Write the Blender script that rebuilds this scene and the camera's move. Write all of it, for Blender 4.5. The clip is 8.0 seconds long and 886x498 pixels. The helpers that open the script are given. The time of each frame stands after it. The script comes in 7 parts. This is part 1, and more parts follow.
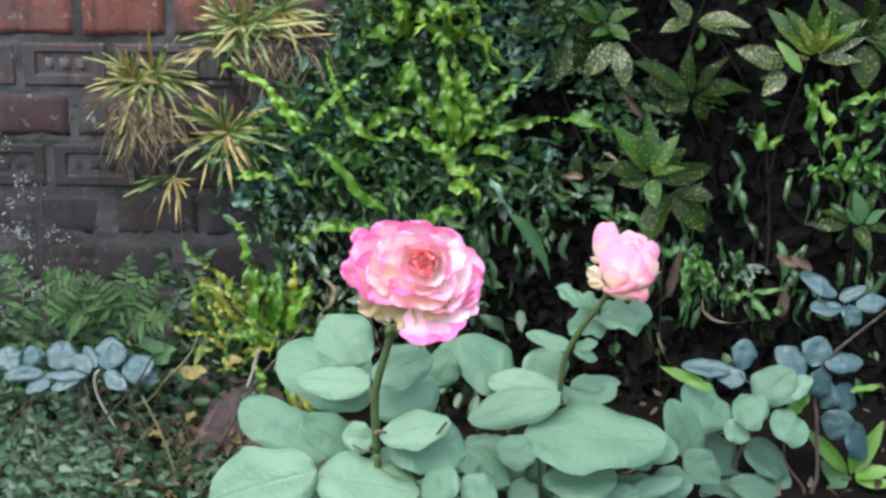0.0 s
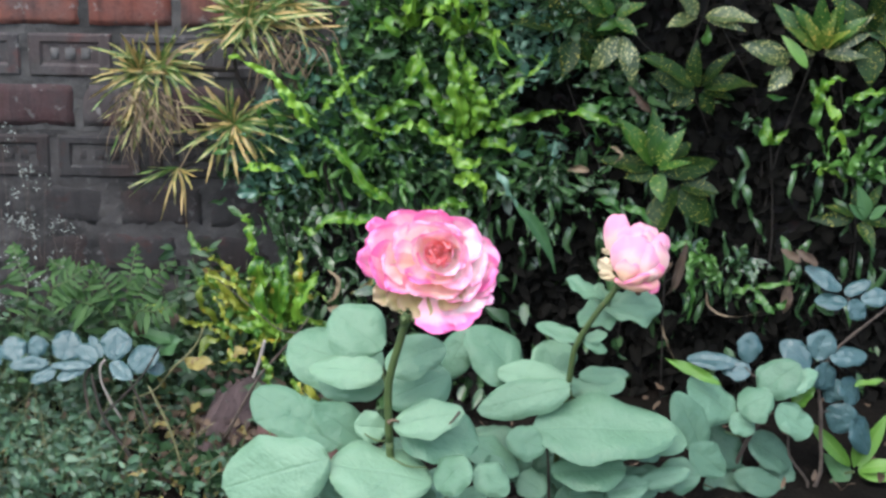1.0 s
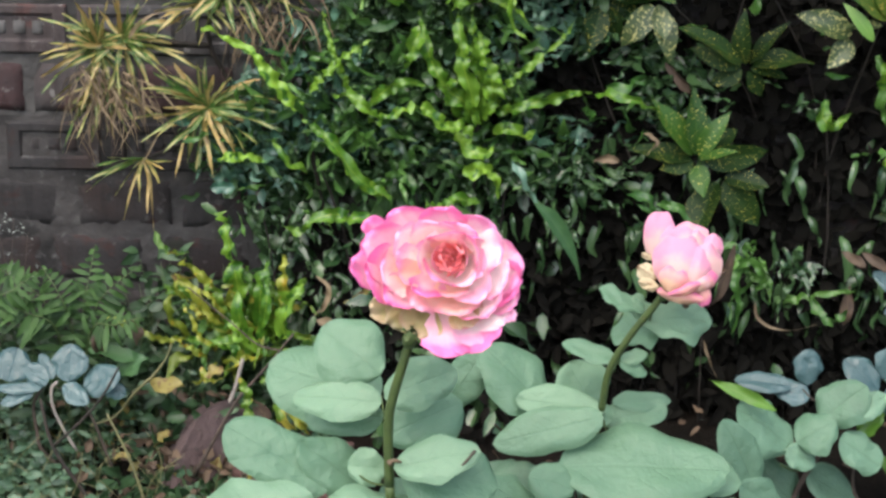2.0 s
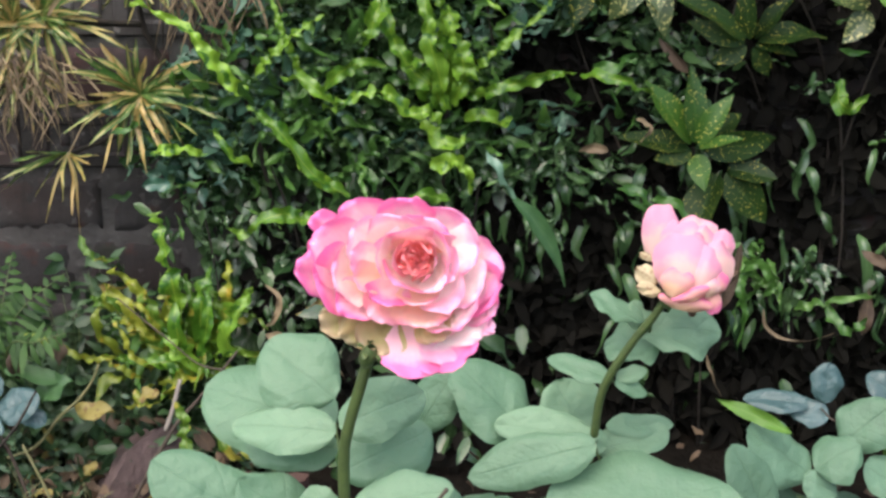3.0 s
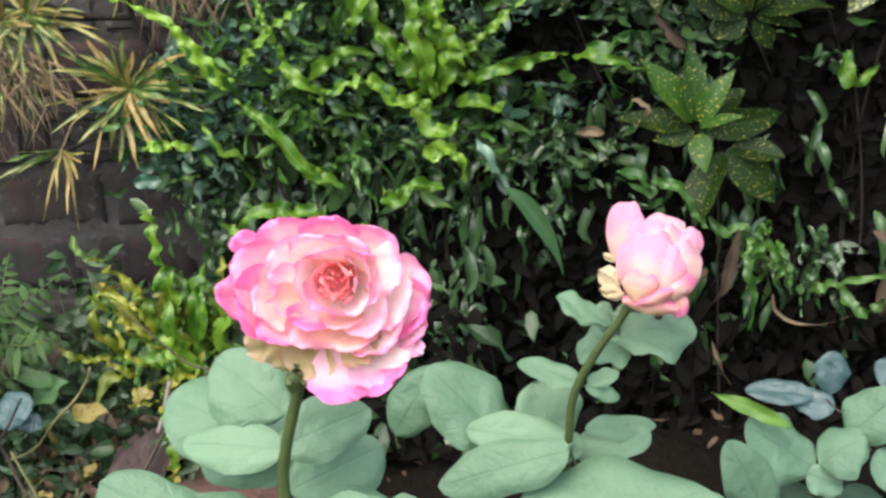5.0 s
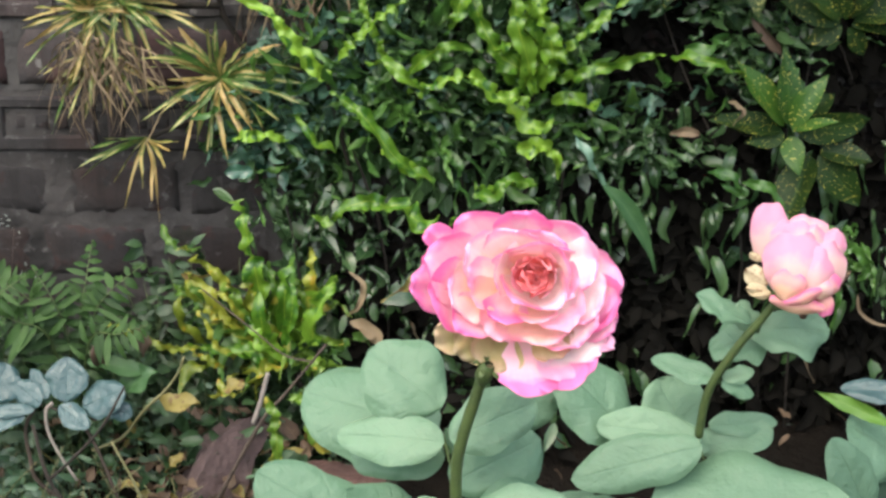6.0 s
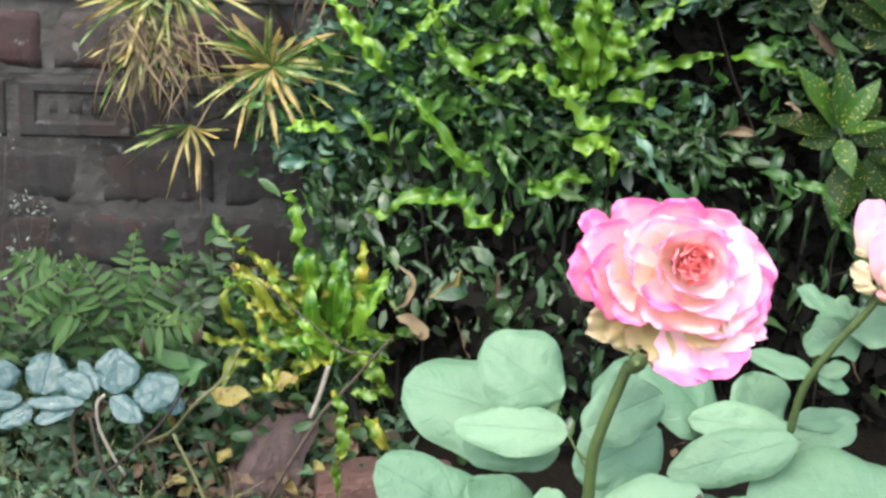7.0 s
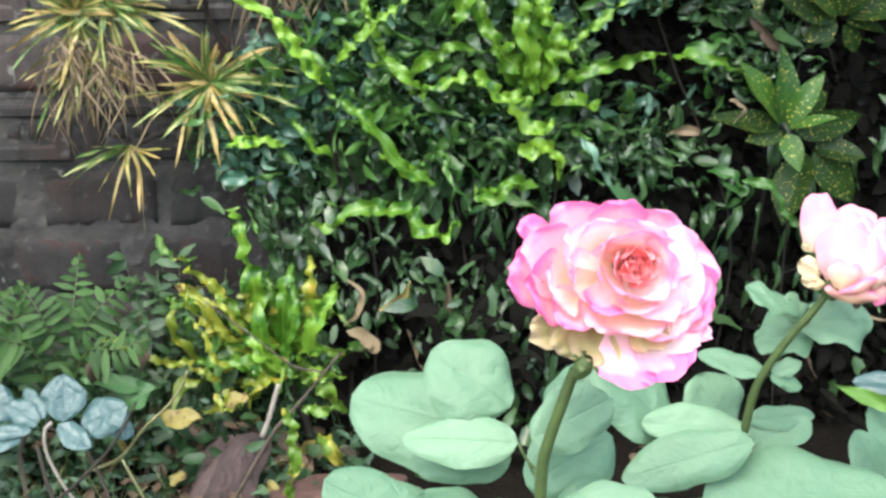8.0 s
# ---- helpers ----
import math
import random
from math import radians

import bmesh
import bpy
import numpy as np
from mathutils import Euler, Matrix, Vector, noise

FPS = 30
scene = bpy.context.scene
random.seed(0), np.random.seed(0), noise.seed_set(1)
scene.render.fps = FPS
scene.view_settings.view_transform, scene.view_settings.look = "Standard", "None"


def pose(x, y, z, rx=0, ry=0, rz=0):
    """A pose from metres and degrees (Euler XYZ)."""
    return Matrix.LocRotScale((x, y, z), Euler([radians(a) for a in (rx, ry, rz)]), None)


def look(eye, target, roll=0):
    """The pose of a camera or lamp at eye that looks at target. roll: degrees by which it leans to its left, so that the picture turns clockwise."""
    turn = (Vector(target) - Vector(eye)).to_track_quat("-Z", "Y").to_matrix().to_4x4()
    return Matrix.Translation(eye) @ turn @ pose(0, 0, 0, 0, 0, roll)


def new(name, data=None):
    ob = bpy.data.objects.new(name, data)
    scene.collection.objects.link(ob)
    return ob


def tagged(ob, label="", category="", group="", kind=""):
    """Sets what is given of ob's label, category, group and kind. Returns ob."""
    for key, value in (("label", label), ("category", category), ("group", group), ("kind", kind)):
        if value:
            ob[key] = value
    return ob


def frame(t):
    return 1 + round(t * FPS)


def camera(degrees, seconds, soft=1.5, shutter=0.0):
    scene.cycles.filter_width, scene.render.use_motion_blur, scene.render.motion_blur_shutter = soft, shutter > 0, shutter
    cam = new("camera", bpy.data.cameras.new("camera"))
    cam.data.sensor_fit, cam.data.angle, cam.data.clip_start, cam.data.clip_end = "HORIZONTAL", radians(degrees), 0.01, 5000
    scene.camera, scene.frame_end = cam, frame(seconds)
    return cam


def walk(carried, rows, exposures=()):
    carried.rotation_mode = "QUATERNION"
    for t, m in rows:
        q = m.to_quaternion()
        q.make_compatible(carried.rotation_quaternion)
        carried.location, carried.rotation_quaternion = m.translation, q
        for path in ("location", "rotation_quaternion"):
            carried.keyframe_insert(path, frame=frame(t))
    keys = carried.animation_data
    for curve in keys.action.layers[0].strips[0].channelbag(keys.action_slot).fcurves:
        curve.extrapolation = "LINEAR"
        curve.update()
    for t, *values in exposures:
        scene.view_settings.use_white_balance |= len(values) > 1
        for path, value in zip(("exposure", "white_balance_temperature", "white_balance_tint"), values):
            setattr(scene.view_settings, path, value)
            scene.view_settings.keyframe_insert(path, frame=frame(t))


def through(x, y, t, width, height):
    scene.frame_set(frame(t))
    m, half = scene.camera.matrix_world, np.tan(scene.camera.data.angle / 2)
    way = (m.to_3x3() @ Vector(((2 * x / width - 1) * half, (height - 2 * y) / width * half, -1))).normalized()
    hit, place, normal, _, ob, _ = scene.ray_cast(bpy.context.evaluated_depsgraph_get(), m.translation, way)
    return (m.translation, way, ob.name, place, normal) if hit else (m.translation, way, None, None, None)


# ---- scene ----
cam = camera(28, 8.0, soft=2.8)
walk(cam, [
    (0, pose(0.0822, -1.9562, 1.1256, 72.465, -0.059, 2.115)),
    (0.5, pose(0.0512, -1.9614, 1.1056, 72.742, -0.353, 1.504)),
    (1, pose(0.0332, -1.9680, 1.1125, 72.555, -0.658, 1.395)),
    (1.2, pose(0.0358, -1.9713, 1.1136, 72.542, -0.823, 1.580)),
    (2.3, pose(-0.0044, -1.4204, 0.9420, 72.452, -0.765, 0.963)),
    (2.5, pose(-0.0073, -1.3447, 0.9119, 72.610, -0.943, 0.929)),
    (3, pose(0.0083, -1.3510, 0.9144, 72.891, -0.466, 0.082)),
    (3.5, pose(0.0002, -1.3507, 0.9045, 73.000, -0.005, 0.030)),
    (4, pose(0.0833, -1.3199, 0.9418, 71.673, 2.017, 2.062)),
    (4.2, pose(0.1668, -1.2857, 0.9621, 70.778, 2.839, 3.229)),
    (5.3, pose(0.1836, -1.2698, 0.9601, 70.599, 2.584, 4.241)),
    (5.5, pose(0.1244, -1.2954, 0.9602, 70.467, 1.978, 3.030)),
    (6, pose(-0.0679, -1.2949, 0.9707, 70.436, 0.109, 0.587)),
    (6.5, pose(-0.2207, -1.2866, 0.9659, 70.608, -1.429, -2.066)),
    (7, pose(-0.3187, -1.2766, 0.9371, 71.033, -2.593, -4.265)),
    (7.5, pose(-0.3611, -1.2537, 0.9344, 70.907, -2.978, -5.115)),
    (8, pose(-0.2926, -1.2584, 0.9308, 71.427, -0.758, -5.925)),
], exposures=[(0, 1.63, 5900, 8), (1.2, 1.65, 5900, 8), (2.3, 1.55, 6580, 10), (4.2, 1.62, 6620, 9), (5.5, 1.72, 6700, 8), (6.0, 1.63, 6700, 8), (6.5, 1.86, 6600, 8), (7.0, 2.02, 6450, 5), (7.5, 2.14, 6350, 4), (8.0, 2.14, 6300, 3)])

# ---- light: soft overcast daylight from the open sky above ----
world = bpy.data.worlds.new("sky")
scene.world = world
world.use_nodes = True
wn = world.node_tree.nodes
sky = wn.new("ShaderNodeTexSky")
sky.sky_type = "NISHITA"
sky.sun_disc = False
sky.sun_elevation = radians(60)
sky.sun_rotation = radians(208)
sky.dust_density = 4.0
wn["Background"].inputs["Strength"].default_value = 0.13
world.node_tree.links.new(sky.outputs["Color"], wn["Background"].inputs["Color"])
sun_data = bpy.data.lights.new("sun", "SUN")
sun_data.energy, sun_data.angle, sun_data.color = 1.15, radians(95), (1.0, 0.97, 0.92)
sun = new("sun", sun_data)
sun.matrix_world = look((-0.8, -1.5, 3.0), (0, 0, 0))


# ---- materials ----
class Nodes:
    """A small wrapper to write node trees shortly."""

    def __init__(self, name, rough=0.6, spec=0.4):
        self.mat = bpy.data.materials.new(name)
        self.mat.use_nodes = True
        self.nt = self.mat.node_tree
        self.bsdf = self.nt.nodes["Principled BSDF"]
        self.out = self.nt.nodes["Material Output"]
        self.bsdf.inputs["Roughness"].default_value = rough
        self.bsdf.inputs["Specular IOR Level"].default_value = spec

    def n(self, kind, **values):
        node = self.nt.nodes.new("ShaderNode" + kind)
        for key, value in values.items():
            if key == "op":
                node.operation = value
            elif key == "blend":
                node.data_type, node.blend_type = "RGBA", value
            elif key == "feature":
                node.feature = value
            else:
                node.inputs[key].default_value = value
        return node

    def link(self, a, b):
        self.nt.links.new(a, b)

    def noise(self, scale, detail=4, rough=0.6, vec=None):
        node = self.n("TexNoise", Scale=scale, Detail=detail, Roughness=rough)
        self.link(vec if vec else self.coord(), node.inputs["Vector"])
        return node.outputs["Fac"]

    def coord(self):
        return self.n("NewGeometry").outputs["Position"]

    def ramp(self, fac, *stops):
        node = self.nt.nodes.new("ShaderNodeValToRGB")
        el = node.color_ramp.elements
        while len(el) < len(stops):
            el.new(0.5)
        for e, (p, c) in zip(el, stops):
            e.position, e.color = p, (*c, 1)
        self.link(fac, node.inputs["Fac"])
        return node.outputs["Color"]

    def span(self, fac, a, b, c=0.0, d=1.0):
        node = self.n("MapRange")
        for i, v in zip((1, 2, 3, 4), (a, b, c, d)):
            node.inputs[i].default_value = v
        self.link(fac, node.inputs[0])
        return node.outputs[0]

    def math(self, op, a, b=None):
        node = self.n("Math", op=op)
        for i, v in enumerate((a, b)):
            if v is None:
                continue
            if isinstance(v, (int, float)):
                node.inputs[i].default_value = v
            else:
                self.link(v, node.inputs[i])
        return node.outputs[0]

    def mix(self, fac, a, b, blend="MIX"):
        node = self.n("Mix", blend=blend)
        ins = [s for s in node.inputs if s.enabled]
        for s, v in zip(ins, (fac, a, b)):
            if isinstance(v, (int, float)):
                s.default_value = v
            elif isinstance(v, tuple):
                s.default_value = (*v, 1)
            else:
                self.link(v, s)
        return [s for s in node.outputs if s.enabled][0]

    def uv(self):
        sep = self.n("SeparateXYZ")
        self.link(self.n("UVMap").outputs["UV"], sep.inputs[0])
        return sep.outputs[0], sep.outputs[1]

    def chance(self):
        a = self.n("ObjectInfo").outputs["Random"]
        b = self.n("NewGeometry").outputs["Random Per Island"]
        return self.math("FRACT", self.math("ADD", a, b))

    def bump(self, height, strength=0.3, distance=0.002):
        node = self.n("Bump", Strength=strength, Distance=distance)
        self.link(height, node.inputs["Height"])
        self.link(node.outputs["Normal"], self.bsdf.inputs["Normal"])

    def done(self, colour, through=0.0):
        self.link(colour, self.bsdf.inputs["Base Color"])
        if through:
            tr = self.n("BsdfTranslucent")
            self.link(colour, tr.inputs["Color"])
            mx = self.n("MixShader", Fac=through)
            self.link(self.bsdf.outputs[0], mx.inputs[1])
            self.link(tr.outputs[0], mx.inputs[2])
            self.link(mx.outputs[0], self.out.inputs["Surface"])
        return self.mat


def leaf_material(name, dark, light, vein, rough=0.45, through=0.2, vein_amount=0.35, side=9.0, blotch=None, blotch_at=0.62, scale=60.0, spec=0.4, pucker=0.0):
    """A leaf: varied green per leaf, paler midrib and side veins along its own length, blotches, fine relief."""
    m = Nodes(name, rough, spec)
    u, v = m.uv()
    base = m.ramp(m.chance(), (0.0, dark), (0.55, tuple((a + b) / 2 for a, b in zip(dark, light))), (1.0, light))
    mottled = m.noise(scale, 5)
    base = m.mix(m.span(mottled, 0.35, 0.75, 0.0, 0.45), base, light)
    off = m.math("ABSOLUTE", m.math("SUBTRACT", u, 0.5))
    rib = m.span(off, 0.008, 0.032, 1.0, 0.0)
    ladder = m.math("SINE", m.math("MULTIPLY", m.math("SUBTRACT", v, m.math("MULTIPLY", off, 0.55)), side * 6.283))
    wander = m.noise(scale * 1.5, 2)
    ladder = m.math("MULTIPLY", m.span(ladder, 0.8, 1.0, 0.0, 0.6), m.span(wander, 0.4, 0.6))
    lines = m.math("MAXIMUM", rib, ladder)
    colour = m.mix(m.math("MULTIPLY", lines, vein_amount), base, vein)
    if blotch:
        spots = m.noise(scale * 2.2, 2, 0.5)
        colour = m.mix(m.span(spots, blotch_at, blotch_at + 0.05), colour, blotch)
    if pucker:
        worn = m.noise(scale * 0.5, 6, 0.7)
        colour = m.mix(m.span(worn, 0.52, 0.74, 0.0, 0.8 * pucker), colour, tuple(0.62 * c for c in dark))
        fleck = m.noise(scale * 9, 3)
        colour = m.mix(m.span(fleck, 0.68, 0.76, 0.0, 0.5 * pucker), colour, (0.16, 0.12, 0.06))
        m.bump(m.math("ADD", m.math("MULTIPLY", lines, -0.45), m.math("MULTIPLY", m.noise(scale * 2.2, 2), 2.2)), 0.5, 0.003)
    else:
        m.bump(m.math("ADD", m.math("MULTIPLY", lines, -0.6), mottled), 0.35, 0.0012)
    return m.done(colour, through)


def plain_material(name, a, b, scale, rough=0.8, third=None, bump=0.5, dist=0.003, fine=None, spec=0.3):
    """A rough surface: two or three tones at two scales, with relief."""
    m = Nodes(name, rough, spec)
    big, small = m.noise(scale, 5), m.noise(fine or scale * 7, 6)
    colour = m.mix(m.span(big, 0.35, 0.68), a, b)
    if third:
        colour = m.mix(m.span(small, 0.58, 0.72), colour, third)
    colour = m.mix(m.span(small, 0.3, 0.7, 0.25, 0.0), colour, (0.02, 0.018, 0.015))
    m.bump(m.math("ADD", big, small), bump, dist)
    return m.done(colour)


ROSE_LEAF = leaf_material("rose_leaf_green", (0.088, 0.182, 0.108), (0.174, 0.294, 0.182), (0.085, 0.165, 0.100), 0.48, 0.26, 0.10, 6.0, scale=35.0, pucker=0.42)
# the rose leaf again, with the bluish cast of shade in its colour
ROSE_LEAF_BLUE_SHADE = leaf_material("rose_leaf_grey_blue_shaded", (0.028, 0.066, 0.068), (0.062, 0.112, 0.114), (0.105, 0.158, 0.155), 0.30, 0.10, 0.15, 6.0, scale=40.0, pucker=0.45, spec=0.45)
# two darker copies of the rose leaf, with shade put into their colour
ROSE_LEAF_SHADE = leaf_material("rose_leaf_shaded", (0.050, 0.105, 0.062), (0.092, 0.172, 0.110), (0.050, 0.098, 0.056), 0.52, 0.12, 0.30, 6.0, scale=35.0, pucker=0.6)
ROSE_LEAF_HALF_SHADE = leaf_material("rose_leaf_half_shaded", (0.070, 0.145, 0.085), (0.128, 0.232, 0.148), (0.060, 0.115, 0.066), 0.52, 0.12, 0.24, 6.0, scale=35.0, pucker=0.55)
CURLY = leaf_material("curly_leaf_green", (0.032, 0.112, 0.009), (0.185, 0.340, 0.034), (0.36, 0.46, 0.06), 0.28, 0.26, 0.6, 10.0, (0.036, 0.112, 0.012), 0.57, 30.0, 0.5)
CURLY_YELLOW = leaf_material("curly_leaf_yellow", (0.091, 0.154, 0.014), (0.252, 0.280, 0.035), (0.364, 0.322, 0.056), 0.32, 0.28, 0.5, 10.0, (0.350, 0.259, 0.028), 0.60, 28.0, 0.5)
CURLY_MIX = leaf_material("curly_leaf_mottled", (0.030, 0.100, 0.012), (0.130, 0.230, 0.026), (0.26, 0.30, 0.05), 0.32, 0.28, 0.5, 10.0, (0.36, 0.33, 0.055), 0.58, 16.0, 0.5)
SPOTTED = leaf_material("gold_spotted_leaf", (0.005, 0.017, 0.0035), (0.015, 0.038, 0.0065), (0.05, 0.10, 0.025), 0.50, 0.12, 0.35, 8.0, (0.27, 0.24, 0.045), 0.625, 150.0, 0.18)
# brighter copy of the spotted leaf: light on upper leaves is in its colour
SPOTTED_BRIGHT = leaf_material("bright_gold_spotted_leaf", (0.015, 0.052, 0.008), (0.038, 0.100, 0.013), (0.09, 0.18, 0.03), 0.40, 0.2, 0.35, 8.0, (0.34, 0.31, 0.07), 0.62, 130.0, 0.35)
SPOTTED_YOUNG = leaf_material("youngest_gold_spotted_leaf", (0.040, 0.085, 0.010), (0.105, 0.150, 0.018), (0.20, 0.22, 0.03), 0.38, 0.2, 0.4, 8.0, (0.30, 0.24, 0.05), 0.58, 110.0, 0.35)
SPOTTED_PALE = leaf_material("pale_gold_spotted_leaf", (0.024, 0.046, 0.013), (0.060, 0.090, 0.032), (0.12, 0.15, 0.06), 0.34, 0.15, 0.35, 8.0, (0.30, 0.29, 0.11), 0.56, 120.0)
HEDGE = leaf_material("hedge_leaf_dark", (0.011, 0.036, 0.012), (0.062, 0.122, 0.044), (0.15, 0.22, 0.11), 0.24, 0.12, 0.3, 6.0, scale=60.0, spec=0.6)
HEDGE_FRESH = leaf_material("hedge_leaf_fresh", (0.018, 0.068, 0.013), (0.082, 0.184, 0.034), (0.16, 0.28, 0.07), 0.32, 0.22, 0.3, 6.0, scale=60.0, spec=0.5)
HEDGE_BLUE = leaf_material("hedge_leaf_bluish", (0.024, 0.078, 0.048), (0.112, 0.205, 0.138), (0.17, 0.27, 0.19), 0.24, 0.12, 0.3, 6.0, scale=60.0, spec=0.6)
# near-black leaf whose colour stands in for the shade inside the hedge
HEDGE_GAP = leaf_material("hedge_gap_leaf", (0.004, 0.0038, 0.0031), (0.009, 0.0084, 0.0067), (0.009, 0.0084, 0.0067), 0.9, 0.02, 0.3, 6.0, spec=0.08)
FERN = leaf_material("fern_green", (0.006, 0.024, 0.006), (0.046, 0.100, 0.025), (0.08, 0.15, 0.045), 0.5, 0.2, 0.3, 12.0, spec=0.2)
WEED = leaf_material("weed_green", (0.010, 0.034, 0.017), (0.078, 0.150, 0.080), (0.11, 0.17, 0.10), 0.42, 0.2, 0.3, 5.0, spec=0.5)
SPRIG = leaf_material("pale_sprig_leaf", (0.06, 0.075, 0.065), (0.26, 0.28, 0.25), (0.30, 0.31, 0.28), 0.6, 0.1, 0.2, 5.0)
WEED_DARK = leaf_material("weed_deep_green", (0.007, 0.025, 0.009), (0.038, 0.082, 0.030), (0.07, 0.12, 0.05), 0.45, 0.15, 0.3, 5.0)


def spiky_material():
    """A narrow leaf: dark green with a broken cream-gold band along it; the older leaves turn gold towards the tip."""
    m = Nodes("spiky_leaf_green_gold", 0.42, 0.45)
    u, v = m.uv()
    own = m.chance()
    green = m.ramp(own, (0.0, (0.040, 0.105, 0.018)), (0.6, (0.105, 0.165, 0.034)), (1.0, (0.150, 0.140, 0.042)))
    gold = m.ramp(own, (0.0, (0.260, 0.250, 0.105)), (0.5, (0.350, 0.290, 0.105)), (1.0, (0.350, 0.240, 0.080)))
    off = m.math("ABSOLUTE", m.math("SUBTRACT", u, 0.5))
    band = m.math("ADD", m.span(off, 0.08, 0.34, 0.55, -0.35), m.math("MULTIPLY", m.math("SUBTRACT", own, 0.45), 0.9))
    band = m.math("ADD", band, m.math("MULTIPLY", m.math("SUBTRACT", v, 0.35), 0.5))
    band = m.math("ADD", band, m.math("MULTIPLY", m.math("SUBTRACT", m.noise(110, 3), 0.5), 2.4))
    colour = m.mix(m.span(band, 0.15, 0.40), green, gold)
    colour = m.mix(m.span(m.noise(45, 4), 0.62, 0.72, 0.0, 0.7), colour, (0.10, 0.06, 0.03))
    m.bump(m.noise(200, 3), 0.2, 0.001)
    return m.done(colour, 0.15)


SPIKY = spiky_material()
SPIKY_DRY = leaf_material("dry_leaf_straw", (0.060, 0.040, 0.026), (0.260, 0.195, 0.115), (0.30, 0.24, 0.15), 0.7, 0.1, 0.4, 0.0)
DRY = leaf_material("fallen_leaf_brown", (0.030, 0.019, 0.013), (0.120, 0.080, 0.048), (0.17, 0.12, 0.07), 0.7, 0.1, 0.4, 6.0)
DRY_YELLOW = leaf_material("fallen_leaf_yellow", (0.130, 0.105, 0.028), (0.250, 0.210, 0.062), (0.260, 0.210, 0.070), 0.55, 0.2, 0.3, 6.0, (0.120, 0.074, 0.026), 0.58, 40.0)
LIME = leaf_material("lime_leaf", (0.060, 0.150, 0.018), (0.130, 0.260, 0.042), (0.24, 0.36, 0.09), 0.35, 0.28, 0.4, 7.0)
LIME_DIM = leaf_material("soft_green_leaf", (0.030, 0.085, 0.028), (0.070, 0.150, 0.055), (0.10, 0.18, 0.07), 0.45, 0.2, 0.4, 7.0)
STEM = plain_material("green_stem", (0.070, 0.108, 0.032), (0.052, 0.081, 0.028), 60, 0.5, (0.098, 0.091, 0.042), 0.2, 0.001)
CANE = plain_material("brown_cane", (0.042, 0.032, 0.025), (0.084, 0.063, 0.049), 70, 0.75, (0.133, 0.112, 0.084), 0.5, 0.001)
BARK = plain_material("dark_bark", (0.015, 0.013, 0.010), (0.035, 0.028, 0.022), 50, 0.85, (0.049, 0.042, 0.035), 0.5, 0.001)
PALE_TWIG = plain_material("pale_grey_twig", (0.230, 0.200, 0.175), (0.320, 0.290, 0.250), 60, 0.75, (0.12, 0.10, 0.08), 0.5, 0.001)
VINE = plain_material("olive_vine", (0.133, 0.133, 0.056), (0.175, 0.168, 0.084), 50, 0.6, (0.084, 0.070, 0.035), 0.3, 0.001)
# darker than bare soil: the shade under the bushes is in its colour
SOIL = plain_material("dark_soil", (0.004, 0.0035, 0.003), (0.010, 0.008, 0.006), 9, 0.95, (0.018, 0.014, 0.011), 0.9, 0.012, 60, 0.04)
# mortar of the lower courses: grime and shade together in a darker base
MORTAR_GRIME_SHADE = plain_material("grime_and_shade_mortar", (0.018, 0.017, 0.017), (0.062, 0.058, 0.056), 9, 0.92, (0.085, 0.082, 0.078), 0.9, 0.006, 70)
MORTAR = plain_material("old_grey_mortar", (0.026, 0.025, 0.024), (0.082, 0.079, 0.076), 9, 0.92, (0.036, 0.036, 0.034), 0.9, 0.006, 80)
STONE = plain_material("broken_brick_red", (0.038, 0.026, 0.026), (0.100, 0.068, 0.066), 16, 0.9, (0.040, 0.036, 0.030), 1.0, 0.005, 90)
STONE_RED = plain_material("broken_brick_earth_red", (0.070, 0.036, 0.030), (0.130, 0.072, 0.060), 22, 0.9, (0.060, 0.046, 0.040), 1.0, 0.006, 110)


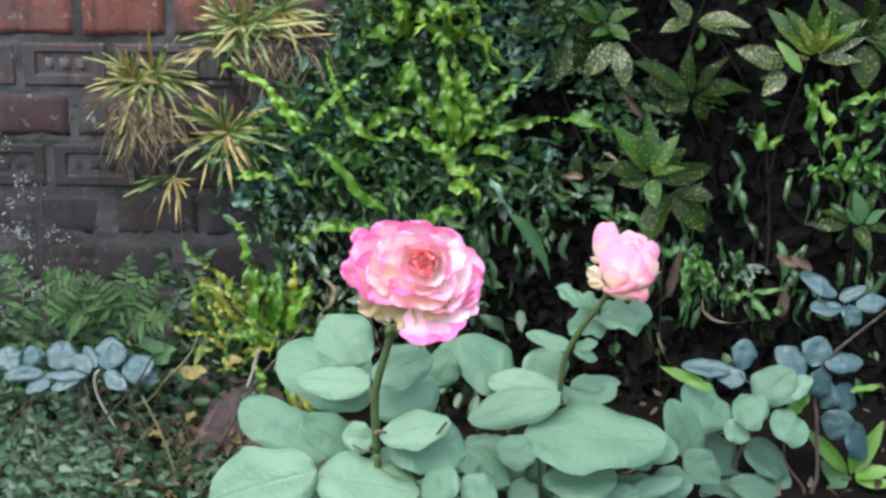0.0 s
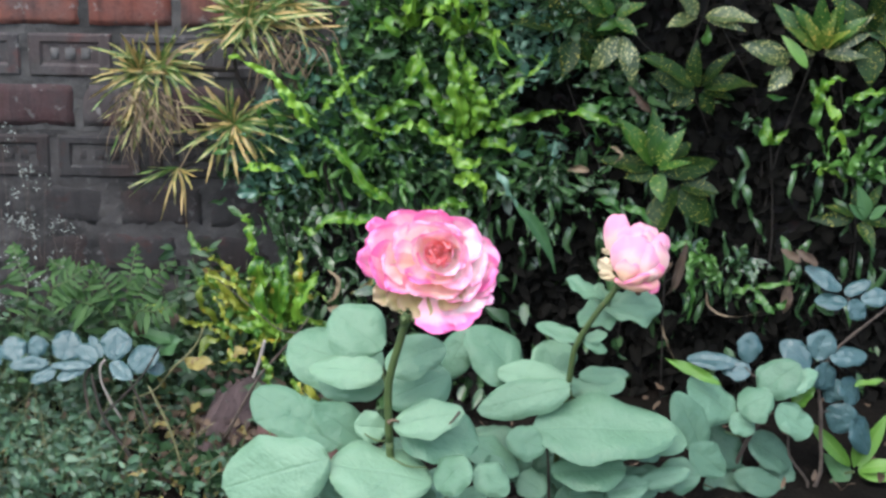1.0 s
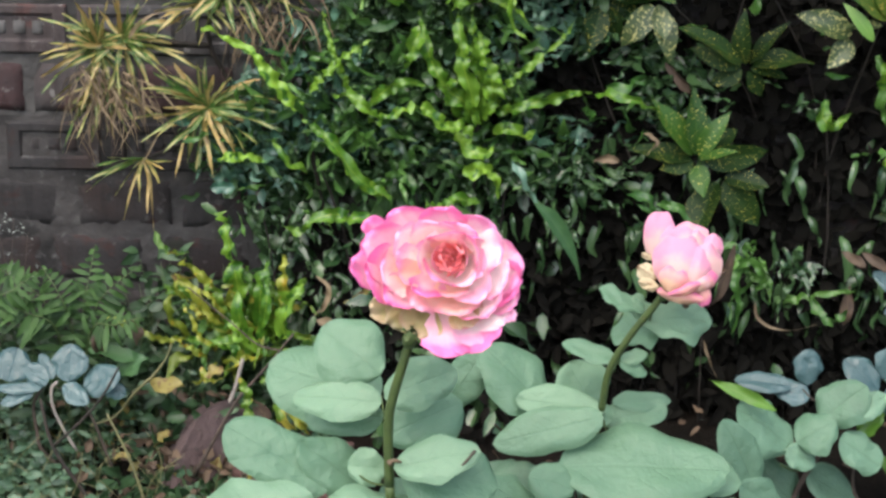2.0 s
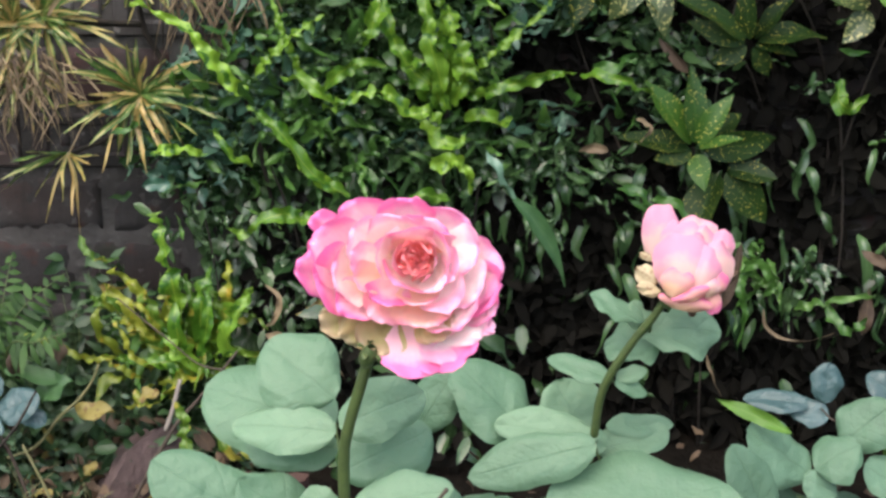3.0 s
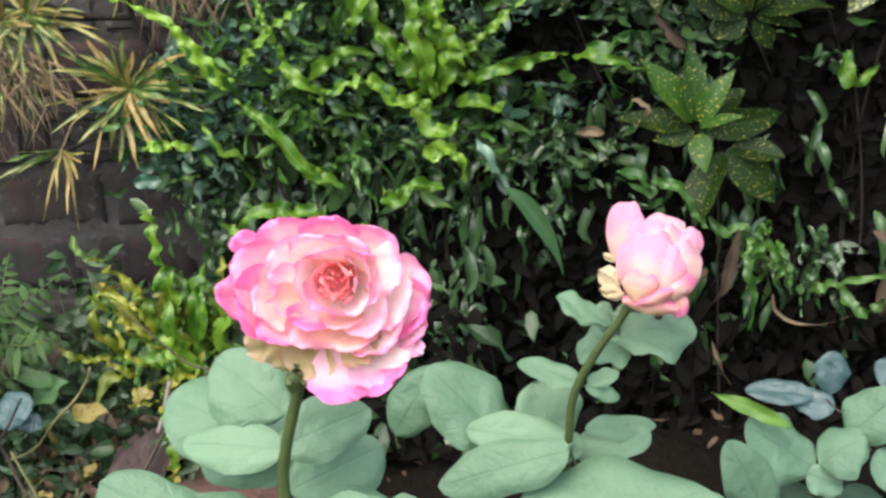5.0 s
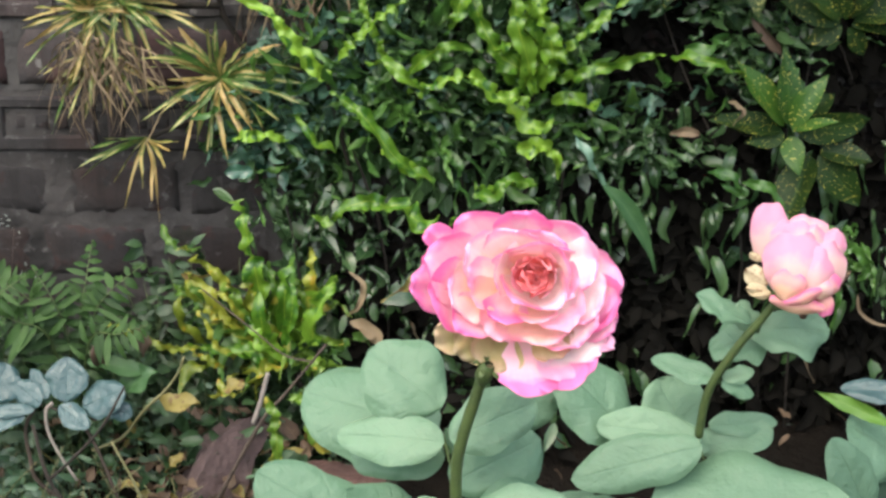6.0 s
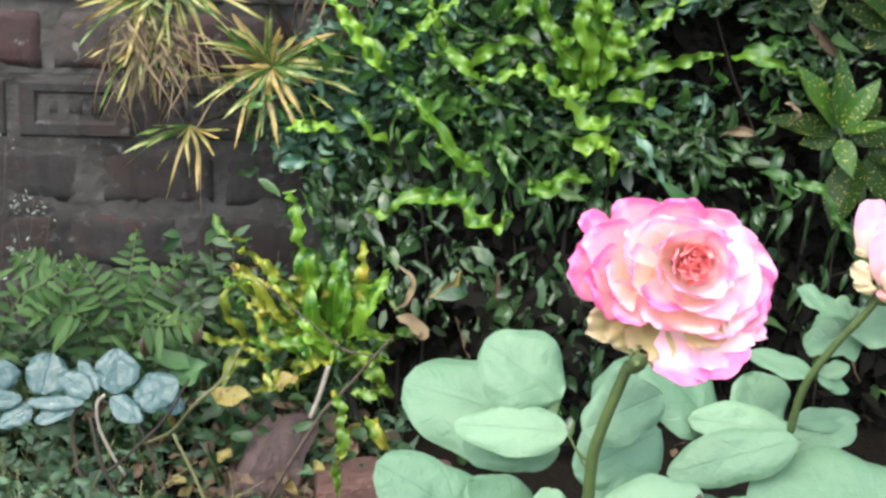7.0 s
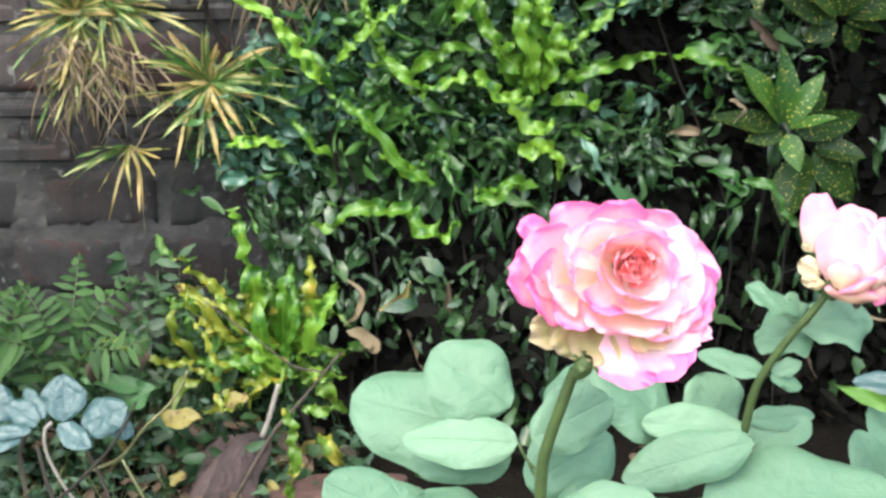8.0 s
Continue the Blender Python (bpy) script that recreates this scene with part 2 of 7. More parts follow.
def brick_material(name, low, high, grime_from, grime_to, pale=1.0):
    """Old brick: fired clay under blotches of grey-black grime, with lime stains and a gritty face."""
    m = Nodes(name, 0.92, 0.25)
    own = m.n("ObjectInfo").outputs["Random"]
    grain = m.noise(140, 6)
    cloud = m.noise(9, 6)
    clay = m.mix(own, low, high)
    grime = m.mix(m.noise(16, 6), (0.013, 0.012, 0.013), (0.080 * pale, 0.074 * pale, 0.072 * pale))
    colour = m.mix(m.span(m.math("ADD", cloud, m.math("MULTIPLY", m.math("SUBTRACT", own, 0.5), 0.25)), grime_from, grime_to), clay, grime)
    colour = m.mix(m.span(m.noise(30, 6), 0.62, 0.75, 0.0, 0.5), colour, (0.13 * pale, 0.125 * pale, 0.12 * pale))
    colour = m.mix(m.span(m.noise(5, 5), 0.52, 0.70, 0.0, 0.35), colour, (0.10 * pale, 0.10 * pale, 0.098 * pale))
    colour = m.mix(m.span(m.noise(13, 5), 0.60, 0.72, 0.0, 0.5), colour, (0.018, 0.024, 0.012))
    colour = m.mix(m.span(grain, 0.55, 0.75, 0.0, 0.5), colour, (0.014, 0.012, 0.012))
    colour = m.mix(m.span(m.noise(48, 5), 0.60, 0.66, 0.0, 0.55), colour, (0.20 * pale, 0.195 * pale, 0.185 * pale))
    colour = m.mix(m.span(m.noise(21, 5), 0.58, 0.66, 0.0, 0.60), colour, (0.085 * pale, 0.036 * pale, 0.030 * pale))
    drip = m.n("Mapping")
    drip.inputs["Scale"].default_value = (55, 1, 5)
    m.link(m.coord(), drip.inputs["Vector"])
    colour = m.mix(m.span(m.noise(1.0, 5, 0.6, drip.outputs[0]), 0.50, 0.68, 0.0, 0.55), colour, (0.012, 0.011, 0.011))
    m.bump(m.math("ADD", grain, m.noise(35, 4)), 0.6, 0.003)
    return m.done(colour)


BRICK = brick_material("grimy_brick", (0.056, 0.044, 0.042), (0.082, 0.056, 0.052), 0.25, 0.55)
# darker brick for the lower courses: grime and shade share its colour
BRICK_GRIME_SHADE = brick_material("grime_and_shade_brick", (0.022, 0.016, 0.015), (0.038, 0.026, 0.023), 0.30, 0.60, 0.50)
BRICK_DARK = brick_material("dark_maroon_brick", (0.046, 0.025, 0.025), (0.070, 0.033, 0.032), 0.40, 0.75, 0.75)
STAMP = plain_material("lime_crusted_stamp", (0.065, 0.063, 0.060), (0.125, 0.121, 0.117), 40, 0.9, (0.05, 0.048, 0.046), 0.6, 0.002)
BRICK_RED = brick_material("red_brick", (0.120, 0.040, 0.028), (0.195, 0.068, 0.044), 0.42, 0.72)


def petal_material(name, base, middle, edge, core=None):
    """A petal: cream at its foot, pale in the middle and deep pink along the rim, with fine lengthwise veins."""
    m = Nodes(name, 0.55, 0.25)
    u, v = m.uv()
    cloud = m.noise(55, 4)
    along = m.math("ADD", v, m.math("MULTIPLY", m.math("SUBTRACT", cloud, 0.5), 0.55))
    along = m.math("ADD", along, m.math("MULTIPLY", m.math("ABSOLUTE", m.math("SUBTRACT", u, 0.5)), 0.35))
    along = m.math("ADD", along, m.math("MULTIPLY", m.math("SUBTRACT", m.chance(), 0.4), 0.4))
    colour = m.ramp(along, (0.24, base), (0.46, middle), (0.66, middle), (0.94, edge))
    streak = m.n("TexNoise", Scale=1.0, Detail=3)
    stretch = m.n("Mapping")
    stretch.inputs["Scale"].default_value = (60, 2.5, 1)
    m.link(m.n("UVMap").outputs["UV"], stretch.inputs["Vector"])
    m.link(stretch.outputs[0], streak.inputs["Vector"])
    colour = m.mix(m.span(streak.outputs["Fac"], 0.5, 0.8, 0.0, 0.25), colour, edge)
    m.bump(streak.outputs["Fac"], 0.25, 0.001)
    return m.done(colour, 0.30)


PETAL = petal_material("rose_petal_pink", (0.94, 0.72, 0.54), (0.96, 0.83, 0.78), (0.91, 0.34, 0.58))
PETAL_WARM = petal_material("rose_petal_salmon", (0.93, 0.54, 0.37), (0.94, 0.64, 0.52), (0.92, 0.48, 0.58))
PETAL_DEEP = petal_material("rose_petal_deep_pink", (0.93, 0.70, 0.60), (0.93, 0.58, 0.67), (0.91, 0.23, 0.51))
PETAL_CORE = petal_material("rose_petal_coral", (0.92, 0.28, 0.23), (0.92, 0.32, 0.28), (0.92, 0.38, 0.40))
PETAL_OLD = petal_material("rose_petal_faded", (0.27, 0.24, 0.09), (0.43, 0.37, 0.17), (0.54, 0.43, 0.27))
PETAL_PALE = petal_material("rose_petal_pale", (0.95, 0.78, 0.64), (0.96, 0.86, 0.83), (0.92, 0.46, 0.65))
PETAL_BUD = petal_material("rose_bud_petal", (0.70, 0.48, 0.35), (0.70, 0.44, 0.41), (0.69, 0.29, 0.41))
PETAL_BUD_WARM = petal_material("rose_bud_petal_salmon", (0.70, 0.45, 0.30), (0.69, 0.34, 0.31), (0.68, 0.18, 0.33))
SEPAL = leaf_material("dried_sepal_cream", (0.36, 0.29, 0.17), (0.56, 0.48, 0.32), (0.3, 0.18, 0.1), 0.7, 0.15, 0.3, 4.0, (0.22, 0.11, 0.06), 0.6, 120.0)


# ---- shapes ----
def empty(name, place, label, category, group=""):
    ob = new(name)
    ob.location = place
    ob.empty_display_size = 0.02
    return tagged(ob, label, category, group)


def part(name, data, material, parent=None, label=""):
    """Links a mesh (verts, faces, uvs in the world) as one object, under a thing or a part."""
    verts, faces, uvs = data
    me = bpy.data.meshes.new(name)
    me.from_pydata([tuple(v) for v in verts], [], faces)
    me.materials.append(material)
    if uvs:
        layer = me.uv_layers.new(name="UVMap")
        flat = np.array(uvs, dtype=np.float32)
        index = np.empty(len(me.loops), dtype=np.int32)
        me.loops.foreach_get("vertex_index", index)
        layer.data.foreach_set("uv", flat[index].ravel())
    me.polygons.foreach_set("use_smooth", [True] * len(me.polygons))
    me.update()
    ob = new(name, me)
    if parent:
        ob.parent = parent
        at = Vector() if parent.parent else Vector(parent.location)
        ob.matrix_parent_inverse = Matrix.Translation(at).inverted()
    if label:
        ob["label"] = label
    return ob


def joined(pieces):
    verts, faces, uvs = [], [], []
    for v, f, u in pieces:
        k = len(verts)
        verts += list(v)
        faces += [tuple(i + k for i in g) for g in f]
        uvs += list(u) if u else [(0.5, 0.5)] * len(v)
    return verts, faces, uvs


def oval(v):
    """Half width of a rose leaflet along its length, 0 to 1."""
    return max(0.02, math.sin(math.pi * min(1, v) ** 0.95) ** 0.52) * (1 - 0.04 * v)


def round_leaf(v):
    return max(0.02, math.sin(math.pi * min(1, v) ** 1.05) ** 0.45)


def lance(v):
    return max(0.02, math.sin(math.pi * v ** 0.75) ** 0.9)


def strap(v):
    return max(0.04, min(1, 6 * v + 0.25) * min(1, 3.2 * (1 - v) + 0.02))


def turned(base, tip, face, flip=0.0):
    """A pose at base whose y axis points to tip and whose z axis leans to face."""
    y = (Vector(tip) - Vector(base)).normalized()
    z = Vector(face)
    z = (z - y * z.dot(y)).normalized()
    x = y.cross(z)
    m = Matrix((x, y, z)).transposed().to_4x4()
    return Matrix.Translation(base) @ m @ Matrix.Rotation(flip, 4, "Y")


def blade(length, width, shape=oval, n=9, half=2, bend=0.0, fold=0.15, wave=0.0, waves=3.0, twist=0.0, ragged=0.0, seed=0, curl=0.0):
    """A leaf along +y with its face to +z: it droops by bend, folds along the midrib, waves and curls down at its rim and turns by twist (radians)."""
    rnd = random.Random(seed)
    ph, q0, q1, q2 = (rnd.uniform(0, 6.28) for _ in range(4))
    verts, uvs, faces = [], [], []
    y = z = 0.0
    cols = 2 * half + 1
    before = 0.0
    for i in range(n + 1):
        v = 0.35 * i / n + 0.65 * (0.5 - 0.5 * math.cos(math.pi * i / n))
        a = -bend * v * 1.6
        y += math.cos(a) * length * (v - before)
        z += math.sin(a) * length * (v - before)
        before = v
        w = shape(v) * width / 2
        tw = twist * v
        for j in range(cols):
            s = (j - half) / half
            rim = 1 + ragged * 2.2 * abs(s) * math.sin(v * 7 + (q0 if s > 0 else q1)) + ragged * abs(s) * math.sin(v * 17 + (q2 if s > 0 else q0)) + (rnd.uniform(-ragged, ragged) * 0.5 if abs(s) == 1 else 0)
            px = s * w * rim
            pz = abs(s) ** 1.4 * w * fold + ragged * width * 0.5 * math.sin(s * 5 + q1) * math.sin(v * 9 + q2) * math.sin(math.pi * v) + wave * width * s * abs(s) * math.sin(v * waves * 6.28 + ph + (1.3 if s > 0 else 0))
            pz -= curl * w * max(0.0, (abs(s) - 0.55) / 0.45) ** 2
            qx, qz = px * math.cos(tw) - pz * math.sin(tw), px * math.sin(tw) + pz * math.cos(tw)
            verts.append(Vector((qx, y - math.sin(a) * qz, z + math.cos(a) * qz)))
            uvs.append((0.5 + 0.5 * s, v))
    for i in range(n):
        for j in range(cols - 1):
            k = i * cols + j
            faces.append((k, k + 1, k + cols + 1, k + cols))
    return verts, faces, uvs


def placed(data, m):
    v, f, u = data
    return [m @ p for p in v], f, u


def curve_points(points, n):
    """Points along a smooth line through the given ones."""
    p = [Vector(q) for q in points]
    p = [2 * p[0] - p[1]] + p + [2 * p[-1] - p[-2]]
    out = []
    segs = len(p) - 3
    for i in range(n + 1):
        s = min(i / n * segs, segs - 1e-6)
        k, t = int(s), s - int(s)
        a, b, c, d = p[k:k + 4]
        out.append(0.5 * (2 * b + (c - a) * t + (2 * a - 5 * b + 4 * c - d) * t * t + (3 * b - a - 3 * c + d) * t ** 3))
    return out


def tube(points, r0, r1, n=14, sides=7, knots=0.0, seed=0):
    """A tapering stem through the points, closed at both ends; knots swell it here and there."""
    rnd = random.Random(seed)
    line = curve_points(points, n)
    verts, faces, uvs = [], [], []
    ref = Vector((0.31, 0.9, 0.2))
    for i, c in enumerate(line):
        d = (line[min(i + 1, n)] - line[max(i - 1, 0)]).normalized()
        x = d.cross(ref).normalized()
        y = d.cross(x)
        r = (r0 + (r1 - r0) * i / n) * (1 + rnd.uniform(-knots, knots))
        for j in range(sides):
            a = 6.28318 * j / sides
            verts.append(c + (x * math.cos(a) + y * math.sin(a)) * r)
            uvs.append((j / sides, i / n))
    for i in range(n):
        for j in range(sides):
            k, l = i * sides + j, i * sides + (j + 1) % sides
            faces.append((k, l, l + sides, k + sides))
    faces += [tuple(range(sides - 1, -1, -1)), tuple(range(n * sides, (n + 1) * sides))]
    return verts, faces, uvs


def ribbon(points, width, face=(0, -0.8, 0.6), n=30, turns=0.0, wave=0.25, waves=5.0, shape=strap, fold=0.1, seed=0, sway=0.5):
    """A long curling leaf along a line through the points, wavy at both rims and twisted by so many turns."""
    rnd = random.Random(seed)
    ph = rnd.uniform(0, 6.28)
    drift, side_phase = rnd.uniform(0.2, 0.6), rnd.uniform(0.9, 2.6)
    line = curve_points(points, n)
    verts, uvs, faces = [], [], []
    for i, c in enumerate(line):
        v = i / n
        d = (line[min(i + 1, n)] - line[max(i - 1, 0)]).normalized()
        z = Vector(face)
        z = (z - d * z.dot(d)).normalized()
        a = turns * 6.283 * v + sway * math.sin(v * waves * 3.1 + ph)
        x = d.cross(z)
        x, z = x * math.cos(a) + z * math.sin(a), z * math.cos(a) - x * math.sin(a)
        w = shape(v) * width / 2 * (1 + 0.16 * math.sin(v * waves * 2.3 + ph * 3))
        roll = v * waves * 6.283 + ph + drift * math.sin(v * waves * 1.7 + ph * 2)
        deep = wave * width * (1 + 0.5 * math.sin(v * waves * 2.1 + ph * 5)) * min(1, 0.4 + 4 * v)
        for j in range(5):
            s = (j - 2) / 2
            lift = abs(s) ** 1.5 * fold * w + deep * s * abs(s) * math.sin(roll * (1.13 if s > 0 else 1.0) + (side_phase if s > 0 else 0))
            verts.append(c + x * s * w + z * lift)
            uvs.append((0.5 + 0.5 * s, v))
    for i in range(n):
        for j in range(4):
            k = i * 5 + j
            faces.append((k, k + 1, k + 6, k + 5))
    return verts, faces, uvs


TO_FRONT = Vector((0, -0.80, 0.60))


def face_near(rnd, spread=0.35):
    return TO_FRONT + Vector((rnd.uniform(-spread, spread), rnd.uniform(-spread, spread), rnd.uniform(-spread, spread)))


def blunt(v):
    """Half width of a long leaf that keeps its width almost to the tip."""
    return max(0.05, min(1, 3.5 * v + 0.35) * (1 - v ** 4) ** 0.75)


def needle(v):
    """Half width of a long narrow leaf with a drawn-out tip."""
    return max(0.03, min(1, 5 * v + 0.35) * (1 - v ** 2.2) ** 0.8)


# ---- setting: ground and brick wall ----
def ground():
    """One sheet of soil: fine and lumpy round the bed, then wide steps out to the horizon."""
    near = [i * 0.03 for i in range(-50, 51)]
    far = [1.8, 2.5, 4, 8, 20, 60, 200, 800]
    line = [-f for f in reversed(far)] + near + far
    verts, faces = [], []
    for y in line:
        for x in line:
            z = 0.0
            if abs(x) < 1.6 and abs(y) < 1.6:
                z = 0.022 * noise.noise((x * 4, y * 4, 0)) + 0.012 * noise.noise((x * 17, y * 17, 3)) + 0.03 * max(0, min(1, (y - 0.25) / 0.5))
            verts.append((x, y, z))
    k = len(line)
    for j in range(k - 1):
        for i in range(k - 1):
            a = j * k + i
            faces.append((a, a + 1, a + k + 1, a + k))
    tagged(part("ground", (verts, faces, None), SOIL), "dark garden soil strewn with leaf litter", "ground", kind="structure")


ground()
COURSE, LENGTH, JOINT, WALL_Y, FIRST = 0.0815, 0.1450, 0.014, 0.765, 0.6010 - 8 * 0.0815


def box_mesh(x0, x1, y0, y1, z0, z1, chamfer=0.003, rnd=None):
    """A block with chamfered front edges, slightly out of true."""
    j = (lambda a: rnd.uniform(-a, a)) if rnd else (lambda a: 0.0)
    c = chamfer
    v = [(x0, y1, z0), (x1, y1, z0), (x1, y1, z1), (x0, y1, z1),
         (x0, y0 + c, z0), (x1, y0 + c, z0), (x1, y0 + c, z1), (x0, y0 + c, z1),
         (x0 + c, y0, z0 + c), (x1 - c, y0, z0 + c), (x1 - c, y0, z1 - c), (x0 + c, y0, z1 - c)]
    v = [(a + j(0.0015), b + j(0.0012), d + j(0.0015)) for a, b, d in v]
    f = [(4, 5, 9, 8), (5, 6, 10, 9), (6, 7, 11, 10), (7, 4, 8, 11), (8, 9, 10, 11), (0, 1, 5, 4), (1, 2, 6, 5), (2, 3, 7, 6), (3, 0, 4, 7)]
    return v, f, None


def frog_mesh(x0, x1, y0, y1, z0, z1):
    """A brick laid on edge, so that its frog shows: a sunk panel with worn raised bars in it."""
    c = 0.003
    a0, a1, b0, b1, d = x0 + 0.018, x1 - 0.018, z0 + 0.016, z1 - 0.012, y0 + 0.005
    v = [(x0, y1, z0), (x1, y1, z0), (x1, y1, z1), (x0, y1, z1), (x0, y0 + c, z0), (x1, y0 + c, z0), (x1, y0 + c, z1), (x0, y0 + c, z1),
         (x0 + c, y0, z0 + c), (x1 - c, y0, z0 + c), (x1 - c, y0, z1 - c), (x0 + c, y0, z1 - c),
         (a0, y0, b0), (a1, y0, b0), (a1, y0, b1), (a0, y0, b1), (a0 + 0.004, d, b0 + 0.004), (a1 - 0.004, d, b0 + 0.004), (a1 - 0.004, d, b1 - 0.004), (a0 + 0.004, d, b1 - 0.004)]
    f = [(4, 5, 9, 8), (5, 6, 10, 9), (6, 7, 11, 10), (7, 4, 8, 11), (8, 9, 13, 12), (9, 10, 14, 13), (10, 11, 15, 14), (11, 8, 12, 15),
         (12, 13, 17, 16), (13, 14, 18, 17), (14, 15, 19, 18), (15, 12, 16, 19), (16, 17, 18, 19), (0, 1, 5, 4), (1, 2, 6, 5), (2, 3, 7, 6), (3, 0, 4, 7)]
    bars = []
    for s, half in ((0.24, 0.006), (0.5, 0.008), (0.76, 0.007)):
        m = a0 + (a1 - a0) * s
        bars.append(box_mesh(m - half, m + half, d - 0.003, d + 0.001, b0 + 0.011, b1 - 0.011, 0.002))
    return (v, f, None), bars


def worn_brick(x0, x1, y0, y1, z0, z1, seed):
    """A brick with a rough, hollowed face and crumbled edges."""
    nx, nz = 9, 6
    verts, faces = [], []
    for k in range(nz + 1):
        for i in range(nx + 1):
            s, t = i / nx, k / nz
            x, z = x0 + (x1 - x0) * s, z0 + (z1 - z0) * t
            rim = min(min(s, 1 - s) * (x1 - x0), min(t, 1 - t) * (z1 - z0))
            wear = max(0.0, 0.5 + 1.3 * noise.noise((x * 26, z * 26, seed)))
            y = y0 + 0.0022 * noise.noise((x * 45, z * 45, seed + 7)) + 0.0012 * noise.noise((x * 120, z * 120, seed))
            if rim < 0.002:
                y += 0.0015 + 0.0035 * wear
                x += (0.5 - s) * 0.003 * wear
                z += (0.5 - t) * 0.003 * wear
            elif rim < 0.017:
                y += 0.0006 * wear
            verts.append((x, y, z))
    c = nx + 1
    for k in range(nz):
        for i in range(nx):
            a = k * c + i
            faces.append((a, a + 1, a + c + 1, a + c))
    ring = [i for i in range(c)] + [k * c + nx for k in range(1, nz + 1)] + [nz * c + i for i in range(nx - 1, -1, -1)] + [k * c for k in range(nz - 1, 0, -1)]
    base = len(verts)
    verts += [(verts[r][0], y1, verts[r][2]) for r in ring]
    for i in range(len(ring)):
        j = (i + 1) % len(ring)
        faces.append((ring[j], ring[i], base + i, base + j))
    return verts, faces, None


def mortar_bed(x0, x1, z0, z1, step, back=0.0075):
    """The rough face of the mortar, squeezed out here and there over the edges of the bricks."""
    nx, nz = int((x1 - x0) / step), int((z1 - z0) / step)
    verts, faces = [], []
    for k in range(nz + 1):
        for i in range(nx + 1):
            x, z = x0 + (x1 - x0) * i / nx, z0 + (z1 - z0) * k / nz
            verts.append((x, WALL_Y + back - 0.0026 * noise.noise((x * 14, z * 14, 1)) - 0.0024 * noise.noise((x * 60, z * 60, 2)), z))
    c = nx + 1
    for k in range(nz):
        for i in range(nx):
            a = k * c + i
            faces.append((a, a + 1, a + c + 1, a + c))
    return verts, faces, None


def brick_wall():
    body = part("wall_brick", box_mesh(-3.6, 3.6, WALL_Y + 0.014, WALL_Y + 0.14, -0.1, 1.9, 0.001), MORTAR)
    tagged(body, "old brick garden wall, weathered red and grimy grey", "wall", kind="structure")
    part("mortar", mortar_bed(-1.15, 0.0, FIRST + 6 * COURSE, 0.9, 0.006), MORTAR, body)
    part("mortar", mortar_bed(-1.15, 0.0, -0.05, FIRST + 6 * COURSE, 0.006, 0.0035), MORTAR_GRIME_SHADE, body, "darker lower mortar, grime and shade in its colour")
    rnd = random.Random(5)
    rest = []
    for row in range(21):
        z = FIRST + row * COURSE
        if z < -0.08:
            continue
        for col in range(-24, 24):
            x = col * LENGTH + (0.0791, 0.1206, 0.0399, 0.1364, 0.0300)[row % 5]
            out = rnd.uniform(-0.003, 0.0015)
            spot = (x + JOINT / 2, x + LENGTH - JOINT / 2, WALL_Y - out, WALL_Y + 0.05, z + JOINT / 2, z + COURSE - JOINT / 2)
            frogged = row in (7, 5)
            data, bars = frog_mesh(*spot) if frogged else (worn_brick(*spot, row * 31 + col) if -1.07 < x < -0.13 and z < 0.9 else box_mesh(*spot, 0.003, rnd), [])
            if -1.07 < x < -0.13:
                ob = part("brick", data, BRICK_RED if row >= 8 and x < -0.40 else BRICK_DARK if row >= 8 or row == 6 and col % 2 == 0 else BRICK_GRIME_SHADE if row < 6 else BRICK, body)
                for bar in bars:
                    part("stamp", bar, STAMP if row == 7 else BRICK_GRIME_SHADE, ob)
                ob.data.polygons.foreach_set("use_smooth", [not frogged] * len(ob.data.polygons))
            else:
                rest.append(data)
    # bricks behind the plants: the shade there is put into the brick colour
    ob = part("bricks", joined(rest), BRICK_GRIME_SHADE, body)
    ob.data.polygons.foreach_set("use_smooth", [False] * len(ob.data.polygons))
    tagged(ob, kind="stuff")


# ---- roses ----
def leaflet(parent, base, tip, width, material=ROSE_LEAF, bend=0.25, fold=0.12, shape=oval, lean=(0, 0, 0), wave=0.03, seed=0, ragged=0.04):
    base, tip = Vector(base), Vector(tip)
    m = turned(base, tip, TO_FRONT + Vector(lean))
    length = (tip - base).length * (1 + 0.12 * abs(bend))
    part("leaflet", placed(blade(length, width * 1.12, shape, 16, 6, bend, fold, wave, 2.0, 0.0, ragged, seed, 0.20), m), material, parent)


def rose_leaf(bush, stalk, leaflets, material=ROSE_LEAF, thick=0.0014, seed=1, **more):
    """A compound leaf: its stalk, and leaflets given as base, tip and width."""
    rachis = part("leaf", tube(stalk, thick, thick * 0.7, 10, 6), STEM if material is not ROSE_LEAF_BLUE_SHADE else CANE, bush)
    for k, (base, tip, width) in enumerate(leaflets):
        rnd = random.Random(seed * 31 + k)
        leaflet(rachis, base, tip, width, material, rnd.uniform(0.05, 0.30), rnd.uniform(-0.05, 0.22), oval if material is ROSE_LEAF_BLUE_SHADE else rnd.choice((oval, round_leaf)),
                (rnd.uniform(-0.25, 0.25), rnd.uniform(-0.1, 0.3), rnd.uniform(-0.1, 0.35)), rnd.uniform(0.02, 0.06), seed * 7 + k, more.get("ragged", 0.04))
    return rachis


